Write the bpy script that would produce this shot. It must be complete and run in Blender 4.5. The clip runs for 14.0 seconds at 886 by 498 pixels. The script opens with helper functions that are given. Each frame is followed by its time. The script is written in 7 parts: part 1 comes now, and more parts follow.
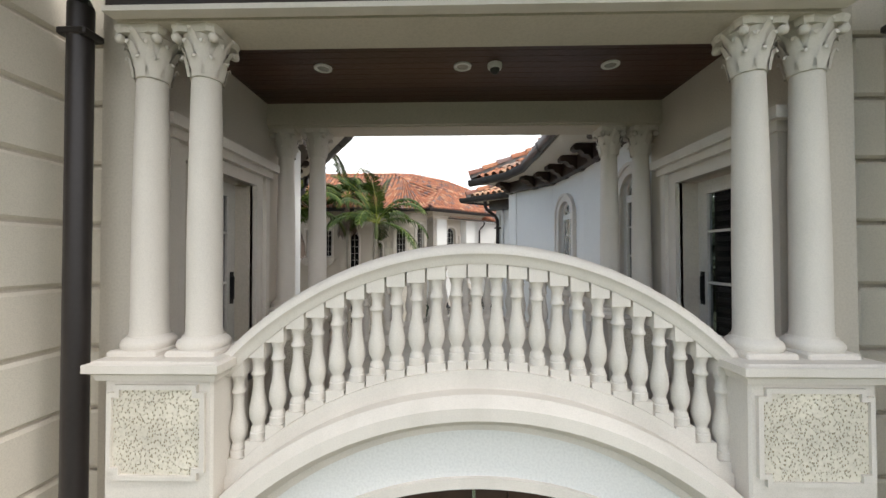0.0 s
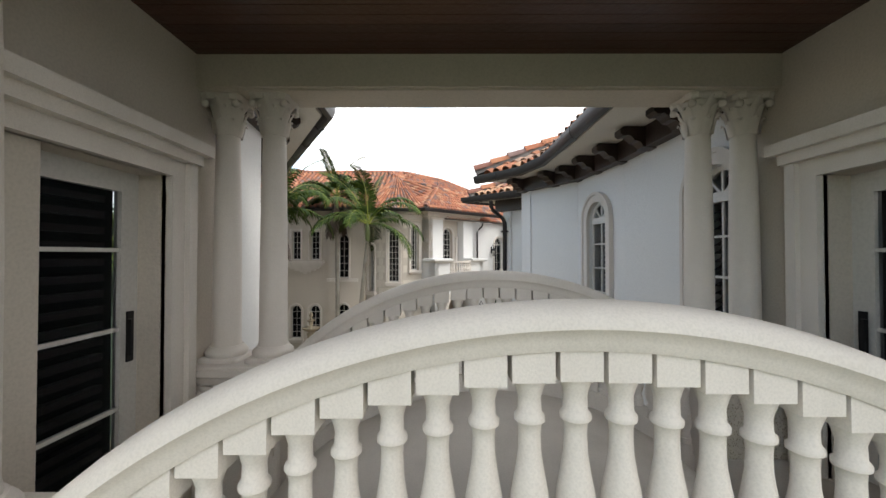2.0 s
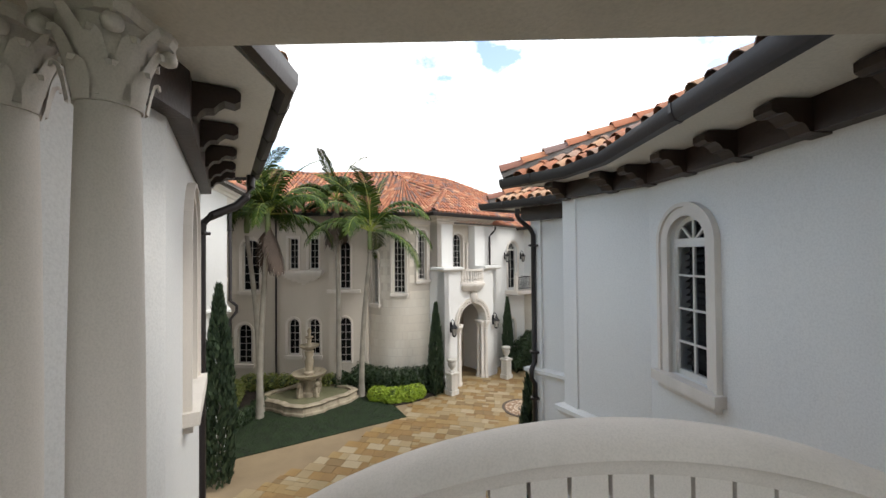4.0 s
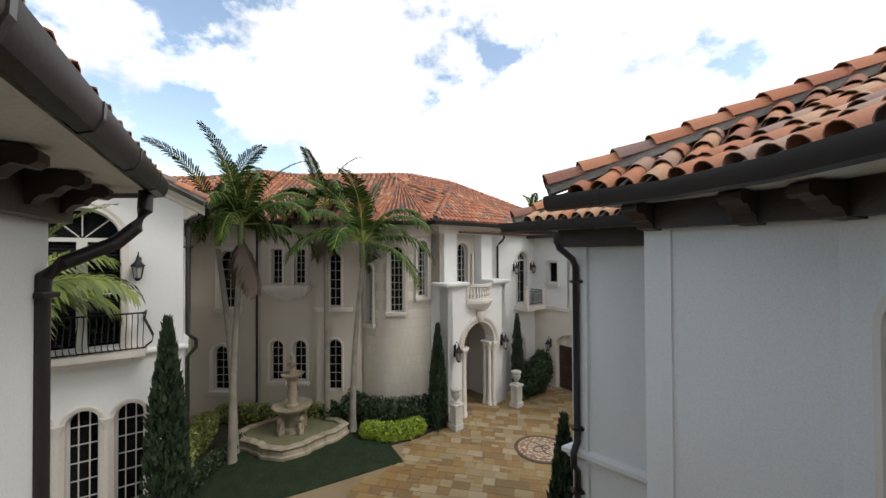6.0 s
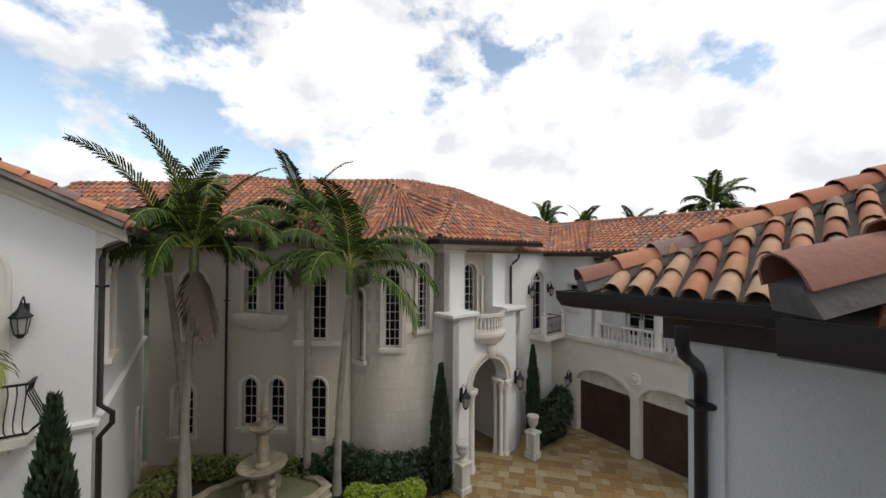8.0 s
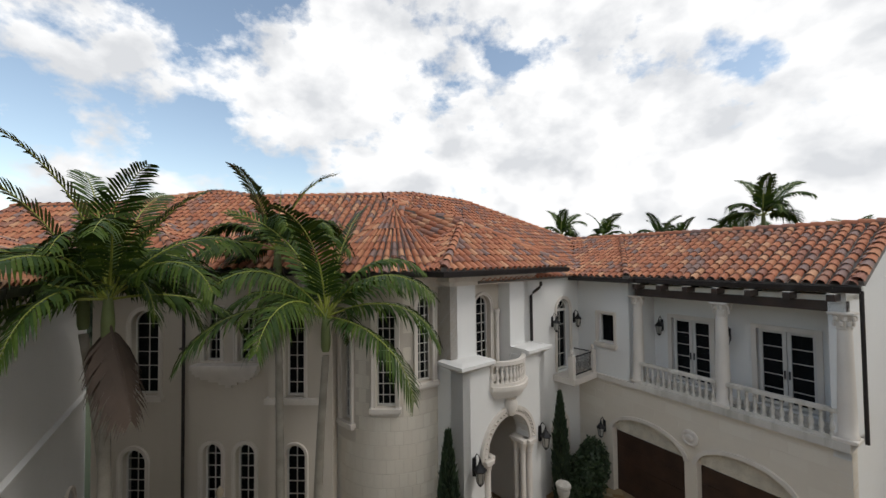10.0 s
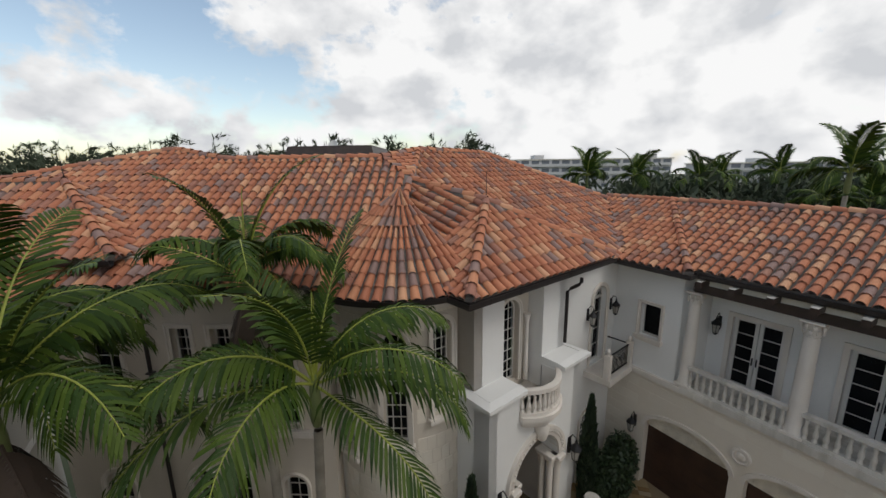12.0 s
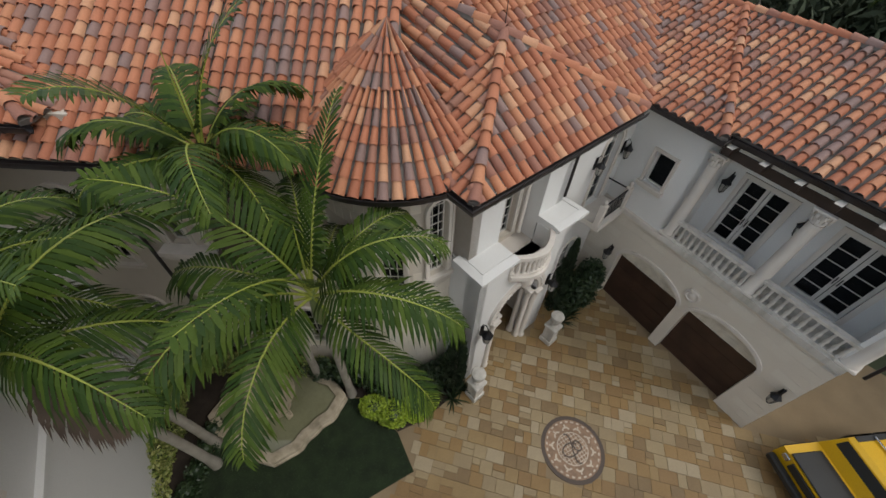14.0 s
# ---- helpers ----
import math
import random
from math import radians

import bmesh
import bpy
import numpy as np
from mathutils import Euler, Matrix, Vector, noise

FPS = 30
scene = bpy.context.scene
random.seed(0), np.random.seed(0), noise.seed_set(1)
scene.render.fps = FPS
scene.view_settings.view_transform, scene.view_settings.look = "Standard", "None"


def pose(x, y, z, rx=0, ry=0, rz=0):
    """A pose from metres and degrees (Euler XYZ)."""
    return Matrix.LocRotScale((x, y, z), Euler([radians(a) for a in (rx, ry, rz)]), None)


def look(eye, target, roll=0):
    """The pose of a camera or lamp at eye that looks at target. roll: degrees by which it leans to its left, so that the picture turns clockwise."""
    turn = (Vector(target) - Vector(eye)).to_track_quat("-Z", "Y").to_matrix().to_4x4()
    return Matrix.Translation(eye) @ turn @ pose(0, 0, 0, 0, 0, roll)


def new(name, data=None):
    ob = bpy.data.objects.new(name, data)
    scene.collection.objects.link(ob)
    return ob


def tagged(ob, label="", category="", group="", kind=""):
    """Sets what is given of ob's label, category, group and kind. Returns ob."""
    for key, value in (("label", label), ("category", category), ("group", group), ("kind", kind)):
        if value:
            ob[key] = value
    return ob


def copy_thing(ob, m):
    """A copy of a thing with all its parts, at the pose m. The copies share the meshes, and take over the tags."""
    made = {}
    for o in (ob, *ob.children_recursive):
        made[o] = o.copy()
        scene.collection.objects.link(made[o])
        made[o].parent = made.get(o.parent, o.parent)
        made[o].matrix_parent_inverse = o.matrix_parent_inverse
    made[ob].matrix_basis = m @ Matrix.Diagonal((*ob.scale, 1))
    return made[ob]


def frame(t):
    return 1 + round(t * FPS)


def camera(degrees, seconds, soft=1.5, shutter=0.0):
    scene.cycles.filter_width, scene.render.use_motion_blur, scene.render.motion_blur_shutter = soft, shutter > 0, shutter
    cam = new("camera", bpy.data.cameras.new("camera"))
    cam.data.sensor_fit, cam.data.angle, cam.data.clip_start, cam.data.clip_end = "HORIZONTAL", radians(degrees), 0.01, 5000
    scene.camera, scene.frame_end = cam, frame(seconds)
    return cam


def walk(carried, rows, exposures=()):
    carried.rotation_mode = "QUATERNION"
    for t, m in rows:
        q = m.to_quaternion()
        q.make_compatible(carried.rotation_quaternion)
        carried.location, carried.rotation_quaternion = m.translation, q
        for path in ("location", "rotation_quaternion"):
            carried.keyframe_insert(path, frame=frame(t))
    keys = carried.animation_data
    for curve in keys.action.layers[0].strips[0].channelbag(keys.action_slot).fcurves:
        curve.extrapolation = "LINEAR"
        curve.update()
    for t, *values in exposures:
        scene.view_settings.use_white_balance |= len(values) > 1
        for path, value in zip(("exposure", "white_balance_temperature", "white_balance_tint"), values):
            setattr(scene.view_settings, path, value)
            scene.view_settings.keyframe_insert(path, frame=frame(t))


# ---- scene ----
PATH = [
    (0, (-0.065, -0.434, 6.326), (-0.108, 1.565, 6.361), -0.1),
    (0.5, (-0.1, -0.106, 6.31), (-0.143, 1.893, 6.344), -0.1),
    (1, (-0.175, 0.244, 6.398), (-0.172, 2.243, 6.432), 0.1),
    (1.5, (-0.238, 0.609, 6.487), (-0.224, 2.609, 6.517), 0.1),
    (2, (-0.287, 1.046, 6.545), (-0.292, 3.046, 6.576), 0.0),
    (2.5, (-0.337, 1.508, 6.708), (-0.371, 3.507, 6.735), -0.1),
    (3, (-0.373, 1.957, 6.796), (-0.417, 3.957, 6.823), -0.5),
    (5.5, (-0.655, 4.65, 7.496), (-0.684, 6.649, 7.524), -0.3),
    (6, (-0.697, 5.285, 7.681), (-0.732, 7.285, 7.705), -0.3),
    (6.5, (-0.842, 5.944, 7.959), (-0.892, 7.943, 7.983), -0.1),
    (7, (-0.824, 6.633, 8.234), (-0.854, 8.632, 8.257), -0.1),
    (7.5, (-0.852, 7.375, 8.389), (-0.884, 9.375, 8.42), 0.0),
    (8, (-0.879, 8.139, 8.568), (-0.924, 10.138, 8.6), 0.3),
    (8.5, (-0.858, 8.907, 8.786), (-0.924, 10.906, 8.831), 0.2),
    (9, (-0.85, 9.733, 8.937), (-0.913, 11.731, 9.004), 0.0),
    (11.5, (-1.195, 13.231, 11.241), (-1.314, 15.222, 11.096), -1.7),
    (12, (-1.46, 14.204, 11.964), (-1.561, 16.158, 11.55), -0.8),
    (12.5, (-1.673, 14.994, 12.477), (-1.722, 16.877, 11.804), 0.1),
    (13, (-1.788, 15.637, 12.975), (-1.796, 17.393, 12.017), 1.1),
    (13.5, (-1.841, 16.084, 13.464), (-1.831, 17.665, 12.239), 1.8),
    (14, (-1.798, 16.41, 13.941), (-1.81, 17.762, 12.467), 2.6),
]
cam = camera(99.0, 14.0)
walk(cam, [(t, look(eye, target, roll)) for t, eye, target, roll in PATH],
     exposures=[(0, 0.1), (1.0, 0.1), (2.0, 0.04), (3.0, 0.22), (5.5, -0.4), (7.5, -0.78), (9.0, -0.92), (11.5, -1.15), (12.5, -1.22), (13.0, -1.12), (14.0, -0.88)])


# ---- world, sun and exposure ----
def build_world():
    w = bpy.data.worlds.new("sky")
    scene.world = w
    w.use_nodes = True
    nt = w.node_tree
    nt.nodes.clear()
    N, L = nt.nodes.new, nt.links.new
    out, bg = N("ShaderNodeOutputWorld"), N("ShaderNodeBackground")
    sky = N("ShaderNodeTexSky")
    sky.sky_type, sky.sun_disc = "NISHITA", False
    sky.sun_elevation, sky.sun_rotation = radians(50), radians(111)
    sky.dust_density, sky.air_density = 1.0, 1.0
    tc, mp = N("ShaderNodeTexCoord"), N("ShaderNodeMapping")
    mp.inputs["Scale"].default_value = (2.2, 2.2, 3.2)
    mp.inputs["Location"].default_value = SKY_SHIFT
    n1, n2 = N("ShaderNodeTexNoise"), N("ShaderNodeTexNoise")
    n1.inputs["Scale"].default_value, n1.inputs["Detail"].default_value, n1.inputs["Roughness"].default_value = 1.7, 10, 0.58
    n2.inputs["Scale"].default_value, n2.inputs["Detail"].default_value = 3.0, 6
    L(tc.outputs["Generated"], mp.inputs["Vector"])
    L(mp.outputs["Vector"], n1.inputs["Vector"])
    L(mp.outputs["Vector"], n2.inputs["Vector"])
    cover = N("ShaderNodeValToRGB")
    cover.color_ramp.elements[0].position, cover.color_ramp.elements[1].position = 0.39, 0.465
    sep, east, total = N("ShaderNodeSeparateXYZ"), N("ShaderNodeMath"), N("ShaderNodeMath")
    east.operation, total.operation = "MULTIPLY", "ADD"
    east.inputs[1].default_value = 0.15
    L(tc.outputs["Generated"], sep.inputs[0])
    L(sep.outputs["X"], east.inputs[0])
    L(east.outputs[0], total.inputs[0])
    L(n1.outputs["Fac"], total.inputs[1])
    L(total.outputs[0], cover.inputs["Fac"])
    tone = N("ShaderNodeValToRGB")
    tone.color_ramp.elements[0].position, tone.color_ramp.elements[1].position = 0.36, 0.56
    tone.color_ramp.elements[0].color, tone.color_ramp.elements[1].color = (12.2, 12.5, 13.0, 1), (18.0, 18.0, 18.0, 1)
    L(n2.outputs["Fac"], tone.inputs["Fac"])
    mix = N("ShaderNodeMix")
    mix.data_type = "RGBA"
    boost = N("ShaderNodeMix")
    boost.data_type, boost.blend_type = "RGBA", "MULTIPLY"
    boost.inputs[0].default_value = 1.0
    boost.inputs[7].default_value = (3.9, 3.5, 3.0, 1)
    L(sky.outputs["Color"], boost.inputs[6])
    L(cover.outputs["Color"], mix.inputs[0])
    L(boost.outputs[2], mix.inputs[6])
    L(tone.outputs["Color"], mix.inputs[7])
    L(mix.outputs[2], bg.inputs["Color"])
    bg.inputs["Strength"].default_value = 0.12
    L(bg.outputs[0], out.inputs[0])


SKY_SHIFT = (0.3, 0.0, 0.1)
build_world()
sun = new("sun", bpy.data.lights.new("sun", "SUN"))
sun.data.energy, sun.data.angle, sun.data.color = 1.7, radians(16), (1.0, 0.96, 0.90)
sun.matrix_world = look((17.7, -6.8, 22.5), (0, 0, 0))


# ---- materials ----
def material(name, color, rough=0.7, metal=0.0, scale=3.0, vary=0.12, fine=40.0, bump=0.15, tint=None, island=0.0, spread=None, stain=0.0):
    m = bpy.data.materials.new(name)
    m.use_nodes = True
    nt = m.node_tree
    N, L = nt.nodes.new, nt.links.new
    b = nt.nodes["Principled BSDF"]
    b.inputs["Roughness"].default_value, b.inputs["Metallic"].default_value = rough, metal
    tc = N("ShaderNodeTexCoord")
    n1, n2 = N("ShaderNodeTexNoise"), N("ShaderNodeTexNoise")
    n1.inputs["Scale"].default_value, n1.inputs["Detail"].default_value = scale * 0.3, 5
    n2.inputs["Scale"].default_value, n2.inputs["Detail"].default_value = fine, 3
    for n in (n1, n2):
        L(tc.outputs["Object"], n.inputs["Vector"])
    ramp = N("ShaderNodeValToRGB")
    lo = tuple(c * (1 - vary) for c in color)
    hi = tuple(min(1, c * (1 + vary)) for c in (tint or color))
    ramp.color_ramp.elements[0].color, ramp.color_ramp.elements[1].color = (*lo, 1), (*hi, 1)
    ramp.color_ramp.elements[0].position, ramp.color_ramp.elements[1].position = 0.3, 0.7
    L(n1.outputs["Fac"], ramp.inputs["Fac"])
    col = ramp.outputs["Color"]
    if spread:
        src = N("ShaderNodeNewGeometry").outputs["Random Per Island"] if island else N("ShaderNodeObjectInfo").outputs["Random"]
        r2 = N("ShaderNodeValToRGB")
        r2.color_ramp.interpolation = "CONSTANT" if len(spread) > 3 else "LINEAR"
        els = r2.color_ramp.elements
        while len(els) < len(spread):
            els.new(0.5)
        for i, c in enumerate(spread):
            els[i].position, els[i].color = i / len(spread), (*c, 1)
        L(src, r2.inputs["Fac"])
        mx = N("ShaderNodeMix")
        mx.data_type, mx.blend_type = "RGBA", "MIX"
        mx.inputs[0].default_value = 0.8
        L(col, mx.inputs[6])
        L(r2.outputs["Color"], mx.inputs[7])
        col = mx.outputs[2]
    grain = N("ShaderNodeMix")
    grain.data_type, grain.blend_type = "RGBA", "MULTIPLY"
    grain.inputs[0].default_value = 0.35
    gr = N("ShaderNodeValToRGB")
    gr.color_ramp.elements[0].color, gr.color_ramp.elements[1].color = (0.72, 0.72, 0.72, 1), (1, 1, 1, 1)
    gr.color_ramp.elements[0].position, gr.color_ramp.elements[1].position = 0.3, 0.6
    L(n2.outputs["Fac"], gr.inputs["Fac"])
    L(col, grain.inputs[6])
    L(gr.outputs["Color"], grain.inputs[7])
    col = grain.outputs[2]
    if stain:
        n3, mp, sr, sm = N("ShaderNodeTexNoise"), N("ShaderNodeMapping"), N("ShaderNodeValToRGB"), N("ShaderNodeMix")
        mp.inputs["Scale"].default_value = (2.5, 2.5, 0.25)
        n3.inputs["Scale"].default_value, n3.inputs["Detail"].default_value = 1.3, 6
        L(tc.outputs["Object"], mp.inputs["Vector"])
        L(mp.outputs["Vector"], n3.inputs["Vector"])
        sr.color_ramp.elements[0].color, sr.color_ramp.elements[1].color = (1 - stain, 1 - stain, 1 - stain * 1.1, 1), (1, 1, 1, 1)
        sr.color_ramp.elements[0].position, sr.color_ramp.elements[1].position = 0.32, 0.55
        L(n3.outputs["Fac"], sr.inputs["Fac"])
        sm.data_type, sm.blend_type = "RGBA", "MULTIPLY"
        sm.inputs[0].default_value = 1.0
        L(col, sm.inputs[6])
        L(sr.outputs["Color"], sm.inputs[7])
        col = sm.outputs[2]
    L(col, b.inputs["Base Color"])
    if bump:
        bp = N("ShaderNodeBump")
        bp.inputs["Strength"].default_value, bp.inputs["Distance"].default_value = bump, 0.02
        L(n2.outputs["Fac"], bp.inputs["Height"])
        L(bp.outputs["Normal"], b.inputs["Normal"])
    return m


def glass_material():
    m = bpy.data.materials.new("window_glass")
    m.use_nodes = True
    b = m.node_tree.nodes["Principled BSDF"]
    b.inputs["Base Color"].default_value = (0.30, 0.33, 0.35, 1)
    b.inputs["Roughness"].default_value, b.inputs["IOR"].default_value = 0.03, 1.1
    b.inputs["Transmission Weight"].default_value = 1.0
    return m


def pitted_material():
    m = material("coral_stone_panel", (0.68, 0.63, 0.53), 0.95, scale=10, vary=0.15, fine=40, bump=0.4)
    nt = m.node_tree
    N, L = nt.nodes.new, nt.links.new
    b = nt.nodes["Principled BSDF"]
    old = b.inputs["Base Color"].links[0].from_socket
    tc, mp, vo, rp, mx, bp = N("ShaderNodeTexCoord"), N("ShaderNodeMapping"), N("ShaderNodeTexVoronoi"), N("ShaderNodeValToRGB"), N("ShaderNodeMix"), N("ShaderNodeBump")
    mp.inputs["Rotation"].default_value = (0, 0.7, 0)
    mp.inputs["Scale"].default_value = (80, 80, 46)
    vo.inputs["Scale"].default_value = 1.0
    L(tc.outputs["Object"], mp.inputs["Vector"])
    L(mp.outputs["Vector"], vo.inputs["Vector"])
    rp.color_ramp.elements[0].position, rp.color_ramp.elements[1].position = 0.2, 0.38
    rp.color_ramp.elements[0].color, rp.color_ramp.elements[1].color = (0.6, 0.54, 0.44, 1), (1, 1, 1, 1)
    L(vo.outputs["Distance"], rp.inputs["Fac"])
    mx.data_type, mx.blend_type = "RGBA", "MULTIPLY"
    mx.inputs[0].default_value = 1.0
    L(old, mx.inputs[6])
    L(rp.outputs["Color"], mx.inputs[7])
    L(mx.outputs[2], b.inputs["Base Color"])
    bp.inputs["Strength"].default_value, bp.inputs["Distance"].default_value = 0.9, 0.02
    L(rp.outputs["Color"], bp.inputs["Height"])
    L(bp.outputs["Normal"], b.inputs["Normal"])
    return m


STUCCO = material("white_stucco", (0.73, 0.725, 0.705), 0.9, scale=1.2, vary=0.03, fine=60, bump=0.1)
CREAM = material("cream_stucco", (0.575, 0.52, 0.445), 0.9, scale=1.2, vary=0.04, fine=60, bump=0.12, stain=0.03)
STONE = material("cast_stone", (0.69, 0.64, 0.58), 0.8, scale=2.5, vary=0.06, fine=130, bump=0.06, stain=0.08)
STONE_W = material("weathered_cast_stone", (0.60, 0.57, 0.52), 0.85, scale=3, vary=0.15, fine=50, bump=0.25, stain=0.3)
BLOCK = material("limestone_block", (0.70, 0.65, 0.56), 0.85, scale=2, vary=0.05, fine=110, bump=0.1, spread=[(0.72, 0.67, 0.58), (0.68, 0.62, 0.53)])
WOOD = material("dark_stained_wood", (0.034, 0.02, 0.015), 0.45, scale=6, vary=0.35, fine=30, bump=0.2)
CEILW = material("mahogany_boards", (0.055, 0.022, 0.016), 0.4, scale=9, vary=0.4, fine=25, bump=0.2, island=1, spread=[(0.045, 0.018, 0.012), (0.08, 0.032, 0.021)])
GUTTER = material("bronze_painted_metal", (0.03, 0.025, 0.025), 0.38, metal=0.3, scale=2, vary=0.2, fine=30, bump=0.05)
IRON = material("black_iron", (0.02, 0.02, 0.022), 0.5, metal=0.5, fine=60)
SOFFIT = material("soffit_plaster", (0.66, 0.63, 0.56), 0.9, vary=0.03)
FRAME = material("window_frame_paint", (0.62, 0.6, 0.56), 0.55, vary=0.05, bump=0.05)
GLASS = glass_material()
# Near-black colour standing in for the shade of unlit rooms.
DARK = material("unlit_room_black", (0.02, 0.02, 0.022), 0.9, bump=0)
LOUVER = material("shutter_slats", (0.045, 0.042, 0.042), 0.6, bump=0.05)
TILE = material("clay_roof_tile", (0.42, 0.175, 0.095), 0.8, scale=2.5, vary=0.3, fine=30, bump=0.25, island=1,
                spread=[(0.44, 0.165, 0.085), (0.50, 0.22, 0.115), (0.37, 0.13, 0.07), (0.56, 0.31, 0.18), (0.45, 0.17, 0.09), (0.29, 0.15, 0.11), (0.48, 0.19, 0.10), (0.20, 0.155, 0.15), (0.40, 0.15, 0.08), (0.26, 0.12, 0.09)])
TILE1 = material("clay_roof_tile_single", (0.5, 0.2, 0.1), 0.75, scale=9, vary=0.2, fine=35, bump=0.3,
                 spread=[(0.50, 0.21, 0.105), (0.42, 0.16, 0.085), (0.52, 0.32, 0.19), (0.27, 0.20, 0.18), (0.47, 0.19, 0.10), (0.55, 0.36, 0.23), (0.33, 0.14, 0.09), (0.38, 0.27, 0.21), (0.50, 0.25, 0.13)], stain=0.3)
MORTAR = material("roof_mortar", (0.15, 0.135, 0.122), 0.95, scale=5, vary=0.35, fine=25, bump=0.5)
PAVER = material("travertine_paver", (0.315, 0.221, 0.104), 0.6, scale=6, vary=0.25, fine=18, bump=0.15,
                 spread=[(0.30, 0.20, 0.085), (0.345, 0.265, 0.15), (0.235, 0.135, 0.05), (0.40, 0.325, 0.215), (0.27, 0.16, 0.056), (0.31, 0.235, 0.135), (0.195, 0.125, 0.058)])
PAVER_I = material("travertine_paver_field", (0.315, 0.221, 0.104), 0.6, scale=6, vary=0.25, fine=18, bump=0.15, island=1,
                   spread=[(0.30, 0.20, 0.085), (0.345, 0.265, 0.15), (0.235, 0.135, 0.05), (0.40, 0.325, 0.215), (0.27, 0.16, 0.056), (0.31, 0.235, 0.135), (0.195, 0.125, 0.058)])
JOINT = material("sand_joint", (0.27, 0.2, 0.12), 0.95, fine=60)
LAWN = material("lawn_soil", (0.015, 0.028, 0.009), 0.95, scale=8, vary=0.4, fine=90, bump=0.6)
GRASS = material("grass_blades", (0.03, 0.065, 0.018), 0.7, vary=0.3, bump=0)
MULCH = material("mulch", (0.035, 0.025, 0.018), 0.95, scale=8, vary=0.4, fine=50, bump=0.6)
GROUND = material("distant_ground", (0.07, 0.085, 0.045), 0.95, scale=0.1, vary=0.4, fine=1.0, bump=0)
BARK = material("palm_bark", (0.31, 0.285, 0.24), 0.85, scale=6, vary=0.25, fine=35, bump=0.35)
SHAFT = material("palm_crownshaft", (0.16, 0.2, 0.07), 0.5, scale=4, vary=0.3, bump=0.1)
LEAF = material("palm_leaflet", (0.05, 0.095, 0.02), 0.5, scale=2, vary=0.3, bump=0, island=1, spread=[(0.030, 0.056, 0.008), (0.068, 0.098, 0.013), (0.018, 0.036, 0.008)])
LEAF.node_tree.nodes["Principled BSDF"].inputs["Specular IOR Level"].default_value = 0.12
LEAF_Y = material("young_palm_leaflet", (0.13, 0.17, 0.03), 0.5, scale=2, vary=0.3, bump=0, island=1, spread=[(0.11, 0.14, 0.025), (0.20, 0.24, 0.045), (0.07, 0.10, 0.02)])
RIB = material("palm_rib", (0.25, 0.28, 0.045), 0.5, vary=0.2, bump=0)
DEADLEAF = material("dry_palm_leaf", (0.085, 0.06, 0.045), 0.8, vary=0.3, bump=0)
HEDGE_Y = material("variegated_leaf", (0.22, 0.27, 0.05), 0.5, island=1, bump=0, spread=[(0.28, 0.32, 0.07), (0.10, 0.16, 0.03), (0.36, 0.36, 0.13)])
HEDGE_L = material("lime_leaf", (0.2, 0.3, 0.03), 0.5, island=1, bump=0, spread=[(0.33, 0.45, 0.03), (0.20, 0.30, 0.02), (0.40, 0.50, 0.05)])
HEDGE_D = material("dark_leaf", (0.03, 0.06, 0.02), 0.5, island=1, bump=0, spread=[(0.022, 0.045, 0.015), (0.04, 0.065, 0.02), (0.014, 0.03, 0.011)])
CYP = material("cypress_leaf", (0.03, 0.055, 0.025), 0.7, island=1, bump=0, spread=[(0.035, 0.06, 0.028), (0.05, 0.08, 0.035), (0.02, 0.038, 0.02)])
# Leaf greens lightened so that distance haze is in the colour.
WOODS = material("hazed_far_leaf", (0.045, 0.06, 0.032), 0.9, island=1, bump=0, spread=[(0.05, 0.066, 0.036), (0.075, 0.094, 0.052), (0.036, 0.05, 0.029)])
FOUNT = material("mossy_fountain_stone", (0.40, 0.34, 0.25), 0.85, scale=5, vary=0.3, fine=40, bump=0.3, stain=0.35)
WATER = material("pool_water", (0.20, 0.20, 0.12), 0.08, vary=0.1, fine=8, bump=0.05)
GARAGE = material("garage_door_wood", (0.045, 0.022, 0.014), 0.5, scale=6, vary=0.3, fine=30, bump=0.2)
MOSAIC_D = material("mosaic_dark_border", (0.09, 0.065, 0.05), 0.6, fine=50)
MOSAIC_R = material("mosaic_field", (0.30, 0.19, 0.12), 0.6, scale=12, vary=0.3, fine=40)
MOSAIC_L = material("mosaic_ivory", (0.62, 0.53, 0.42), 0.6, fine=50)
YELLOW = material("yellow_car_paint", (0.72, 0.42, 0.01), 0.3, vary=0.03, bump=0)
BLACKP = material("black_plastic", (0.02, 0.02, 0.02), 0.5, bump=0.05)
CHROME = material("brushed_rail", (0.6, 0.6, 0.6), 0.25, metal=1.0, bump=0)
CORAL = pitted_material()
LAMPGLASS = material("seeded_glass", (0.36, 0.35, 0.32), 0.2, bump=0.1)
APART = material("apartment_wall", (0.55, 0.55, 0.56), 0.8, scale=0.2, vary=0.1, fine=2, bump=0)
APARTG = material("apartment_glass", (0.14, 0.16, 0.19), 0.3, bump=0)


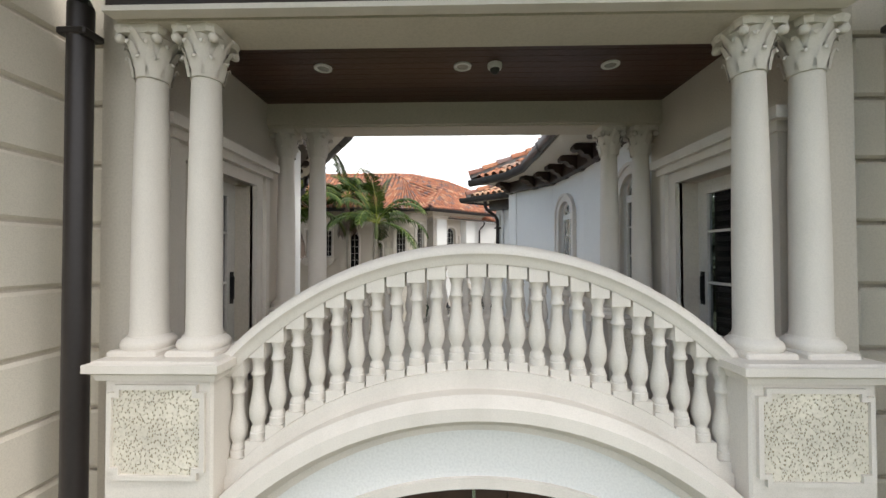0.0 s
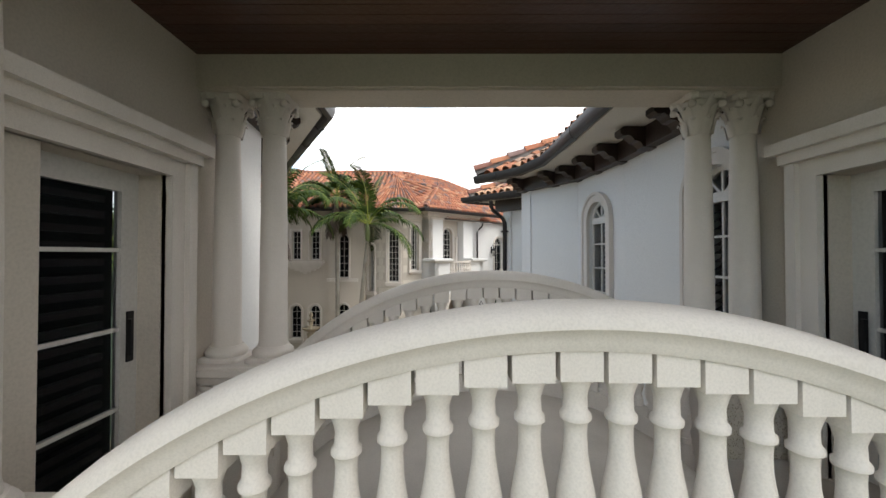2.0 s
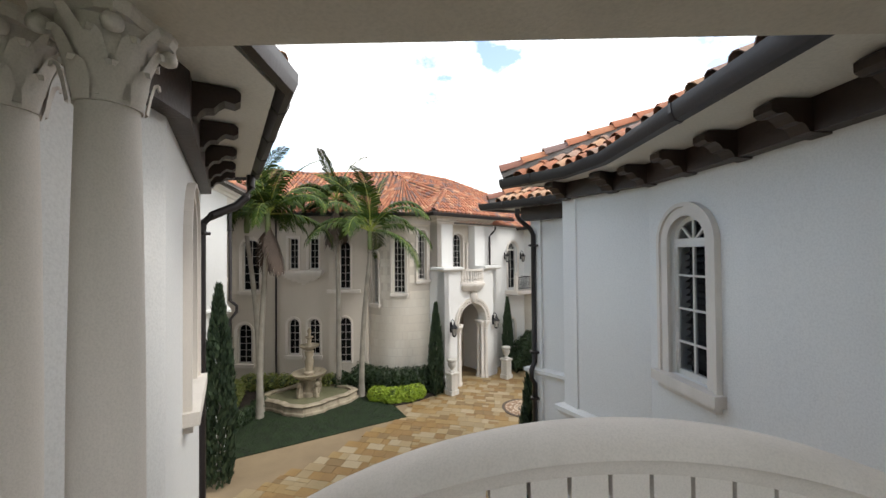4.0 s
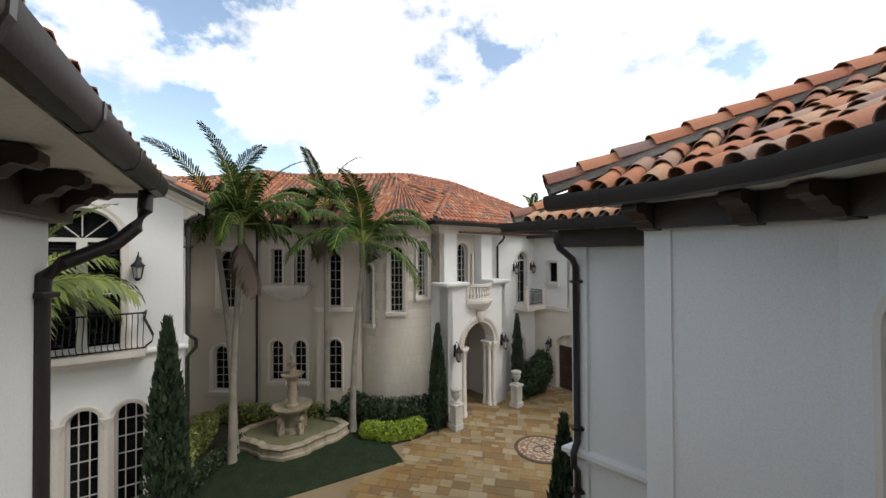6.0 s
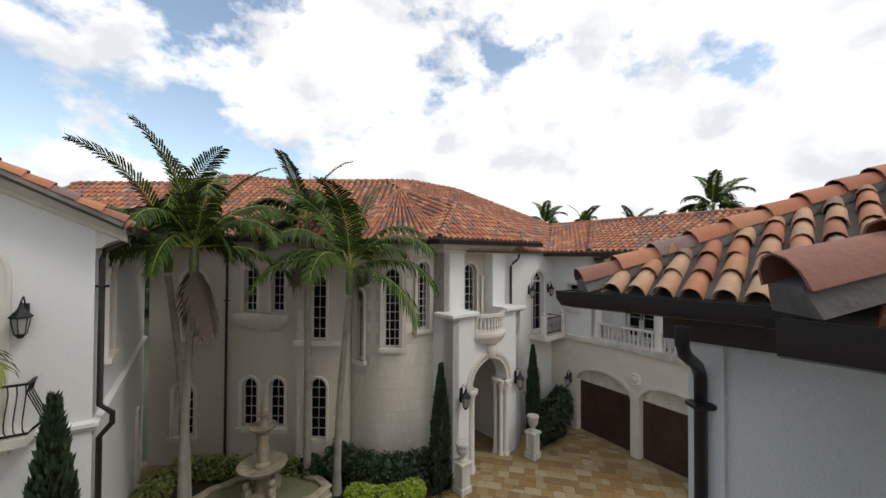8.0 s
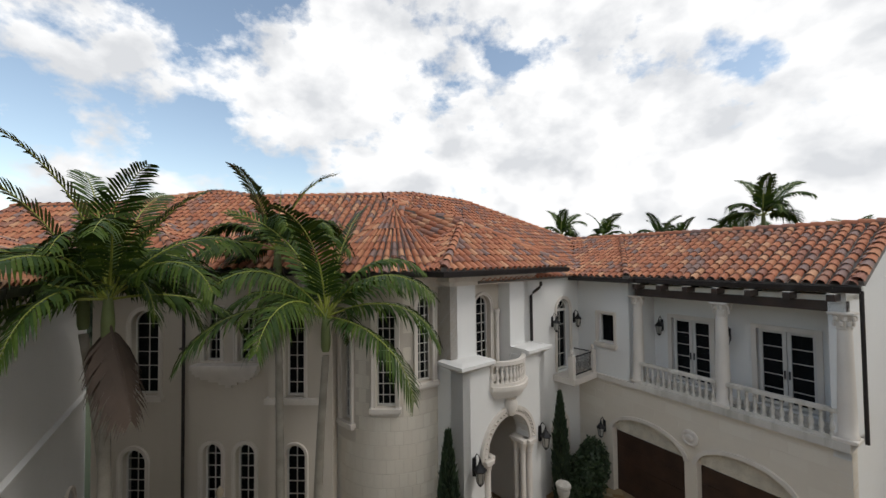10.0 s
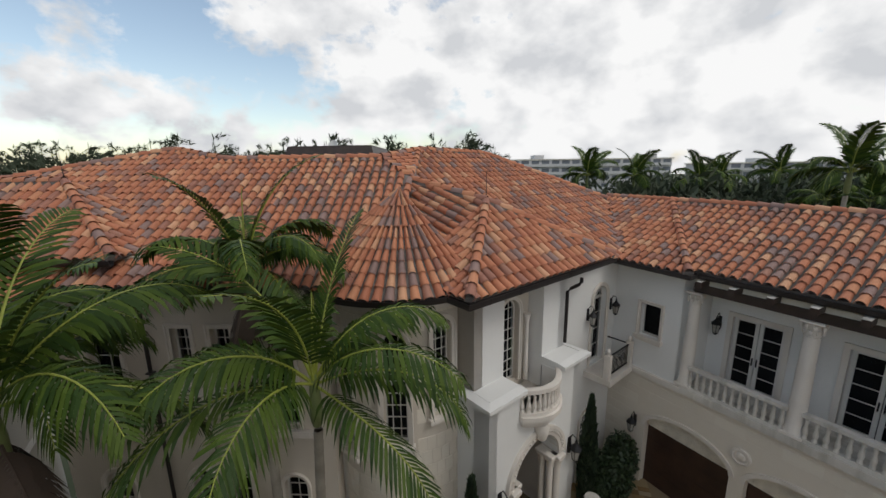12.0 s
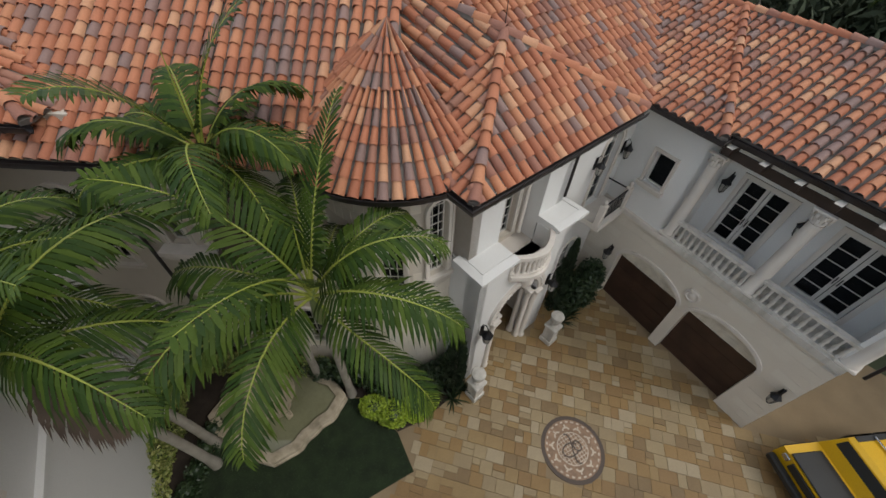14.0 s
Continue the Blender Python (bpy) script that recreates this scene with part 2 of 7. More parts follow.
# ---- mesh tools ----
class Mesh:
    def __init__(self):
        self.v, self.f = [], []

    def add(self, verts, faces):
        k = len(self.v)
        self.v += [tuple(p) for p in verts]
        self.f += [tuple(i + k for i in f) for f in faces]
        return self

    def box(self, c, d, rz=0.0, bev=0.0):
        x, y, z = (a / 2 for a in d)
        b = min(bev, x * 0.9, y * 0.9, z * 0.9)
        if b:
            ring = lambda X, Y, Z: [(X, Y - b, Z), (X - b, Y, Z), (-X + b, Y, Z), (-X, Y - b, Z), (-X, -Y + b, Z), (-X + b, -Y, Z), (X - b, -Y, Z), (X, -Y + b, Z)]
            vs = ring(x - b, y - b, -z) + ring(x, y, -z + b) + ring(x, y, z - b) + ring(x - b, y - b, z)
            fs = [tuple(range(7, -1, -1)), tuple(range(24, 32))]
            for r in range(3):
                fs += [(8 * r + i, 8 * r + (i + 1) % 8, 8 * r + 8 + (i + 1) % 8, 8 * r + 8 + i) for i in range(8)]
        else:
            vs = [(sx * x, sy * y, sz * z) for sz in (-1, 1) for sx, sy in ((-1, -1), (1, -1), (1, 1), (-1, 1))]
            fs = [(3, 2, 1, 0), (4, 5, 6, 7), (0, 1, 5, 4), (1, 2, 6, 5), (2, 3, 7, 6), (3, 0, 4, 7)]
        ca, sa = math.cos(rz), math.sin(rz)
        return self.add([(c[0] + ca * p[0] - sa * p[1], c[1] + sa * p[0] + ca * p[1], c[2] + p[2]) for p in vs], fs)

    def lathe(self, profile, c=(0, 0, 0), n=16):
        vs = [(c[0] + r * math.cos(2 * math.pi * i / n), c[1] + r * math.sin(2 * math.pi * i / n), c[2] + z) for r, z in profile for i in range(n)]
        fs = [(k * n + i, k * n + (i + 1) % n, (k + 1) * n + (i + 1) % n, (k + 1) * n + i) for k in range(len(profile) - 1) for i in range(n)]
        fs += [tuple(range(n - 1, -1, -1)), tuple((len(profile) - 1) * n + i for i in range(n))]
        return self.add(vs, fs)

    def sweep(self, path, section, closed=False, up=(0, 0, 1), cap=True):
        """A section of (side, up) offsets swept along a path; each path point has its own mitre."""
        pts, up, n, m = [Vector(p) for p in path], Vector(up), len(section), len(path)
        vs = []
        for i, p in enumerate(pts):
            a = pts[i] - pts[i - 1] if i or closed else pts[1] - pts[0]
            b = pts[(i + 1) % m] - p if i < m - 1 or closed else a
            a, b = a.normalized(), b.normalized()
            t = (a + b).normalized()
            side = t.cross(up)
            side.normalize()
            u = side.cross(t)
            k = 1 / max(0.4, t.dot(a))
            vs += [p + side * s * k + u * z for s, z in section]
        fs = []
        for i in range(m if closed else m - 1):
            j = (i + 1) % m
            fs += [(i * n + q, i * n + (q + 1) % n, j * n + (q + 1) % n, j * n + q) for q in range(n)]
        if cap and not closed:
            fs += [tuple(range(n - 1, -1, -1)), tuple((m - 1) * n + q for q in range(n))]
        return self.add(vs, fs)

    def tube(self, path, r0, r1=None, n=8):
        r1 = r0 if r1 is None else r1
        pts, m = [Vector(p) for p in path], len(path)
        vs = []
        for i, p in enumerate(pts):
            t = (pts[min(i + 1, m - 1)] - pts[max(i - 1, 0)]).normalized()
            ref = Vector((0, 0, 1)) if abs(t.z) < 0.9 else Vector((1, 0, 0))
            a = t.cross(ref).normalized()
            b = a.cross(t)
            r = r0 + (r1 - r0) * i / max(1, m - 1)
            vs += [p + (a * math.cos(2 * math.pi * k / n) + b * math.sin(2 * math.pi * k / n)) * r for k in range(n)]
        fs = [(i * n + k, i * n + (k + 1) % n, (i + 1) * n + (k + 1) % n, (i + 1) * n + k) for i in range(m - 1) for k in range(n)]
        fs += [tuple(range(n - 1, -1, -1)), tuple((m - 1) * n + k for k in range(n))]
        return self.add(vs, fs)

    def slab(self, poly, z0, z1):
        n = len(poly)
        vs = [(x, y, z0) for x, y in poly] + [(x, y, z1) for x, y in poly]
        return self.add(vs, [tuple(range(n - 1, -1, -1)), tuple(range(n, 2 * n))] + [(i, (i + 1) % n, n + (i + 1) % n, n + i) for i in range(n)])

    def data(self, name, mat, smooth=None):
        me = bpy.data.meshes.new(name)
        me.from_pydata(self.v, [], self.f)
        me.materials.append(mat)
        if smooth:
            me.polygons.foreach_set("use_smooth", [True] * len(me.polygons))
            me.set_sharp_from_angle(angle=radians(smooth))
        me.update()
        return me


def fix(me):
    bm = bmesh.new()
    bm.from_mesh(me)
    bmesh.ops.recalc_face_normals(bm, faces=bm.faces)
    bm.to_mesh(me)
    bm.free()


def part(name, mesh, mat, parent=None, label="", smooth=None, at=None):
    me = mesh.data(name, mat, smooth)
    fix(me)
    ob = new(name, me)
    if parent:
        ob.parent = parent
    if at:
        ob.matrix_basis = at
    if label:
        ob["label"] = label
    return ob


def thing(name, label, category, group="", at=None):
    ob = new(name)
    ob.empty_display_size = 0.2
    if at:
        ob.matrix_basis = at
    return tagged(ob, label, category, group)


def structure(name, mesh, mat, label, category, smooth=None):
    return tagged(part(name, mesh, mat, smooth=smooth), label, category, kind="structure")


class Line:
    """A wall's line from a to b; outwards is to the right of the way from a to b."""

    def __init__(self, a, b):
        self.a = Vector((*a, 0))
        d = Vector((*b, 0)) - self.a
        self.length = d.length
        self.d = d.normalized()
        self.n = Vector((self.d.y, -self.d.x, 0))

    def __call__(self, s, o, z):
        p = self.a + self.d * s + self.n * o
        return (p.x, p.y, z)

    def turn(self):
        return math.atan2(self.d.y, self.d.x)


class Arc:
    """A round wall; s runs along its face, in metres, from the angle a0."""

    def __init__(self, c, r, a0, a1):
        self.c, self.r, self.a0 = c, r, a0
        self.length = (a1 - a0) * r

    def __call__(self, s, o, z):
        a = self.a0 + s / self.r
        return (self.c[0] + (self.r + o) * math.cos(a), self.c[1] + (self.r + o) * math.sin(a), z)

    def tangent(self, s):
        a = self.a0 + s / self.r
        p = Vector(self(s, 0, 0))
        d = Vector((-math.sin(a), math.cos(a), 0))
        q = p + d
        line = Line((p.x, p.y), (q.x, q.y))
        return line


def arch_z(o, s):
    """The height of an opening's head at s. An opening is (middle, width, bottom, top, rise of the arch)."""
    sc, w, zb, zt, rise = o
    if not rise:
        return zt
    q = min(1.0, abs(s - sc) / (w / 2))
    return zt - rise + rise * math.sqrt(max(0.0, 1 - q * q))


def wall_mesh(P, z0, z1, thick, openings=(), step=None):
    cuts = {0.0, P.length}
    for sc, w, zb, zt, rise in openings:
        n = 14 if rise else 1
        cuts |= {sc - w / 2 * math.cos(math.pi * i / n) for i in range(n + 1)} if rise else {sc - w / 2, sc + w / 2}
    if step:
        cuts |= {P.length * i / step for i in range(step + 1)}
    cuts = sorted(c for c in cuts if -1e-6 <= c <= P.length + 1e-6)
    M = Mesh()
    for s0, s1 in zip(cuts, cuts[1:]):
        if s1 - s0 < 1e-4:
            continue
        mid = (s0 + s1) / 2
        here = sorted((o for o in openings if o[0] - o[1] / 2 < mid < o[0] + o[1] / 2), key=lambda o: o[2])
        lo = (z0, z0)
        solids = []
        for o in here:
            solids.append((lo, (o[2], o[2])))
            lo = (arch_z(o, s0), arch_z(o, s1))
        solids.append((lo, (z1, z1)))
        for (a0, a1), (b0, b1) in solids:
            if b0 - a0 < 1e-4 and b1 - a1 < 1e-4:
                continue
            vs = [P(s0, 0, a0), P(s1, 0, a1), P(s1, 0, b1), P(s0, 0, b0), P(s0, -thick, a0), P(s1, -thick, a1), P(s1, -thick, b1), P(s0, -thick, b0)]
            M.add(vs, [(0, 1, 2, 3), (5, 4, 7, 6), (4, 5, 1, 0), (3, 2, 6, 7), (4, 0, 3, 7), (1, 5, 6, 2)])
    return M


def opening_path(o, n=14):
    sc, w, zb, zt, rise = o
    path = [(sc - w / 2, zb)]
    if rise:
        path += [(sc - w / 2 * math.cos(math.pi * i / n), zt - rise + rise * math.sin(math.pi * i / n)) for i in range(n + 1)]
    else:
        path += [(sc - w / 2, zt), (sc + w / 2, zt)]
    return path + [(sc + w / 2, zb)]


def strip(P, path, inner, outer, o0, o1, M=None, closed=False):
    """A flat band that follows a path in the wall's plane, from inner to outer beside it and from o0 to o1 out of the wall."""
    M = M or Mesh()
    n, vs = len(path), []
    for i, (s, z) in enumerate(path):
        a = path[i - 1] if i or closed else None
        b = path[(i + 1) % n] if i < n - 1 or closed else None
        ds = [((q[0] - p[0]), (q[1] - p[1])) for p, q in ((a, (s, z)), ((s, z), b)) if p and q]
        ds = [(x / max(1e-9, math.hypot(x, y)), y / max(1e-9, math.hypot(x, y))) for x, y in ds]
        tx, tz = sum(d[0] for d in ds), sum(d[1] for d in ds)
        l = math.hypot(tx, tz) or 1
        tx, tz = tx / l, tz / l
        k = 1 / max(0.5, tx * ds[0][0] + tz * ds[0][1])
        nx, nz = -tz * k, tx * k
        vs += [P(s + nx * q, o, z + nz * q) for q, o in ((inner, o0), (inner, o1), (outer, o1), (outer, o0))]
    fs = [(4 * i + q, 4 * i + (q + 1) % 4, 4 * ((i + 1) % n) + (q + 1) % 4, 4 * ((i + 1) % n) + q) for i in range(n if closed else n - 1) for q in range(4)]
    if not closed:
        fs += [(3, 2, 1, 0), tuple(4 * (n - 1) + q for q in range(4))]
    return M.add(vs, fs)


def beam(P, s0, s1, o0, o1, z0, z1, M=None):
    M = M or Mesh()
    vs = [P(s, o, z) for z in (z0, z1) for s, o in ((s0, o0), (s1, o0), (s1, o1), (s0, o1))]
    return M.add(vs, [(3, 2, 1, 0), (4, 5, 6, 7), (0, 1, 5, 4), (1, 2, 6, 5), (2, 3, 7, 6), (3, 0, 4, 7)])


WINDOW_COUNT = [0]


def window(P, o, surround=0.13, cols=2, rows=4, sill=True, set_back=0.16, label="arched window with dark panes and cast-stone surround", trim=STONE, blind=False, light=0.0, full=False):
    WINDOW_COUNT[0] += 1
    sc, w, zb, zt, rise = o
    t = tagged(new(f"window_{WINDOW_COUNT[0]}"), label, "window", kind="structure")
    path = opening_path(o)
    if surround:
        M = strip(P, path, 0.0, surround, -0.02, 0.045)
        strip(P, path, surround - 0.035, surround + 0.012, -0.02, 0.075, M)
        part("surround", M, trim, t, "moulded cast-stone surround")
    if sill:
        M = beam(P, sc - w / 2 - surround - 0.06, sc + w / 2 + surround + 0.06, -0.05, 0.14, zb - 0.13, zb - 0.002)
        beam(P, sc - w / 2 - surround, sc + w / 2 + surround, -0.05, 0.08, zb - 0.21, zb - 0.13, M)
        part("window_sill", M, trim, t)
    fr = 0.055
    b = -set_back
    M = strip(P, path, -fr, 0.0, b - 0.05, b)
    beam(P, sc - w / 2, sc + w / 2, b - 0.05, b, zb, zb + 0.07, M)
    part("window_frame", M, FRAME, t)
    spring = zt - rise
    if rise and light:
        part("transom", beam(P, sc - w / 2 + fr, sc + w / 2 - fr, b - 0.05, b + 0.02, spring - 0.06, spring + 0.04), FRAME, t)
    for i in range(1, cols):
        s = sc - w / 2 + w * i / cols
        top = (spring if light else arch_z(o, s)) - 0.03
        part("muntin", beam(P, s - 0.012, s + 0.012, b - 0.035, b - 0.005, zb + 0.05, top), FRAME, t)
    for j in range(1, rows):
        z = zb + ((spring if light else zt) - zb) * j / rows
        q = 1.0
        if z > spring and rise:
            q = math.sqrt(max(0.02, 1 - ((z - spring) / rise) ** 2))
        part("muntin", beam(P, sc - w / 2 * q + 0.02, sc + w / 2 * q - 0.02, b - 0.034, b - 0.006, z - 0.012, z + 0.012), FRAME, t)
    if light and rise:
        for a in (45, 90, 135):
            ca, sa = math.cos(radians(a)), math.sin(radians(a))
            p = [(sc + 0.1 * rise * ca, spring + 0.1 * rise * sa), (sc + (w / 2 - 0.03) * ca, spring + (rise - 0.03) * sa)]
            part("muntin", strip(P, p, -0.012, 0.012, b - 0.035, b - 0.005), FRAME, t)
    # Behind the pane, an added black sheet paints the room's darkness.
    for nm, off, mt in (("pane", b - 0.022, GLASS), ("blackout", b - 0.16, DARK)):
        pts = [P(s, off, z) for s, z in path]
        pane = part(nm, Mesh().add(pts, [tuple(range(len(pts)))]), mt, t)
        if nm == "pane":
            pane.visible_shadow = False
    if blind:
        z, k = zb + 0.1, 0
        while z < spring - 0.06 and k < 40:
            z, k = z + 0.085, k + 1
            vs = [P(sc - w / 2 + fr + 0.03, b - 0.13, z), P(sc + w / 2 - fr - 0.03, b - 0.13, z), P(sc + w / 2 - fr - 0.03, b - 0.065, z - 0.055), P(sc - w / 2 + fr + 0.03, b - 0.065, z - 0.055)]
            part("slat", Mesh().add(vs + [(x, y, q - 0.008) for x, y, q in vs], [(0, 1, 2, 3), (7, 6, 5, 4), (0, 4, 5, 1), (1, 5, 6, 2), (2, 6, 7, 3), (3, 7, 4, 0)]), LOUVER, t)
    return t


# ---- ground ----
GDIR = Vector((0.546, -0.838, 0))
structure("ground", Mesh().slab([(700 * math.cos(2 * math.pi * i / 48), 700 * math.sin(2 * math.pi * i / 48)) for i in range(48)], -0.4, -0.06), GROUND, "wide flat planted land around the villa", "ground")
structure("courtyard_bed", Mesh().slab([(-2.6, 2.6), (13, -8), (26, 12), (13, 27), (3, 29), (-13, 29), (-15, 9)], -0.06, -0.022), JOINT, "sandy setting bed between the courtyard pavers", "ground")
LAWN_POLY = [(-2.45, 19.36), (-3.1, 20.5), (-4.6, 21.6), (-8.3, 21.4), (-9.3, 19.0), (-9.3, 15.2)]
structure("lawn", Mesh().slab(LAWN_POLY, -0.02, 0.015), LAWN, "small dark green lawn before the fountain", "lawn")
structure("planting_bed", Mesh().slab([(-3.1, 20.55), (-2.2, 21.0), (-0.9, 22.2), (-0.9, 26.5), (-12.6, 26.5), (-10.6, 15.0), (-9.35, 15.0), (-9.35, 19.05), (-8.35, 21.45), (-4.65, 21.65)], -0.02, 0.03), MULCH, "dark mulched planting bed along the walls", "planting bed")

# ---- main house walls ----
# left wing
W1 = Line((-13.2, 23.35), (-9.72, 23.35))
op1 = [(1.85, 0.95, 5.1, 7.9, 0.475), (1.5, 0.8, 1.15, 3.3, 0.4)]
structure("wall_left_wing", wall_mesh(W1, -0.1, 9.85, 0.35, op1), CREAM, "cream stuccoed wing wall with arched windows", "wall")
for o in op1:
    window(W1, o, cols=2, rows=6)
W2 = Line((-9.72, 23.2), (-6.95, 23.2))
op2 = [(0.78, 0.52, 6.25, 7.95, 0.0), (1.88, 0.52, 6.25, 7.95, 0.0), (0.78, 0.62, 1.65, 3.6, 0.31), (1.88, 0.62, 1.65, 3.6, 0.31)]
structure("wall_fountain", wall_mesh(W2, -0.1, 9.2, 0.35, op2), CREAM, "cream stuccoed wall behind the fountain", "wall")
for o in op2:
    window(W2, o, cols=2, rows=5, sill=o[2] < 3, surround=0.11)
bal = thing("balconet", "cast-stone balconet corbelled out below paired windows", "balconet")
M = beam(W2, 0.25, 2.45, -0.05, 0.38, 6.05, 6.2)
for k, (w, d) in enumerate(((1.0, 0.32), (0.93, 0.28), (0.8, 0.22), (0.6, 0.15), (0.3, 0.09), (0.1, 0.05))):
    beam(W2, 1.33 - 1.03 * w, 1.33 + 1.03 * w, -0.05, d, 5.92 - 0.1 * k, 6.052 - 0.1 * k, M)
part("corbel", M, STONE, bal)
W3 = Line((-6.95, 22.95), (-4.9, 22.95))
op3 = [(0.85, 0.6, 5.2, 7.75, 0.3), (0.85, 0.66, 1.3, 3.7, 0.33)]
structure("wall_pilaster_bay", wall_mesh(W3, -0.1, 9.2, 0.5, op3), CREAM, "cream projecting wall bay with tall narrow windows", "wall")
for o in op3:
    window(W3, o, cols=2, rows=6, sill=False, surround=0.09)
structure("trim_bay", beam(W3, -0.08, 1.7, -0.1, 0.14, 5.0, 5.18), STONE, "cast-stone string course", "trim")

# round stair tower
TC, TR = (-3.2, 24.8), 2.1
TOWER = Arc(TC, TR, radians(175), radians(332))


def tower_s(deg):
    return radians(deg - 175) * TR


optw = [(tower_s(231), 0.5, 4.4, 7.15, 0.25), (tower_s(271), 0.62, 4.98, 8.05, 0.31), (tower_s(305.5), 0.55, 5.65, 8.3, 0.275)]
structure("wall_tower", wall_mesh(TOWER, -0.1, 9.1, 0.4, optw, step=48), CREAM, "round cream tower wall with stepped windows", "wall", smooth=None)
for o in optw:
    T = TOWER.tangent(o[0])
    q = (0.0, *o[1:])
    window(T, q, cols=3, rows=9, surround=0.12, label="tall arched stair window with small leaded panes")
tower_cornice = Mesh()
for r0, za, zb in ((0.1, 8.62, 8.72), (0.16, 8.72, 8.86), (0.26, 8.86, 9.0), (0.36, 9.0, 9.12)):
    n = 40
    vs = [TOWER(TOWER.length * i / n, o, z) for i in range(n + 1) for o, z in ((-0.1, za), (r0, za), (r0, zb), (-0.1, zb))]
    tower_cornice.add(vs, [(4 * i + q, 4 * i + (q + 1) % 4, 4 * i + 4 + (q + 1) % 4, 4 * i + 4 + q) for i in range(n) for q in range(4)])
structure("trim_tower_cornice", tower_cornice, STONE, "stepped cast-stone cornice under the tower eave", "trim")

# entry block
U = Vector((0.737, 0.676, 0))
E0 = Vector((-0.80, 22.54, 0))
EL = 4.1
EN = Vector((0.676, -0.737, 0))
e1 = E0 + U * EL
ENT = Line(E0.xy, e1.xy)
ARCH = (2.05, 2.15, -0.1, 4.3, 1.075)
structure("wall_entry", wall_mesh(ENT, -0.1, 6.1, 0.55, [ARCH, (2.05, 1.7, 5.28, 6.1, 0)]), STUCCO, "white stuccoed entry wall with an arched portal", "wall")
l0, l1 = E0 - EN * 2.6, E0
structure("wall_entry_side", wall_mesh(Line(l0.xy, l1.xy), -0.1, 6.1, 0.3), STUCCO, "white side wall of the entry block", "wall")
structure("wall_entry_far_side", wall_mesh(Line(e1.xy, (e1 - EN * 2.6).xy), -0.1, 6.1, 0.3), STUCCO, "white side wall of the entry block", "wall")
UP0 = E0 - EN * 0.6 + U * 0.05
UPW = Line(UP0.xy, (UP0 + U * 4.0).xy)
structure("wall_entry_upper", wall_mesh(UPW, 5.3, 9.1, 0.7, [(2.0, 1.75, 5.3, 8.75, 0)]), STUCCO, "white upper wall with a recessed balcony bay", "wall")
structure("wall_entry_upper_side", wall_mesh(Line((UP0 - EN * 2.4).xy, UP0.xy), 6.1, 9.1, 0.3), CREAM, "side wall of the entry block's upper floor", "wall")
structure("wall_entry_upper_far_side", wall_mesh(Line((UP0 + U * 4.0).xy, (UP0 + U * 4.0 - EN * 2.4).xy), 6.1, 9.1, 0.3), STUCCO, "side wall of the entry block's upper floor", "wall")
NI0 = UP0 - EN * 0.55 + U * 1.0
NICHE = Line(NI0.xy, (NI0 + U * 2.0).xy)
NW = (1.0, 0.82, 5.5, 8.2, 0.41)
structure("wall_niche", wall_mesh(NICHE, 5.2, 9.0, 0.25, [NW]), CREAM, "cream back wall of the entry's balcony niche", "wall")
window(NICHE, NW, cols=3, rows=8, surround=0.1, sill=False)
for s in (0.36, 1.64):
    c = thing("niche_column", "slender cast-stone column beside the balcony window", "column", "niche columns")
    p = NICHE(s, 0.14, 0)
    part("shaft", Mesh().lathe([(0.085, 5.5), (0.085, 5.56), (0.068, 5.6), (0.06, 7.4)], (p[0], p[1], 0), 14), STONE, c, smooth=40)
    part("capital", Mesh().lathe([(0.06, 7.4), (0.075, 7.42), (0.07, 7.48), (0.11, 7.6), (0.12, 7.66)], (p[0], p[1], 0), 12), STONE, c, smooth=40)
# ledges and cornice
def course(name, pts, section, label, mat=STONE, closed=False):
    return structure(name, Mesh().sweep(pts, section, closed=closed), mat, label, "trim")


LEDGE = [(0.0, 0.0), (0.1, 0.0), (0.16, 0.06), (0.24, 0.1), (0.24, 0.2), (0.0, 0.24)]
a, b = E0, e1
for nm, pts in (("trim_entry_ledge", [(*(a - EN * 0.9).xy, 6.1), (*a.xy, 6.1), (*(a + U * 1.2).xy, 6.1)]), ("trim_entry_ledge_far", [(*(b - U * 1.2).xy, 6.1), (*b.xy, 6.1), (*(b - EN * 0.9).xy, 6.1)])):
    course(nm, pts, LEDGE, "white moulded ledge over the entry wall", STUCCO)
for s0, s1 in ((0.0, 1.2), (2.9, 4.1)):
    structure("entry_terrace_top", beam(ENT, s0 + 0.02, s1 - 0.02, -0.75, -0.01, 6.05, 6.33), STUCCO, "white plastered top of the entry ledge", "ledge")
CORN = [(0.0, 0.0), (0.06, 0.0), (0.08, 0.12), (0.2, 0.16), (0.22, 0.3), (0.36, 0.36), (0.38, 0.48), (0.0, 0.48)]
q0, q1 = UP0, UP0 + U * 4.0
course("trim_entry_cornice", [(*(q0 - EN * 2.2).xy, 8.64), (*q0.xy, 8.64), (*q1.xy, 8.64), (*(q1 - EN * 2.2).xy, 8.64)], CORN, "deep moulded cornice under the entry roof")
# portal
portal = thing("portal_surround", "cast-stone arched portal surround with a cartouche keystone", "portal")
pp = opening_path(ARCH, 24)
part("archivolt", strip(ENT, pp[1:-1], 0.0, 0.24, -0.3, 0.07), STONE, portal)
M = strip(ENT, pp[1:-1], 0.2, 0.3, -0.3, 0.11)
part("label_mould", M, STONE, portal)
for i in range(25):
    an = math.pi * (i + 0.5) / 25
    x, z = 2.05 - 1.22 * math.cos(an), ARCH[3] - 1.075 + 1.22 * math.sin(an)
    p = ENT(x, 0.09, z)
    part("bead", Mesh().box(p, (0.09, 0.09, 0.09), ENT.turn(), 0.03), STONE, portal)
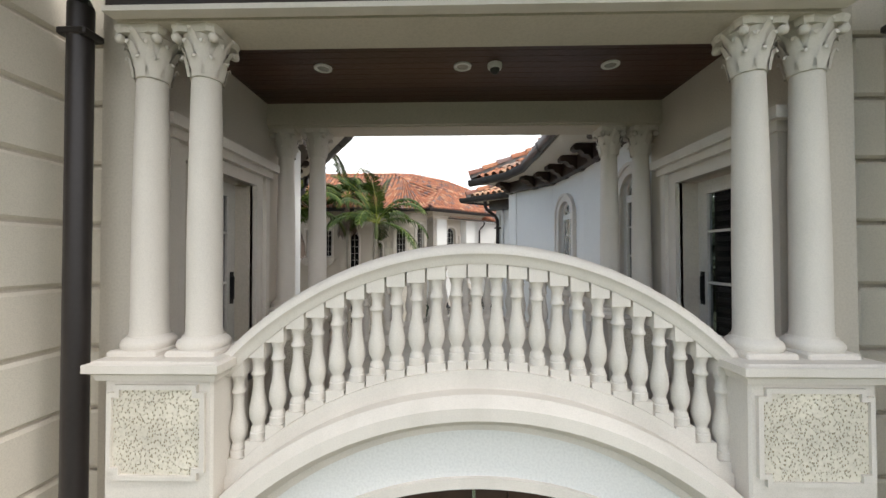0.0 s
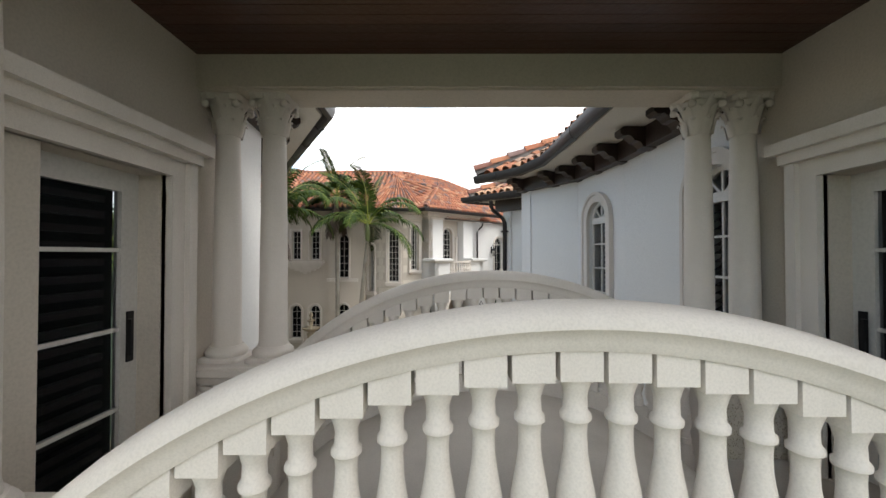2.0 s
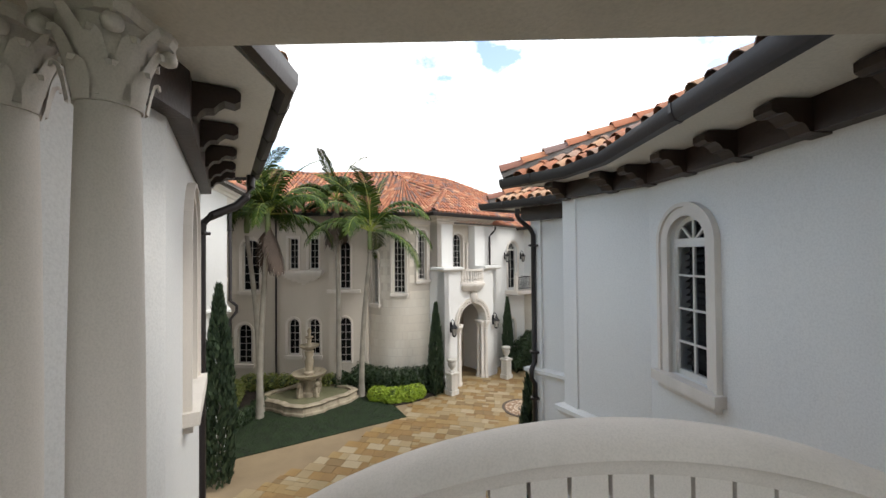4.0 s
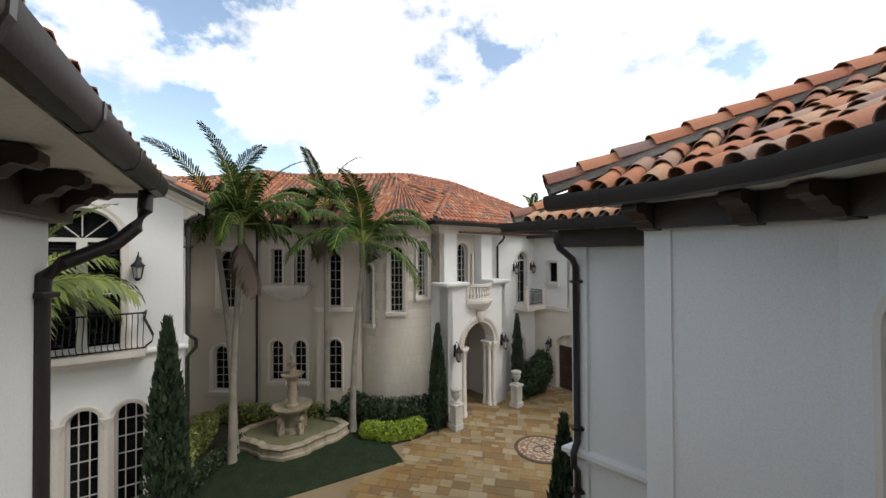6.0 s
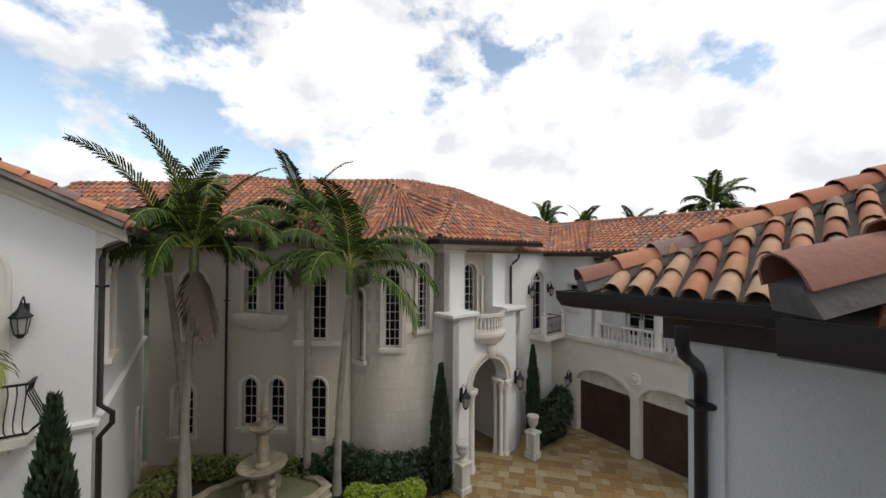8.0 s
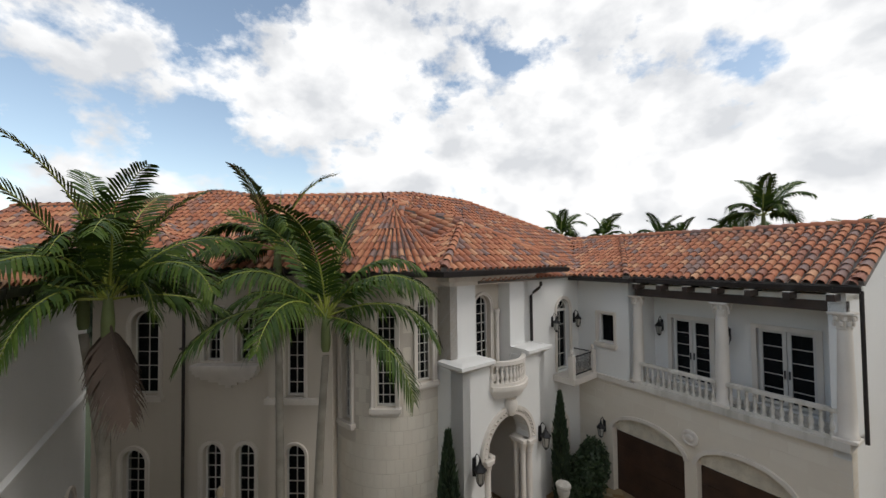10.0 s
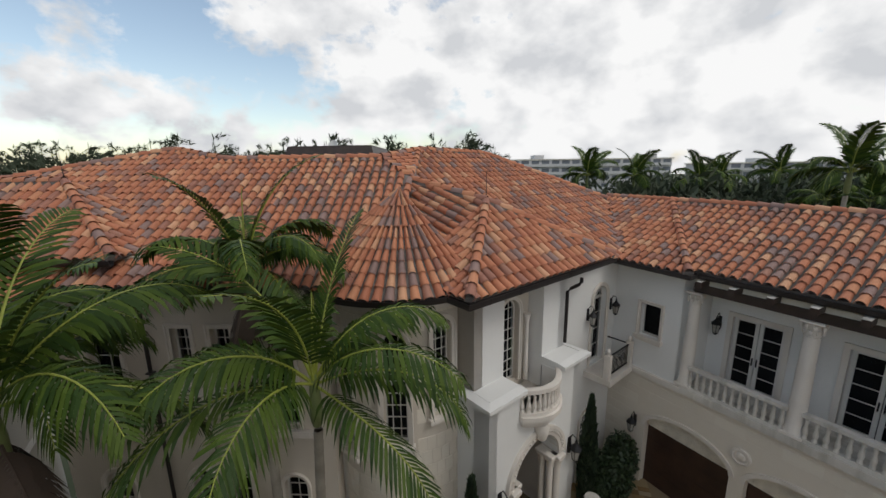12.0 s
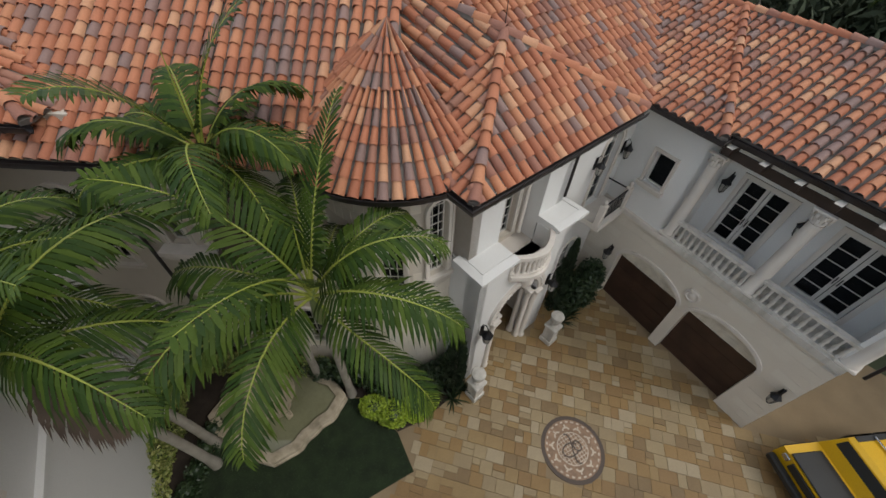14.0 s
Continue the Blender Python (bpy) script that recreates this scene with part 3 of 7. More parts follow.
k = ENT(2.05, 0.12, 4.66)
part("cartouche", Mesh().lathe([(0.02, -0.36), (0.14, -0.3), (0.2, -0.12), (0.23, 0.05), (0.17, 0.2), (0.21, 0.28), (0.1, 0.34), (0.02, 0.36)], k, 10), STONE, portal, "carved shield", smooth=40)
for s in (0.98, 1.16, 2.94, 3.12):
    for o in ((-0.12, -0.42) if s in (1.16, 2.94) else (0.02,)):
        p = ENT(s, o, 0)
        part("column", Mesh().lathe([(0.15, 0.0), (0.15, 0.1), (0.12, 0.16), (0.105, 0.2), (0.095, 2.75)], (p[0], p[1], 0), 16), STONE, portal, smooth=40)
        part("capital", Mesh().lathe([(0.095, 2.75), (0.12, 2.78), (0.11, 2.86), (0.17, 3.02), (0.19, 3.08)], (p[0], p[1], 0), 12), STONE, portal, smooth=40)
        part("impost", Mesh().box((p[0], p[1], 3.15), (0.36, 0.36, 0.14), ENT.turn(), 0.02), STONE, portal)
# porch behind the portal
por = ENT
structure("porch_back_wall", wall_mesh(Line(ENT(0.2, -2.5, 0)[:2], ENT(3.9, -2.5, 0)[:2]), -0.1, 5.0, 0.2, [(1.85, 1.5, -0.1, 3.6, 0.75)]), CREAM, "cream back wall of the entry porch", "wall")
door = thing("entry_door", "dark double entrance door with glazed upper panels", "door")
part("leaf", beam(ENT, 1.25, 2.04, -2.62, -2.56, 0.0, 3.6), WOOD, door)
part("leaf", beam(ENT, 2.06, 2.85, -2.62, -2.56, 0.0, 3.6), WOOD, door)
structure("porch_ceiling", beam(ENT, 0.2, 3.9, -2.6, -0.5, 4.9, 5.1), SOFFIT, "plain porch ceiling", "ceiling")

# garage wing
GA = Vector((5.33, 27.09, 0))
g0, g1 = GA - GDIR * 1.6, GA + GDIR * 6.9
WING = Line(g0.xy, g1.xy)
GOFF = 1.6
gar = [(GOFF + 1.41, 2.78, -0.1, 3.2, 0.75), (GOFF + 4.5, 2.6, -0.1, 3.2, 0.75)]
structure("wall_garage", wall_mesh(WING, -0.1, 4.45, 0.45, gar), BLOCK, "coursed limestone garage wall with two arched doors", "wall")
SQ = (GOFF - 0.17, 0.72, 5.95, 7.15, 0)
UPL = Line(g0.xy, (GA + GDIR * 1.15).xy)
structure("wall_wing_upper", wall_mesh(UPL, 4.45, 8.7, 0.35, [SQ]), STUCCO, "white upper wing wall with one square window", "wall")
window(UPL, SQ, cols=1, rows=1, surround=0.1, label="square window with a pale moulded frame")
LOGW = Line((GA + GDIR * 1.15 - WING.n * 1.25).xy, (g1 - WING.n * 1.25).xy)
DD = [(1.35, 1.35, 4.75, 7.15, 0), (4.1, 1.45, 4.75, 7.15, 0)]
structure("wall_loggia_back", wall_mesh(LOGW, 4.45, 8.7, 0.3, DD), STUCCO, "white back wall of the wing's loggia", "wall")
structure("wall_loggia_cheek", wall_mesh(Line((GA + GDIR * 1.15).xy, (GA + GDIR * 1.15 - WING.n * 1.25).xy), 4.45, 8.7, 0.3), STUCCO, "white cheek wall of the loggia", "wall")
structure("wall_wing_end", wall_mesh(Line(g1.xy, (g1 - WING.n * 7).xy), -0.1, 8.8, 0.35), STUCCO, "white gable end wall of the garage wing", "wall")
structure("loggia_floor", beam(WING, GOFF + 1.1, WING.length, -1.3, 0.12, 4.45, 4.68), STONE_W, "cast-stone loggia floor with a weathered edge", "floor")
structure("trim_wing_course", beam(WING, 0.0, GOFF + 1.15, -0.02, 0.12, 4.43, 4.62), STONE, "cast-stone string course", "trim")
structure("loggia_ceiling", beam(WING, GOFF + 1.1, WING.length, -1.3, -0.02, 8.3, 8.45), SOFFIT, "pale loggia ceiling", "ceiling")
for o in DD:
    d = thing("french_door", "pair of glazed double doors with pale frames onto the loggia", "door", "loggia doors")
    sc, w, zb, zt, _ = o
    part("frame", strip(LOGW, opening_path(o), 0.0, 0.14, -0.05, 0.05), STONE, d)
    for sg in (-1, 1):
        lf = part("leaf", strip(LOGW, [(sc + sg * w / 4 - w / 4 + 0.06, zb + 0.08), (sc + sg * w / 4 - w / 4 + 0.06, zt - 0.06), (sc + sg * w / 4 + w / 4 - 0.06, zt - 0.06), (sc + sg * w / 4 + w / 4 - 0.06, zb + 0.08)], -0.05, 0.05, -0.18, -0.12, closed=True), FRAME, d)
        for j in range(1, 5):
            z = zb + 0.1 + (zt - zb - 0.2) * j / 5
            part("muntin", beam(LOGW, sc + sg * w / 4 - w / 4 + 0.05, sc + sg * w / 4 + w / 4 - 0.05, -0.165, -0.135, z - 0.012, z + 0.012), FRAME, lf)
        pane = part("pane", Mesh().add([LOGW(sc + sg * w / 4 + x, -0.15, z) for x, z in ((-w / 4 + 0.05, zb + 0.05), (w / 4 - 0.05, zb + 0.05), (w / 4 - 0.05, zt - 0.05), (-w / 4 + 0.05, zt - 0.05))], [(0, 1, 2, 3)]), GLASS, lf)
        pane.visible_shadow = False
        part("handle", beam(LOGW, sc + sg * 0.06 - 0.015, sc + sg * 0.06 + 0.015, -0.12, -0.07, zb + 0.9, zb + 1.15), IRON, lf, "dark lever handle")
    # Added black sheet paints the unlit room behind both leaves.
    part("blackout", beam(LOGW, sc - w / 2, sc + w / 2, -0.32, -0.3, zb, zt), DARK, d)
for o in gar:
    d = thing("garage_door", "dark stained sectional garage door under a coral-stone lunette", "garage door", "garage doors")
    sc, w, _, zt, rise = o
    for j in range(4):
        part("section", beam(WING, sc - w / 2 + 0.01, sc + w / 2 - 0.01, -0.34, -0.28, 0.01 + 0.6 * j, 0.595 + 0.6 * j), GARAGE, d)
    M = Mesh()
    pth = [(s, z) for s, z in opening_path(o)[1:-1]]
    vs = [WING(s, -0.2, z) for s, z in pth] + [WING(s, -0.3, z) for s, z in pth]
    n = len(pth)
    M.add(vs, [tuple(range(n)), tuple(range(2 * n - 1, n - 1, -1))])
    part("lunette", M, CORAL, d, "rough coral-stone lunette panel")
    part("surround", strip(WING, opening_path(o)[1:-1], 0.0, 0.13, -0.1, 0.05), STONE, d)
# balcony-door wall between entry and wing
DW0 = Vector((1.67, 25.87, 0))
DWL = Line(DW0.xy, g0.xy)
dop = [(2.55, 0.95, 4.75, 7.75, 0.475), (2.2, 1.0, -0.1, 2.9, 0.5)]
structure("wall_link", wall_mesh(DWL, -0.1, 8.7, 0.35, dop), STUCCO, "white link wall with a balcony door above an arch", "wall")
window(DWL, dop[0], cols=2, rows=4, surround=0.12, sill=False, light=1, label="arched balcony door with fanlight")
window(DWL, dop[1], cols=2, rows=3, surround=0.12, sill=False, label="arched ground-floor door with dark panes")
structure("link_balcony_floor", beam(DWL, 1.75, 3.45, -0.05, 1.0, 4.45, 4.68), STONE, "cast-stone balcony slab", "balcony")

# near building on the right of the path (white)
RB = [(3.2, 10.35), (1.45, 9.5), (2.25, 8.2), (2.42, 6.7), (2.45, 4.35)]
R1, R2, R3, R4 = (Line(p, q) for p, q in zip(RB, RB[1:]))
rw1 = (0.72, 0.62, 5.5, 7.45, 0.31)
rw2 = (1.86, 0.62, 5.5, 7.45, 0.31)
for nm, ln, ops in (("wall_right_end", R1, []), ("wall_right_splay", R2, []), ("wall_right_mid", R3, [rw1]), ("wall_right_near", R4, [rw2])):
    structure(nm, wall_mesh(ln, -0.1, 8.2, 0.3, ops), STUCCO, "white stuccoed wall of the gatehouse", "wall")
for ln, o in ((R3, rw1), (R4, rw2)):
    window(ln, o, cols=2, rows=4, surround=0.15, light=1, blind=True, set_back=0.06, trim=STONE, label="arched window with fanlight and louvred blinds")
AP = Vector((1.4, 11.85, 0))
RD = Vector((0.72, -0.694, 0))
R5 = Line(AP.xy, (AP + RD * 3.4).xy)
R6 = Line((AP + Vector((0.838, 0.546, 0)) * 7).xy, AP.xy)
structure("wall_right_rear", wall_mesh(R5, -0.1, 8.0, 0.3), STUCCO, "white stuccoed wall of the gatehouse's rear block", "wall")
structure("wall_right_rear_end", wall_mesh(R6, -0.1, 8.0, 0.3), STUCCO, "white end wall of the gatehouse's rear block", "wall")
BAND = [(0.0, 0.0), (0.05, 0.0), (0.07, 0.05), (0.12, 0.09), (0.12, 0.16), (0.0, 0.2)]
course("trim_right_band", [(x, y, 4.25) for x, y in RB], BAND, "moulded string course", STUCCO)
course("trim_right_rear_band", [R6(5, 0, 4.2), R5(0, 0, 4.2), R5(3.3, 0, 4.2)], BAND, "moulded string course", STUCCO)

# near building on the left of the path
LB = [(-2.3, 4.35), (-2.45, 5.5), (-4.28, 8.6), (-7.5, 8.6)]
L1, L2, L3 = (Line(p, q) for p, q in zip(LB, LB[1:]))
lw = (1.75, 0.95, 5.55, 7.65, 0.475)
for nm, ln, ops in (("wall_left_near", L1, []), ("wall_left_splay", L2, [lw]), ("wall_left_end", L3, [])):
    structure(nm, wall_mesh(ln, -0.1, 8.15, 0.3, ops), STUCCO, "white stuccoed wall of the gatehouse", "wall")
window(L2, lw, cols=2, rows=4, surround=0.15, light=1, label="arched window with fanlight and pale frame")

# far left wing with the gable and iron balcony
GW = Line((-11.65, 13.08), (-8.04, 15.59))
gop = [(3.28, 0.62, 1.25, 3.88, 0.31), (2.38, 0.62, 1.25, 3.88, 0.31), (1.48, 0.62, 1.25, 3.88, 0.31), (2.32, 1.56, 5.32, 8.86, 0.78)]
structure("wall_gable", wall_mesh(GW, -0.1, 9.1, 0.35, gop), STUCCO, "white gabled wall with an arcade of arched windows", "wall")
gm = Mesh()
gz = [GW(s, o, z) for o in (0.0, -0.35) for s, z in ((0.1, 9.1), (GW.length, 9.1), (2.45, 10.2))]
gm.add(gz, [(0, 1, 2), (5, 4, 3), (0, 3, 4, 1), (1, 4, 5, 2), (2, 5, 3, 0)])
structure("wall_gable_top", gm, STUCCO, "white gable triangle", "wall")
for o in gop[:3]:
    window(GW, o, cols=3, rows=6, surround=0.09)
window(GW, gop[3], cols=2, rows=2, surround=0.15, sill=False, blind=True, light=1, label="wide arched balcony window with dark louvred shutters")
part("mullion", beam(GW, 2.22, 2.42, -0.24, -0.13, 5.34, 8.08), FRAME, bpy.data.objects[f"window_{WINDOW_COUNT[0]}"])
GB = Line((-8.04, 15.59), (-13.4, 23.35))
gbo = [(1.6, 0.72, 6.2, 8.15, 0.36), (7.6, 0.9, -0.1, 2.8, 0.45)]
structure("wall_gable_return", wall_mesh(GB, -0.1, 9.1, 0.35, gbo), STUCCO, "long white return wall with an arched window", "wall")
for o in gbo:
    window(GB, o, cols=2, rows=4, surround=0.12, sill=o[2] > 0)
course("trim_gable_band", [GW(-0.2, 0, 5.05), GW(GW.length, 0, 5.05), GB(9.3, 0, 5.05)], BAND, "moulded string course", STUCCO)
for s0, s1 in ((-0.3, 2.45), (GW.length + 0.5, 2.45)):
    z0, z1 = 8.78, 9.98
    RAKE = [(0.0, 0.0), (0.12, 0.02), (0.16, 0.1), (0.3, 0.16), (0.32, 0.26), (0.5, 0.34), (0.52, 0.42), (0.0, 0.42)]
    vs = [GW(q, -0.04 + o, z + dz) for q, z in ((s0, z0), (s1, z1)) for o, dz in RAKE]
    n = len(RAKE)
    structure("trim_rake", Mesh().add(vs, [(i, (i + 1) % n, n + (i + 1) % n, n + i) for i in range(n)] + [tuple(range(n)), tuple(range(2 * n - 1, n - 1, -1))]), STONE, "moulded gable cornice", "trim")
course("trim_return_cornice", [GW(GW.length, 0, 8.66), GB(8.8, 0, 8.66)][::1], [(0.0, 0.0), (0.1, 0.02), (0.16, 0.1), (0.34, 0.18), (0.36, 0.32), (0.0, 0.36)], "moulded eave cornice", STONE)

# gate passage and bridge loggia
XL, XR, YF, YR = -2.3, 2.45, 2.2, 4.3
CX, RAD = 0.12, 2.4
side_l = Line((XL, YF + 0.1), (XL, YR + 0.1))
side_r = Line((XR, YR + 0.1), (XR, YF + 0.1))
ld = (0.9, 1.15, 4.95, 7.12, 0)
rd = (1.2, 1.15, 4.95, 7.12, 0)
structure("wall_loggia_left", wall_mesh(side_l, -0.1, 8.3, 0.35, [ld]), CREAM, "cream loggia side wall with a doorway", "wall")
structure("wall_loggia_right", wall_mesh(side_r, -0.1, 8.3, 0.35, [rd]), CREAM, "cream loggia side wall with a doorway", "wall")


def loggia_door(P, o, hinge):
    t = thing("louvred_door", "glazed door with dark louvred shutter and moulded stone surround", "door", "loggia bridge doors")
    sc, w, zb, zt, _ = o
    pth = opening_path(o)
    M = strip(P, pth, 0.0, 0.2, -0.03, 0.05)
    strip(P, pth, 0.13, 0.215, -0.03, 0.09, M)
    beam(P, sc - w / 2 - 0.3, sc + w / 2 + 0.3, -0.03, 0.17, zt + 0.2, zt + 0.29, M)
    beam(P, sc - w / 2 - 0.24, sc + w / 2 + 0.24, -0.03, 0.12, zt + 0.12, zt + 0.2, M)
    part("surround", M, STONE, t, "moulded cast-stone door surround")
    b = -0.2
    lf = part("leaf", strip(P, [(sc - w / 2 + 0.07, zb + 0.1), (sc - w / 2 + 0.07, zt - 0.07), (sc + w / 2 - 0.07, zt - 0.07), (sc + w / 2 - 0.07, zb + 0.1)], -0.07, 0.07, b - 0.06, b, closed=True), FRAME, t)
    for j in (1, 2, 3):
        z = zb + (zt - zb) * j / 4
        part("muntin", beam(P, sc - w / 2 + 0.14, sc + w / 2 - 0.14, b - 0.045, b - 0.01, z - 0.013, z + 0.013), FRAME, lf)
    pane = part("pane", Mesh().add([P(s, b - 0.03, z) for s, z in ((sc - w / 2 + 0.12, zb + 0.12), (sc + w / 2 - 0.12, zb + 0.12), (sc + w / 2 - 0.12, zt - 0.12), (sc - w / 2 + 0.12, zt - 0.12))], [(0, 1, 2, 3)]), GLASS, lf)
    pane.visible_shadow = False
    z = zb + 0.16
    while z < zt - 0.2:
        part("slat", beam(P, sc - w / 2 + 0.2, sc + w / 2 - 0.2, b - 0.13, b - 0.07, z, z + 0.045), LOUVER, t)
        z += 0.105
    # Added black sheet behind the slats paints the unlit interior.
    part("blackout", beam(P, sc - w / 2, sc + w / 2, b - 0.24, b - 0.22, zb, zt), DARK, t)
    h = sc + hinge * (w / 2 - 0.07)
    part("handle_plate", beam(P, h - 0.025, h + 0.025, b, b + 0.015, zb + 0.85, zb + 1.2), IRON, lf)
    part("handle", beam(P, h - 0.012 - hinge * 0.03, h + 0.012 - hinge * 0.03, b + 0.02, b + 0.05, zb + 0.9, zb + 1.15), IRON, lf, "dark bronze pull")


loggia_door(side_l, ld, 1)
loggia_door(side_r, rd, -1)
ceil = Mesh()
for i in range(22):
    y = YF - 0.15 + i * 0.106
    ceil.box(((XL + XR) / 2, y, 8.2), (XR - XL - 0.01, 0.1, 0.05))
structure("ceiling_loggia", ceil, CEILW, "dark mahogany board ceiling", "ceiling")
structure("ceiling_backing", Mesh().box(((XL + XR) / 2, 3.25, 8.3), (XR - XL + 0.6, 2.9, 0.1)), WOOD, "dark backing above the board ceiling", "ceiling")
for nm, y in (("beam_front", YF), ("beam_rear", YR)):
    M = Mesh().box(((XL + XR) / 2, y, 8.06), (XR - XL - 0.004, 0.42, 0.3))
    M.box(((XL + XR) / 2, y, 7.91), (XR - XL - 0.004, 0.36, 0.04))
    structure(nm, M, CREAM, "plastered loggia beam on paired columns", "beam")
structure("fascia_front", Mesh().box(((XL + XR) / 2, YF - 0.24, 8.17), (XR - XL - 0.01, 0.05, 0.48)), WOOD, "dark stained wooden fascia over the loggia", "fascia")
structure("trim_front", Mesh().box(((XL + XR) / 2, YF - 0.25, 7.91), (XR - XL - 0.01, 0.09, 0.035)), STONE, "thin pale trim below the fascia", "trim")
for i in range(6):
    x = XL + 0.3 + i * 0.85
    t = thing("rafter_end", "carved dark wooden rafter end", "rafter", "front rafter ends")
    part("rafter", Mesh().add([(x + dx, y, z) for dx in (-0.09, 0.09) for y, z in ((YF - 0.2, 8.4), (YF - 0.75, 8.4), (YF - 0.75, 8.26), (YF - 0.65, 8.2), (YF - 0.55, 8.22), (YF - 0.45, 8.1), (YF - 0.34, 8.0), (YF - 0.2, 8.0))], [tuple(range(8)), tuple(range(15, 7, -1))] + [(k, (k + 1) % 8, 8 + (k + 1) % 8, 8 + k) for k in range(8)]), WOOD, t)
structure("roof_front_soffit", Mesh().box(((XL + XR) / 2, YF - 0.6, 8.44), (XR - XL + 1.5, 1.1, 0.06)), WOOD, "dark boarded soffit", "soffit")


# ---- arched bridge ----
def arc_z(x, top):
    q = min(0.999, abs(x - CX) / RAD)
    return top - RAD + RAD * math.sqrt(1 - q * q)


BX0, BX1 = -1.68, 1.9


def arched_band(y0, y1, top0, top1, x0=BX0, x1=BX1, n=32):
    M = Mesh()
    xs = [x0 + (x1 - x0) * i / n for i in range(n + 1)]
    vs = [(x, y, arc_z(x, t)) for x in xs for y, t in ((y0, top0), (y1, top0), (y1, top1), (y0, top1))]
    M.add(vs, [(4 * i + q, 4 * i + (q + 1) % 4, 4 * i + 4 + (q + 1) % 4, 4 * i + 4 + q) for i in range(n) for q in range(4)] + [(3, 2, 1, 0), tuple(4 * n + q for q in range(4))])
    return M


def arched_section(y, section, top, x0=BX0, x1=BX1, n=40):
    xs = [x0 + (x1 - x0) * i / n for i in range(n + 1)]
    return Mesh().sweep([(x, y, arc_z(x, top)) for x in xs], section, up=(0, 0, 1))


BALUSTER = [(0.052, 0.0), (0.052, 0.05), (0.045, 0.055), (0.046, 0.075), (0.036, 0.09), (0.036, 0.105), (0.05, 0.14), (0.056, 0.18), (0.054, 0.22), (0.043, 0.28), (0.034, 0.34), (0.032, 0.40), (0.034, 0.43), (0.044, 0.44), (0.044, 0.455), (0.035, 0.465), (0.033, 0.51), (0.038, 0.53), (0.046, 0.555), (0.046, 0.57)]


def bridge_balustrade(y, name_label):
    t = thing("arched_balustrade", name_label, "balustrade", "bridge balustrades")
    rail = [(-0.075, 0.0), (-0.11, -0.03), (-0.115, -0.06), (-0.09, -0.08), (-0.085, -0.1), (-0.07, -0.13), (0.07, -0.13), (0.085, -0.1), (0.09, -0.08), (0.115, -0.06), (0.11, -0.03), (0.075, 0.0), (0.0, 0.012)]
    part("handrail", arched_section(y, rail, 6.40), STONE, t, smooth=50)
    part("plinth", arched_band(y - 0.09, y + 0.09, 5.36, 5.56), STONE, t)
    n = 25
    me = None
    for i in range(n):
        x = BX0 + 0.06 + (BX1 - BX0 - 0.12) * (i + 0.5) / n
        z = arc_z(x, 5.56)
        if me is None:
            k = 0.575 / 0.57
            me = Mesh().lathe([(r * 1.06, q * k) for r, q in BALUSTER], (0, 0, 0), 14).data("baluster", STONE, 45)
            fix(me)
        b = new("baluster", me)
        b.parent, b.location = t, (x, y, z - 0.01 + 0.06)
        sl = (arc_z(x + 0.07, 0) - arc_z(x - 0.07, 0)) / 0.14
        for nm, za, zb, w in (("cap_block", arc_z(x, 6.27) - 0.09, 6.30, 0.062), ("foot_block", z + 0.055, 5.50, 0.062)):
            vs = []
            for dx, dy in ((-w, -w), (w, -w), (w, w), (-w, w)):
                vs.append((x + dx, y + dy, za))
            for dx, dy in ((-w, -w), (w, -w), (w, w), (-w, w)):
                vs.append((x + dx, y + dy, arc_z(x + dx, zb)))
            part(nm, Mesh().add(vs, [(3, 2, 1, 0), (4, 5, 6, 7), (0, 1, 5, 4), (1, 2, 6, 5), (2, 3, 7, 6), (3, 0, 4, 7)]), STONE, t)
    return t


bridge_balustrade(YF, "cream cast-stone arched balustrade facing the gate")
bridge_balustrade(YR, "cream cast-stone arched balustrade facing the courtyard")
structure("bridge_deck", arched_band(YF - 0.1, YR + 0.1, 5.25, 5.42, XL, XR), STONE, "pale arched bridge deck", "floor")
for y, sg, nm in ((YF, -1, "front"), (YR, 1, "rear")):
    mould = [(0.0, 0.06), (0.2, 0.06), (0.27, 0.0), (0.27, -0.08), (0.2, -0.13), (0.13, -0.15), (0.12, -0.2), (0.0, -0.2)]
    structure(f"trim_bridge_{nm}", arched_section(y, [(-sg * s, z) for s, z in mould], 5.38, XL, XR), STONE, "bold arched moulding under the balustrade", "trim", smooth=40)
    structure(f"spandrel_{nm}", arched_band(y - 0.1, y + 0.1, 4.86, 5.30, XL, XR), STUCCO, "white arched spandrel over the gate", "wall")
    structure(f"arch_ring_{nm}", arched_band(y - 0.13, y + 0.13, 4.80, 4.87, -1.75, 1.98), STONE, "thin cast-stone arch edge", "trim")
    for x0, x1 in ((XL, -1.72), (1.95, XR)):
        structure(f"gate_pier_{nm}", Mesh().box(((x0 + x1) / 2, y, 1.85), (x1 - x0, 0.36, 3.9)), STUCCO, "white pier beside the gate", "wall")
gate = thing("gate", "dark wooden double gate under the arched bridge", "gate")
for x0, x1 in ((-1.72, 0.1), (0.12, 1.95)):
    lf = part("leaf", Mesh().box(((x0 + x1) / 2, YF + 0.5, 2.3), (x1 - x0, 0.08, 4.6)), GARAGE, gate)
    for i in range(7):
        x = x0 + (x1 - x0) * (i + 0.5) / 7
        part("board", Mesh().box((x, YF + 0.45, 2.3), ((x1 - x0) / 7 - 0.012, 0.03, 4.58)), GARAGE, lf)
part("centre_bead", Mesh().box((0.11, YF + 0.42, 2.3), (0.025, 0.05, 4.6)), CHROME, gate, "pale meeting bead")


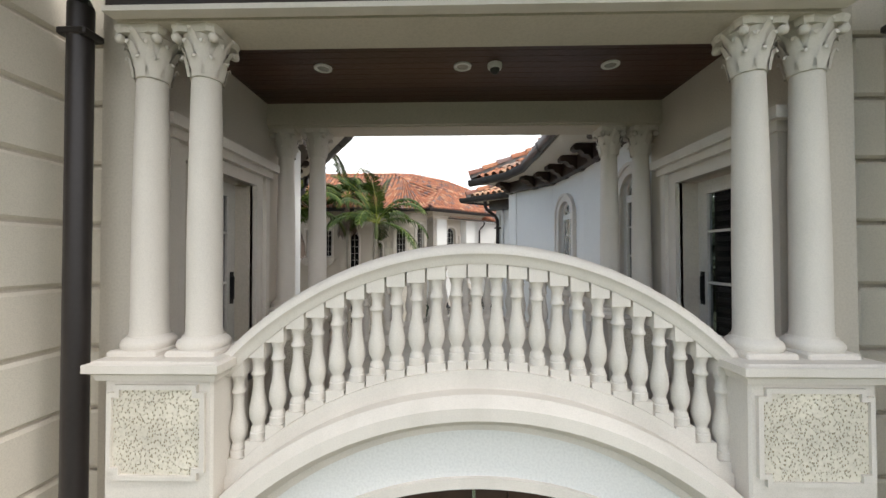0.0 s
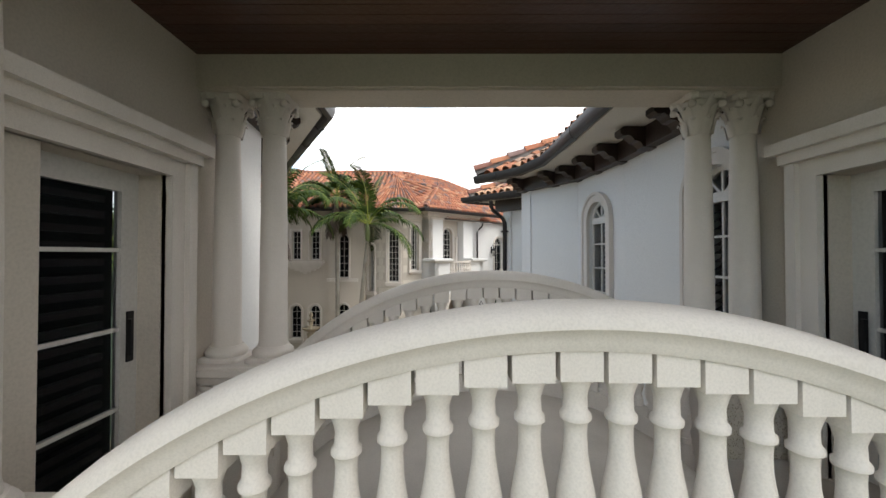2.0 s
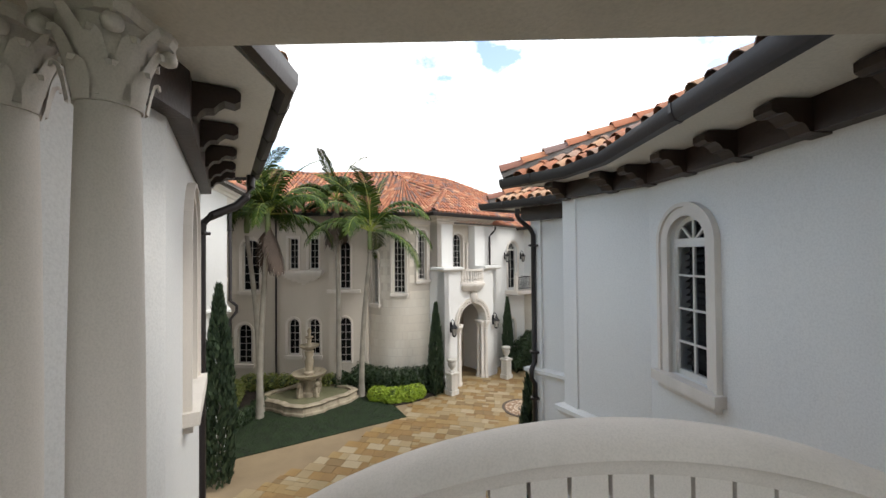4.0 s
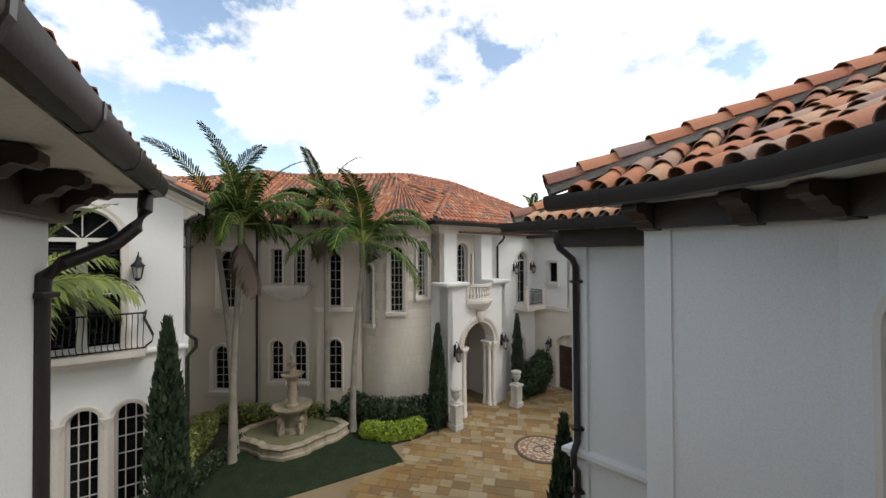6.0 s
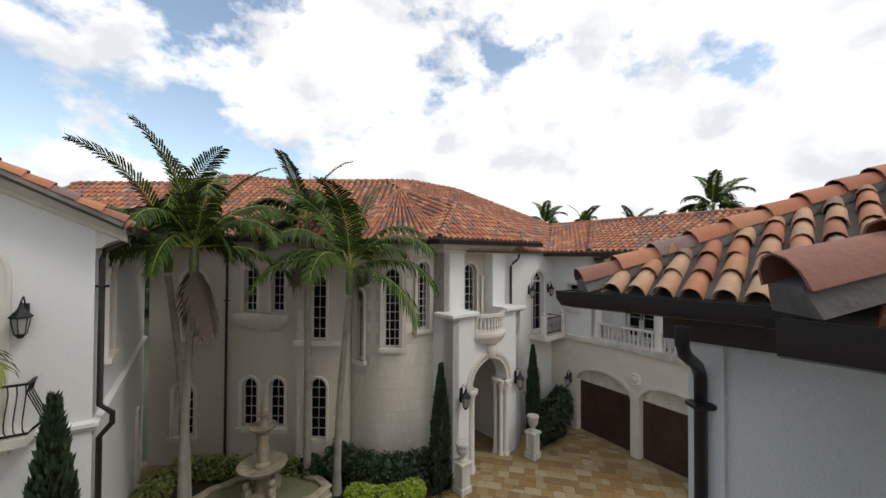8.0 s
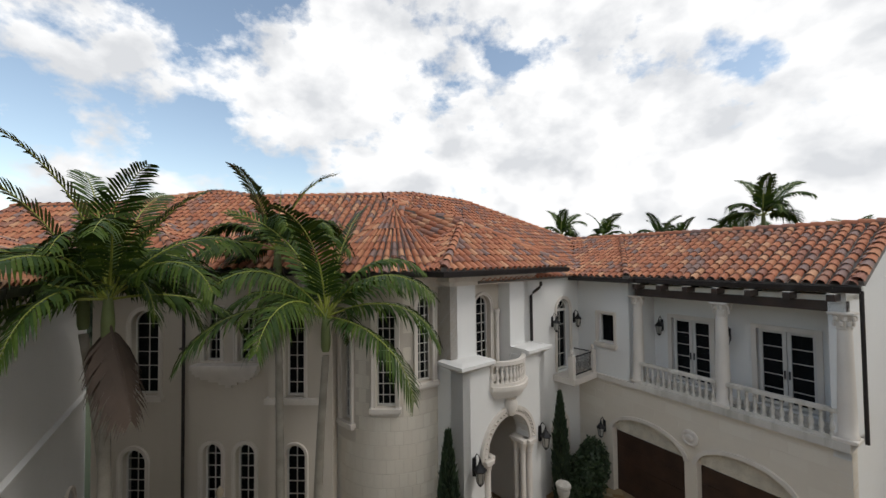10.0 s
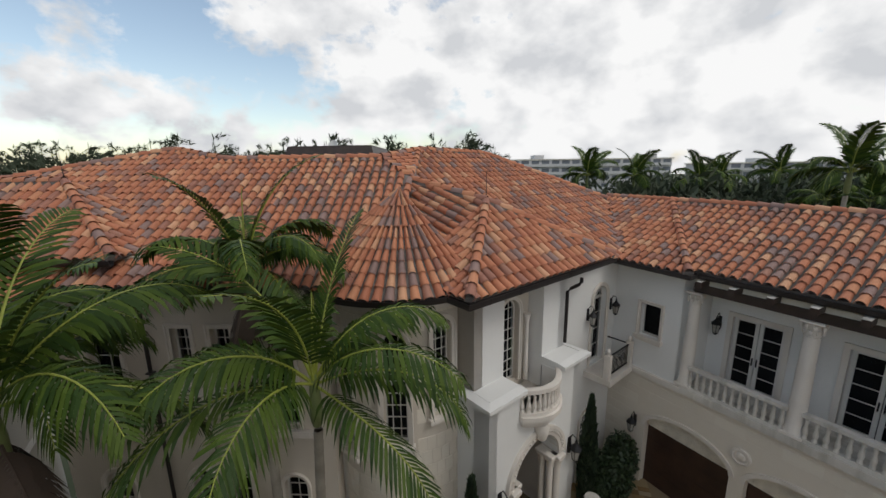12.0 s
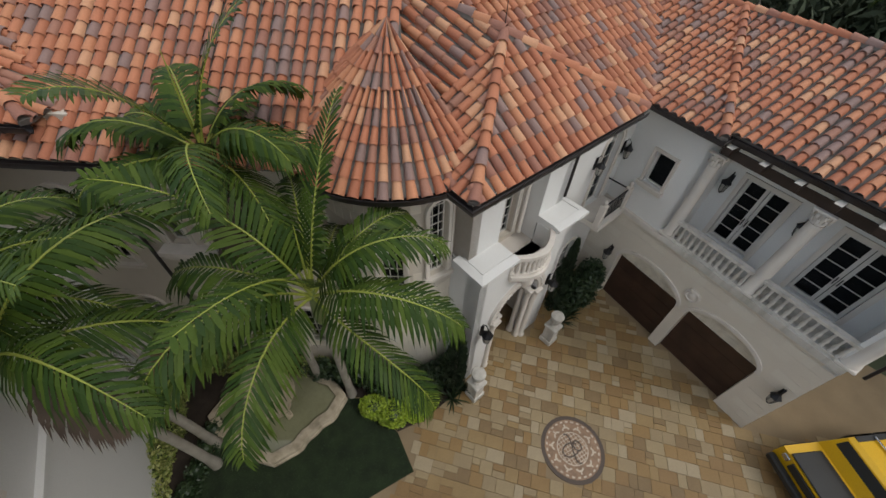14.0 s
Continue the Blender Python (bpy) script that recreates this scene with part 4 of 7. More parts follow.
# ---- pedestals and paired columns ----
def column(x, y, z0, z1, group):
    t = thing("column", "smooth tapered cast-stone column with an acanthus capital", "column", group, pose(x, y, z0) @ Matrix.Diagonal((0.83, 0.83, 1.0, 1.0)))
    h = z1 - z0
    part("base", Mesh().lathe([(0.19, 0.07), (0.2, 0.09), (0.2, 0.11), (0.185, 0.13), (0.165, 0.14), (0.16, 0.155)], (0, 0, 0), 24), STONE, t, smooth=45)
    part("plinth", Mesh().box((0, 0, 0.035), (0.4, 0.4, 0.07), 0, 0.012), STONE, t)
    part("shaft", Mesh().lathe([(0.145, 0.15), (0.136, 0.2), (0.133, h * 0.4), (0.124, h * 0.65), (0.112, h - 0.32), (0.124, h - 0.31), (0.124, h - 0.29)], (0, 0, 0), 28), STONE, t, smooth=45)
    part("bell", Mesh().lathe([(0.122, h - 0.33), (0.125, h - 0.2), (0.15, h - 0.1), (0.175, h - 0.05)], (0, 0, 0), 20), STONE, t, smooth=45)
    leaves = Mesh()
    for row, (zb, zh, r0, r1, ph) in enumerate(((h - 0.33, 0.13, 0.128, 0.165, 0), (h - 0.26, 0.16, 0.13, 0.185, 0.5), (h - 0.17, 0.13, 0.14, 0.225, 0.0))):
        for i in range(8):
            an = 2 * math.pi * (i + ph) / 8
            ca, sa = math.cos(an), math.sin(an)
            w = 0.048 if row < 2 else 0.03
            vs = []
            for k, (rr, zz, ww) in enumerate(((r0, 0, 0.7), (r0 + 0.012, 0.5, 1.0), (r1 - 0.01, 0.9, 0.8), (r1 + 0.008, 1.0, 0.5), (r1 + 0.012, 0.84, 0.25))):
                for sgn in (-1, 0, 1):
                    rad = rr + (0.012 if sgn == 0 else 0)
                    vs.append((rad * ca - sgn * w * ww * sa, rad * sa + sgn * w * ww * ca, zb + zh * zz))
            leaves.add(vs, [(3 * k + q, 3 * k + q + 1, 3 * k + 4 + q, 3 * k + 3 + q) for k in range(4) for q in range(2)])
    for i in range(4):
        an = math.pi / 4 + i * math.pi / 2
        leaves.lathe([(0.012, -0.03), (0.035, -0.02), (0.04, 0.0), (0.035, 0.02), (0.012, 0.03)], (0.215 * math.cos(an), 0.215 * math.sin(an), h - 0.085), 8)
    part("acanthus_leaves", leaves, STONE, t, "carved acanthus leaves", smooth=60)
    n = 24
    ab = []
    for zz, k in ((h - 0.05, 0.94), (h - 0.02, 1.0), (h, 1.0)):
        for i in range(n):
            an = 2 * math.pi * i / n + math.pi / 4
            r = (0.185 + 0.07 * abs(math.cos(2 * (an - math.pi / 4))) ** 3) * k
            ab.append((r * math.cos(an), r * math.sin(an), zz))
    part("abacus", Mesh().add(ab, [(k * n + i, k * n + (i + 1) % n, (k + 1) * n + (i + 1) % n, (k + 1) * n + i) for k in range(2) for i in range(n)] + [tuple(range(n - 1, -1, -1)), tuple(2 * n + i for i in range(n))]), STONE, t)
    return t


PED_TOP = 5.66


def pedestal(x0, x1, y, front):
    t = thing("pedestal", "cream cast-stone pedestal with a coral-stone inset panel", "pedestal", "column pedestals")
    cx, w = (x0 + x1) / 2, x1 - x0
    part("die", Mesh().box((cx, y, 4.97), (w - 0.1, 0.44, 1.24), 0, 0.015), STONE, t)
    part("cap", Mesh().sweep([(x0 + 0.05, y - 0.22, 5.53), (x1 - 0.05, y - 0.22, 5.53), (x1 - 0.05, y + 0.22, 5.53), (x0 + 0.05, y + 0.22, 5.53)], [(0.0, 0.0), (0.03, 0.0), (0.04, 0.04), (0.08, 0.06), (0.08, 0.11), (0.05, 0.12), (-0.2, 0.121), (-0.2, 0.0)], closed=True), STONE, t)
    part("top", Mesh().box((cx, y, 5.634), (w + 0.02, 0.56, 0.05), 0, 0.015), STONE, t)
    part("base", Mesh().box((cx, y, 4.37), (w, 0.54, 0.14), 0, 0.02), STONE, t)
    for yy in ((y - 0.225, y + 0.225)):
        s = 1 if yy > y else -1
        px, pz, ch = w / 2 - 0.1, 0.29, 0.05
        outline = [(-px + ch, -pz), (px - ch, -pz), (px - ch, -pz + ch), (px, -pz + ch), (px, pz - ch), (px - ch, pz - ch), (px - ch, pz), (-px + ch, pz), (-px + ch, pz - ch), (-px, pz - ch), (-px, -pz + ch), (-px + ch, -pz + ch)]
        vs = [(cx + a, yy + s * 0.004, 5.2 + b) for a, b in outline]
        part("panel", Mesh().add(vs, [tuple(range(12))]), CORAL, t, "porous coral-stone panel")
        P = Line((cx, yy), (cx + 1, yy)) if s < 0 else Line((cx, yy), (cx - 1, yy))
        part("panel_frame", strip(P, [(a, 5.2 + b) for a, b in outline], -0.012, 0.018, -0.005, 0.02, closed=True), STONE, t)
    return t


for y in (YF, YR):
    pedestal(-2.36, -1.55, y, y == YF)
    pedestal(1.74, 2.62, y, y == YF)
    for x in ((-2.19, -1.8, 1.99, 2.38) if y == YF else (-2.15, -1.75, 1.9, 2.29)):
        column(x, y, PED_TOP - 0.035, 7.89, "paired loggia columns")

# front block walls
for sg, xa, xb in ((-1, -6.5, -2.33), (1, 2.48, 6.5)):
    nm = "left" if sg < 0 else "right"
    structure(f"wall_front_{nm}", Mesh().box(((xa + xb) / 2, 2.75, 4.3), (xb - xa, 0.4, 8.8)), CREAM, "plain cream wall behind limestone blocks", "wall")
    pier = tagged(part("wall_pier_" + nm, Mesh().box((sg * 3.75 + 0.1, 1.7, 4.3), (1.3, 1.6, 8.8)), CREAM), "limestone pier with deep horizontal joints", "wall", kind="structure")
    for k in range(18):
        part("stone_block", Mesh().box((sg * 3.75 + 0.1, 1.7, 0.22 + 0.47 * k), (1.36, 1.66, 0.45), 0, 0.025), BLOCK, pier)
    q = tagged(part("wall_quoins_" + nm, Mesh().box((sg * 2.86 + 0.13, 2.52, 4.3), (0.5, 0.05, 8.8)), CREAM), "limestone quoins beside the loggia", "wall", kind="structure")
    for k in range(18):
        w = 0.5 if k % 2 else 0.3
        part("stone_block", Mesh().box((sg * (3.15 - w / 2) + 0.1, 2.5, 0.22 + 0.47 * k), (w, 0.12, 0.44), 0, 0.02), BLOCK, q)


# ---- roofs ----
def inside(poly, x, y):
    c = False
    for (x0, y0), (x1, y1) in zip(poly, poly[1:] + poly[:1]):
        if (y0 > y) != (y1 > y) and x < (x1 - x0) * (y - y0) / (y1 - y0) + x0:
            c = not c
    return c


def tile_verts(w0, w1, l, n=6, h=0.55):
    """A barrel tile: its wide end at the origin, its narrow end up the slope (y); x across."""
    vs, fs = [], []
    for y, w, lift in ((0.0, w0, 0.022), (l, w1, 0.0)):
        for rr in (1.0, 0.86):
            vs += [(-math.cos(math.pi * i / n) * w / 2 * rr, y, lift + math.sin(math.pi * i / n) * w * h * rr - (0.01 if rr == 1.0 else 0.0)) for i in range(n + 1)]
    m = n + 1
    for i in range(n):
        fs += [(i, i + 1, 2 * m + i + 1, 2 * m + i), (i + 1, i, m + i, m + i + 1)]
    return vs, fs


SP, ROW = 0.285, 0.36
TV, TF = tile_verts(0.235, 0.19, 0.43)


def plane_frame(pts, eave):
    p = [Vector(q) for q in pts]
    far = max(p, key=lambda q: ((q - p[eave[0]]).cross(p[eave[1]] - p[eave[0]])).length)
    n = (p[eave[1]] - p[eave[0]]).cross(far - p[eave[0]]).normalized()
    if n.z < 0:
        n = -n
    e = (p[eave[1]] - p[eave[0]]).normalized()
    up = n.cross(e)
    if up.z < 0:
        up, e = -up, -e
    return p[eave[0]], e, up, n


ROOF_TILES = Mesh()


def roof_plane(name, pts, eave=(0, 1), singles=None, label="weathered clay barrel-tile roof slope", sp=SP):
    shape = [(a * sp / SP, b, d * (0.4 + 0.6 * sp / SP)) for a, b, d in TV]
    o, e, up, n = plane_frame(pts, eave)
    poly = [((Vector(q) - o).dot(e), (Vector(q) - o).dot(up)) for q in pts]
    M = Mesh()
    k = len(pts)
    vs = [Vector(q) - n * 0.004 for q in pts] + [Vector(q) - n * 0.09 for q in pts]
    M.add(vs, [tuple(range(k)), tuple(range(2 * k - 1, k - 1, -1))] + [(i, (i + 1) % k, k + (i + 1) % k, k + i) for i in range(k)])
    base = structure(name, M, MORTAR, label, "roof")
    xs, ys = [p[0] for p in poly], [p[1] for p in poly]
    rnd = random.Random(hash(len(name)) + int(abs(o.x * 100)))
    j, y = 0, min(ys) - 0.06
    cand = []
    while y < max(ys):
        x = min(xs) + sp / 2
        while x < max(xs):
            if inside(poly, x, max(y + 0.2, min(ys) + 0.02)):
                cand.append((x, y))
            x += sp
        y += ROW
    T = Mesh()
    one = None
    for x, y in cand:
        jx, jz, ja = rnd.uniform(-0.012, 0.012), rnd.uniform(0, 0.012), rnd.uniform(-0.03, 0.03)
        c = o + e * (x + jx) + up * y + n * (0.004 + jz)
        if singles and singles(c):
            if one is None:
                one = Mesh().add(shape, TF).data("roof_tile", TILE1, 50)
            t = new("roof_tile", one)
            t.parent = base
            ca, sa = math.cos(ja), math.sin(ja)
            ex, uy = e * ca + up * sa, up * ca - e * sa
            t.matrix_basis = Matrix(((ex.x, uy.x, n.x, c.x), (ex.y, uy.y, n.y, c.y), (ex.z, uy.z, n.z, c.z), (0, 0, 0, 1)))
        else:
            T.add([c + e * (a + ja * b) + up * (b - ja * a) + n * d for a, b, d in shape], TF)
    if T.v:
        ob = new("roof_tiles", T.data("roof_tiles", TILE, 50))
        ob.parent = base
        ob["kind"] = "stuff"
    return base


def cone_roof(name, c, r, z0, z1, a0, a1, label):
    base = Mesh()
    n = 48
    vs = [(c[0] + r * math.cos(a0 + (a1 - a0) * i / n), c[1] + r * math.sin(a0 + (a1 - a0) * i / n), z0) for i in range(n + 1)] + [(c[0], c[1], z1)]
    base.add(vs, [(i, i + 1, n + 1) for i in range(n)])
    ob = structure(name, base, MORTAR, label, "roof")
    T, slant = Mesh(), math.hypot(r, z1 - z0)
    rnd = random.Random(5)
    y, row = -0.06, 0
    while y < slant - 0.2:
        rr = r * (1 - y / slant)
        cols = max(6, 2 * round((a1 - a0) * r * (1.0 if rr > r * 0.45 else 0.55 if rr > r * 0.22 else 0.3) / SP / 2))
        for i in range(cols):
            a = a0 + (a1 - a0) * (i + 0.5) / cols
            w = (a1 - a0) * rr / cols / SP
            w2 = w * max(0.3, (1 - (y + 0.4) / slant) / (1 - max(0.0, y) / slant))
            rad, tan = Vector((math.cos(a), math.sin(a), 0)), Vector((-math.sin(a), math.cos(a), 0))
            up = (-rad * r + Vector((0, 0, z1 - z0))).normalized()
            nn = tan.cross(up)
            nn = nn if nn.z > 0 else -nn
            p = Vector((c[0], c[1], z0)) + rad * r + up * y + nn * rnd.uniform(0.004, 0.016)
            T.add([p + tan * (q[0] * (w + (w2 - w) * q[1] / 0.43)) + up * q[1] + nn * q[2] * (0.6 + 0.4 * w) for q in TV], TF)
        y += ROW
    t = new("roof_tiles", T.data("roof_tiles", TILE, 50))
    t.parent = ob
    t["kind"] = "stuff"


def hip(a, b, scale=1.15, mat=TILE, single=False, parent=None):
    a, b = Vector(a), Vector(b)
    d = (b - a)
    L, d = d.length, d.normalized()
    side = d.cross(Vector((0, 0, 1))).normalized()
    nn = side.cross(d)
    M = Mesh()
    k = int(L / 0.38)
    for i in range(k):
        p = a + d * (i * L / max(1, k)) + nn * 0.055
        M.add([p + side * q[0] * scale + d * q[1] + nn * q[2] * scale for q in TV], TF)
    bed = Mesh().sweep([a + nn * 0.02, b + nn * 0.02], [(-0.13, -0.06), (-0.09, 0.06), (0.09, 0.06), (0.13, -0.06)])
    t = thing("hip_cap", "row of clay ridge tiles bedded in mortar", "ridge tiles", "roof ridges")
    ob = new("ridge_tiles", M.data("ridge_tiles", mat, 50))
    ob.parent = t
    part("mortar_bed", bed, MORTAR, t)


TROUGH = [(0.0, 0.0), (0.02, -0.1), (0.07, -0.15), (0.13, -0.13), (0.16, -0.06), (0.165, 0.02), (0.145, 0.02), (0.14, -0.05), (0.11, -0.1), (0.07, -0.11), (0.035, -0.08), (0.02, 0.0)]
BANDED = [(-0.004, 0.0), (0.015, -0.105), (0.068, -0.157), (0.135, -0.137), (0.167, -0.062), (0.172, 0.024), (0.162, 0.024), (0.156, -0.06), (0.128, -0.127), (0.07, -0.146), (0.025, -0.098), (0.004, 0.0)]


def gutter(path, label="dark bronze half-round gutter"):
    t = thing("gutter", label, "gutter", "eave gutters")
    part("trough", Mesh().sweep(path, TROUGH), GUTTER, t, smooth=35)
    for p, q in zip(path, path[1:]):
        p, q = Vector(p), Vector(q)
        L = (q - p).length
        for k in range(int(L / 0.95)):
            c, d = p.lerp(q, (k + 0.5) / max(1, int(L / 0.95))), (q - p).normalized()
            part("joint_band", Mesh().sweep([c - d * 0.022, c + d * 0.022], BANDED), GUTTER, t)
    return t


# main roofs of the house
FIN = (-0.72, 25.9, 10.95)
CO_L = (-1.30, 21.98, 9.17)
CO_R = (3.35, 26.25, 9.17)
JUNC = Vector((4.35, 27.9, 8.75))


def on_front(x, y):
    return (x, y, 8.75 - 0.62 * ((x - JUNC.x) * EN.x + (y - JUNC.y) * EN.y))


def on_left(x, y):
    return (x, y, 9.25 + 0.6 * (y - 22.65))


APX, APX2, HIPR, RL = on_front(-3.15, 29.6), on_front(-0.52, 31.79), on_front(5.3, 32.5), (-3.2, 27.0, 11.6)
SADDLE = on_left(-4.3, 27.8)
e2 = JUNC - U * 6.2
roof_plane("roof_main_front", [on_front(e2.x, e2.y), tuple(JUNC), HIPR, APX2, APX, on_front(-3.23, 26.6)])
roof_plane("roof_main_left", [on_left(-7.6, 22.65), on_left(-2.6, 22.65), on_left(-3.2, 26.7), SADDLE, on_left(-7.3, 27.8)])
roof_plane("roof_entry_front", [CO_L, CO_R, FIN])
roof_plane("roof_entry_left", [(-2.9, 23.9, 9.17), CO_L, FIN])
roof_plane("roof_entry_valley", [(-2.9, 23.9, 9.17), FIN, RL])
cone_roof("roof_tower", TC, TR + 0.6, 9.12, 11.4, radians(165), radians(325), "conical clay-tile tower roof")
hip(CO_L, FIN)
hip(CO_R, FIN)
hip(FIN, RL)
hip(RL, APX)
hip(APX, APX2)
hip(HIPR, APX2)
roof_plane("roof_saddle", [on_left(-3.2, 26.7), APX, SADDLE], eave=(0, 2))
hip(SADDLE, APX)
tower_gut = [(TC[0] + (TR + 0.6) * math.cos(radians(a)), TC[1] + (TR + 0.6) * math.sin(radians(a)), 9.12) for a in range(180, 304, 6)]
gutter(tower_gut)
gutter([(*(Vector(CO_L) - EN * 0.75).xy, 9.12), (CO_L[0], CO_L[1], 9.12), (CO_R[0], CO_R[1], 9.12)])
fin = thing("lightning_rod", "slim copper lightning rod on the roof peak", "lightning rod")
part("rod", Mesh().tube([FIN, (FIN[0], FIN[1], FIN[2] + 0.95)], 0.015, 0.006), GUTTER, fin)
part("foot", Mesh().lathe([(0.05, 0), (0.03, 0.06), (0.015, 0.1)], FIN, 8), GUTTER, fin)
# left roofs
PEAK = on_left(-12.3, 28.5)
roof_plane("roof_left_wing", [on_left(-16, 22.65), on_left(-7.0, 22.65), on_left(-6.9, 27.8), on_left(-9.9, 27.8), PEAK, on_left(-21, 25.6)])
hip(on_left(-9.9, 27.8), SADDLE)
hip(on_left(-9.9, 27.8), PEAK)
hip(on_left(-21, 25.6), PEAK)
gutter([(-13.3, 22.62, 9.2), (-6.0, 22.62, 9.2)])
# taller bay at the wing's far end
ROD = (-13.4, 25.2, 11.7)
BAY = (-10.1, 22.9, 9.9)
roof_plane("roof_left_bay", [(-18.5, 22.9, 9.9), BAY, ROD, (-18.5, 25.2, 11.7)])
roof_plane("roof_left_bay_side", [BAY, (-10.1, 26.6, 9.9), ROD])
hip(BAY, ROD)
hip(ROD, (-18.4, 25.2, 11.7))
gutter([(-18.5, 22.88, 9.86), (-10.05, 22.88, 9.86)])
rod = thing("lightning_rod", "slim dark lightning rod on the bay's ridge", "lightning rod")
part("rod", Mesh().tube([ROD, (ROD[0], ROD[1], ROD[2] + 0.9)], 0.015, 0.006), GUTTER, rod)
# gabled wing
GR = 2.45
gut0, gut1 = GW(GW.length + 0.5, 0.55, 9.12), GW(GW.length + 0.5, -8.0, 9.12)
rid0, rid1 = GW(GR, 0.55, 10.38), GW(GR, -8.6, 10.38)
far0, far1 = GW(-0.4, 0.55, 9.12), GW(-0.4, -8.0, 9.12)
gable_near = lambda c: (Vector(gut0) - c).length < 4.2
roof_plane("roof_gable_near", [gut0, gut1, rid1, rid0], singles=gable_near)
roof_plane("roof_gable_far", [far1, far0, rid0, rid1])
hip(rid0, rid1)
hip(gut0, rid0)
hip(far0, rid0)
gutter([GW(GW.length + 0.52, 0.5, 9.08), GW(GW.length + 0.52, -7.6, 9.08)])
# garage wing roof
n_out = WING.n


def wing_at(s, o, z):
    p = GA + GDIR * s + n_out * o
    return (p.x, p.y, z)


RZ = 10.45
roof_plane("roof_wing", [wing_at(0.6, 0.2, 8.75), wing_at(7.2, 0.2, 8.75), wing_at(7.2, -3.7, RZ), wing_at(-2.2, -3.7, RZ)])
roof_plane("roof_wing_jut", [wing_at(-2.6, 0.7, 8.72), wing_at(1.25, 0.7, 8.72), wing_at(-1.9, -3.7, RZ + 0.06), wing_at(-5.5, -3.7, RZ + 0.06)])
roof_plane("roof_wing_back", [wing_at(7.2, -3.7, RZ), wing_at(7.2, -8, 8.7), wing_at(-1.9, -8, 8.7), wing_at(-1.9, -3.7, RZ)], eave=(1, 2))
hip(wing_at(1.25, 0.7, 8.72), wing_at(-1.9, -3.7, RZ + 0.05))
hip(wing_at(-5.0, -3.7, RZ + 0.05), wing_at(7.2, -3.7, RZ))
hip(wing_at(7.15, 0.15, 8.77), wing_at(7.15, -3.7, RZ))
gm2 = Mesh()
gz = [wing_at(6.9, q, z) for q, z in ((-0.1, 8.7), (-3.7, RZ - 0.1), (-7, 8.9))] + [wing_at(6.6, q, z) for q, z in ((-0.1, 8.7), (-3.7, RZ - 0.1), (-7, 8.9))]
gm2.add(gz, [(0, 1, 2), (5, 4, 3), (0, 3, 4, 1), (1, 4, 5, 2), (2, 5, 3, 0)])
structure("wall_wing_gable", gm2, STUCCO, "white gable of the garage wing", "wall")
gutter([wing_at(-1.9, 0.62, 8.68), wing_at(1.2, 0.62, 8.68), wing_at(1.2, 0.2, 8.68), wing_at(7.2, 0.1, 8.68)])
structure("beam_wing", Mesh().add(*(lambda m: (m.v, m.f))(beam(WING, GOFF + 1.1, WING.length, -0.28, 0.0, 8.02, 8.3))), WOOD, "dark stained loggia beam", "beam")
for i in range(7):
    s = GOFF + 1.45 + i * 0.88
    t = thing("rafter_tail", "dark rafter tail with a pale weathered top", "rafter", "loggia rafters")
    part("tail", beam(WING, s - 0.08, s + 0.08, -0.3, 0.5, 8.32, 8.5), WOOD, t)
    part("cap", beam(WING, s - 0.085, s + 0.085, 0.2, 0.51, 8.5, 8.515), STONE_W, t, "pale weathered cap")
structure("soffit_wing", beam(WING, 0.0, WING.length, -0.4, 0.1, 8.52, 8.6), SOFFIT, "pale eave soffit", "soffit")

# gatehouse roofs (near)
RE = [(1.62, 4.2), (1.62, 7.0), (1.62, 7.9), (1.35, 8.8), (0.5, 9.75)]
RIDGE = [(5.0, 4.2, 9.97), (5.0, 7.0, 9.97), (4.95, 9.1, 9.98)]
ER, ERR = 8.45, 8.33
near = lambda c: c.y > 5.0 and c.x < 3.2
roof_plane("roof_right_near", [(*RE[1], ERR), (*RE[0], ERR), RIDGE[0], RIDGE[1]], singles=near, sp=0.25)
roof_plane("roof_right_mid", [(*RE[2], ERR), (*RE[1], ERR), RIDGE[1], RIDGE[2]], singles=near, sp=0.25)
roof_plane("roof_right_splay", [(*RE[3], ERR), (*RE[2], ERR), RIDGE[2]], singles=near, sp=0.25)
roof_plane("roof_right_corner", [(*RE[4], ERR), (*RE[3], ERR), RIDGE[2]], singles=near, sp=0.25)
roof_plane("roof_right_cap", [(*RE[4], ERR), RIDGE[2], (3.0, 10.97, ERR)], eave=(0, 2))
hip((RE[4][0] - 0.05, RE[4][1] - 0.1, ERR + 0.05), RIDGE[2], mat=TILE)
gutter([(x, y, ERR - 0.02) for x, y in RE][::-1])
RT = (0.46, 12.05)
T2 = Vector((*RT, 8.22))
back = T2 + Vector((0.838, 0.546, 0)) * 7.5
top2 = T2 + Vector((4.98, 0.2, 1.75))
roof_plane("roof_rear_front", [tuple(T2), tuple(T2 + RD * 4.0), tuple(top2)], singles=lambda c: c.x < 4.2 and (c - T2).length < 4.2, sp=0.215)
roof_plane("roof_rear_end", [tuple(back), tuple(T2), tuple(top2), tuple(top2 + Vector((0.838, 0.546, 0)) * 4)], eave=(0, 1))
hip(tuple(T2 + Vector((0, 0, 0.02))), tuple(top2), scale=1.1, mat=TILE)
gutter([tuple(back + Vector((0, 0, -0.03))), tuple(T2 + Vector((0, 0, -0.03))), tuple(T2 + RD * 3.9 + Vector((0, 0, -0.03)))])
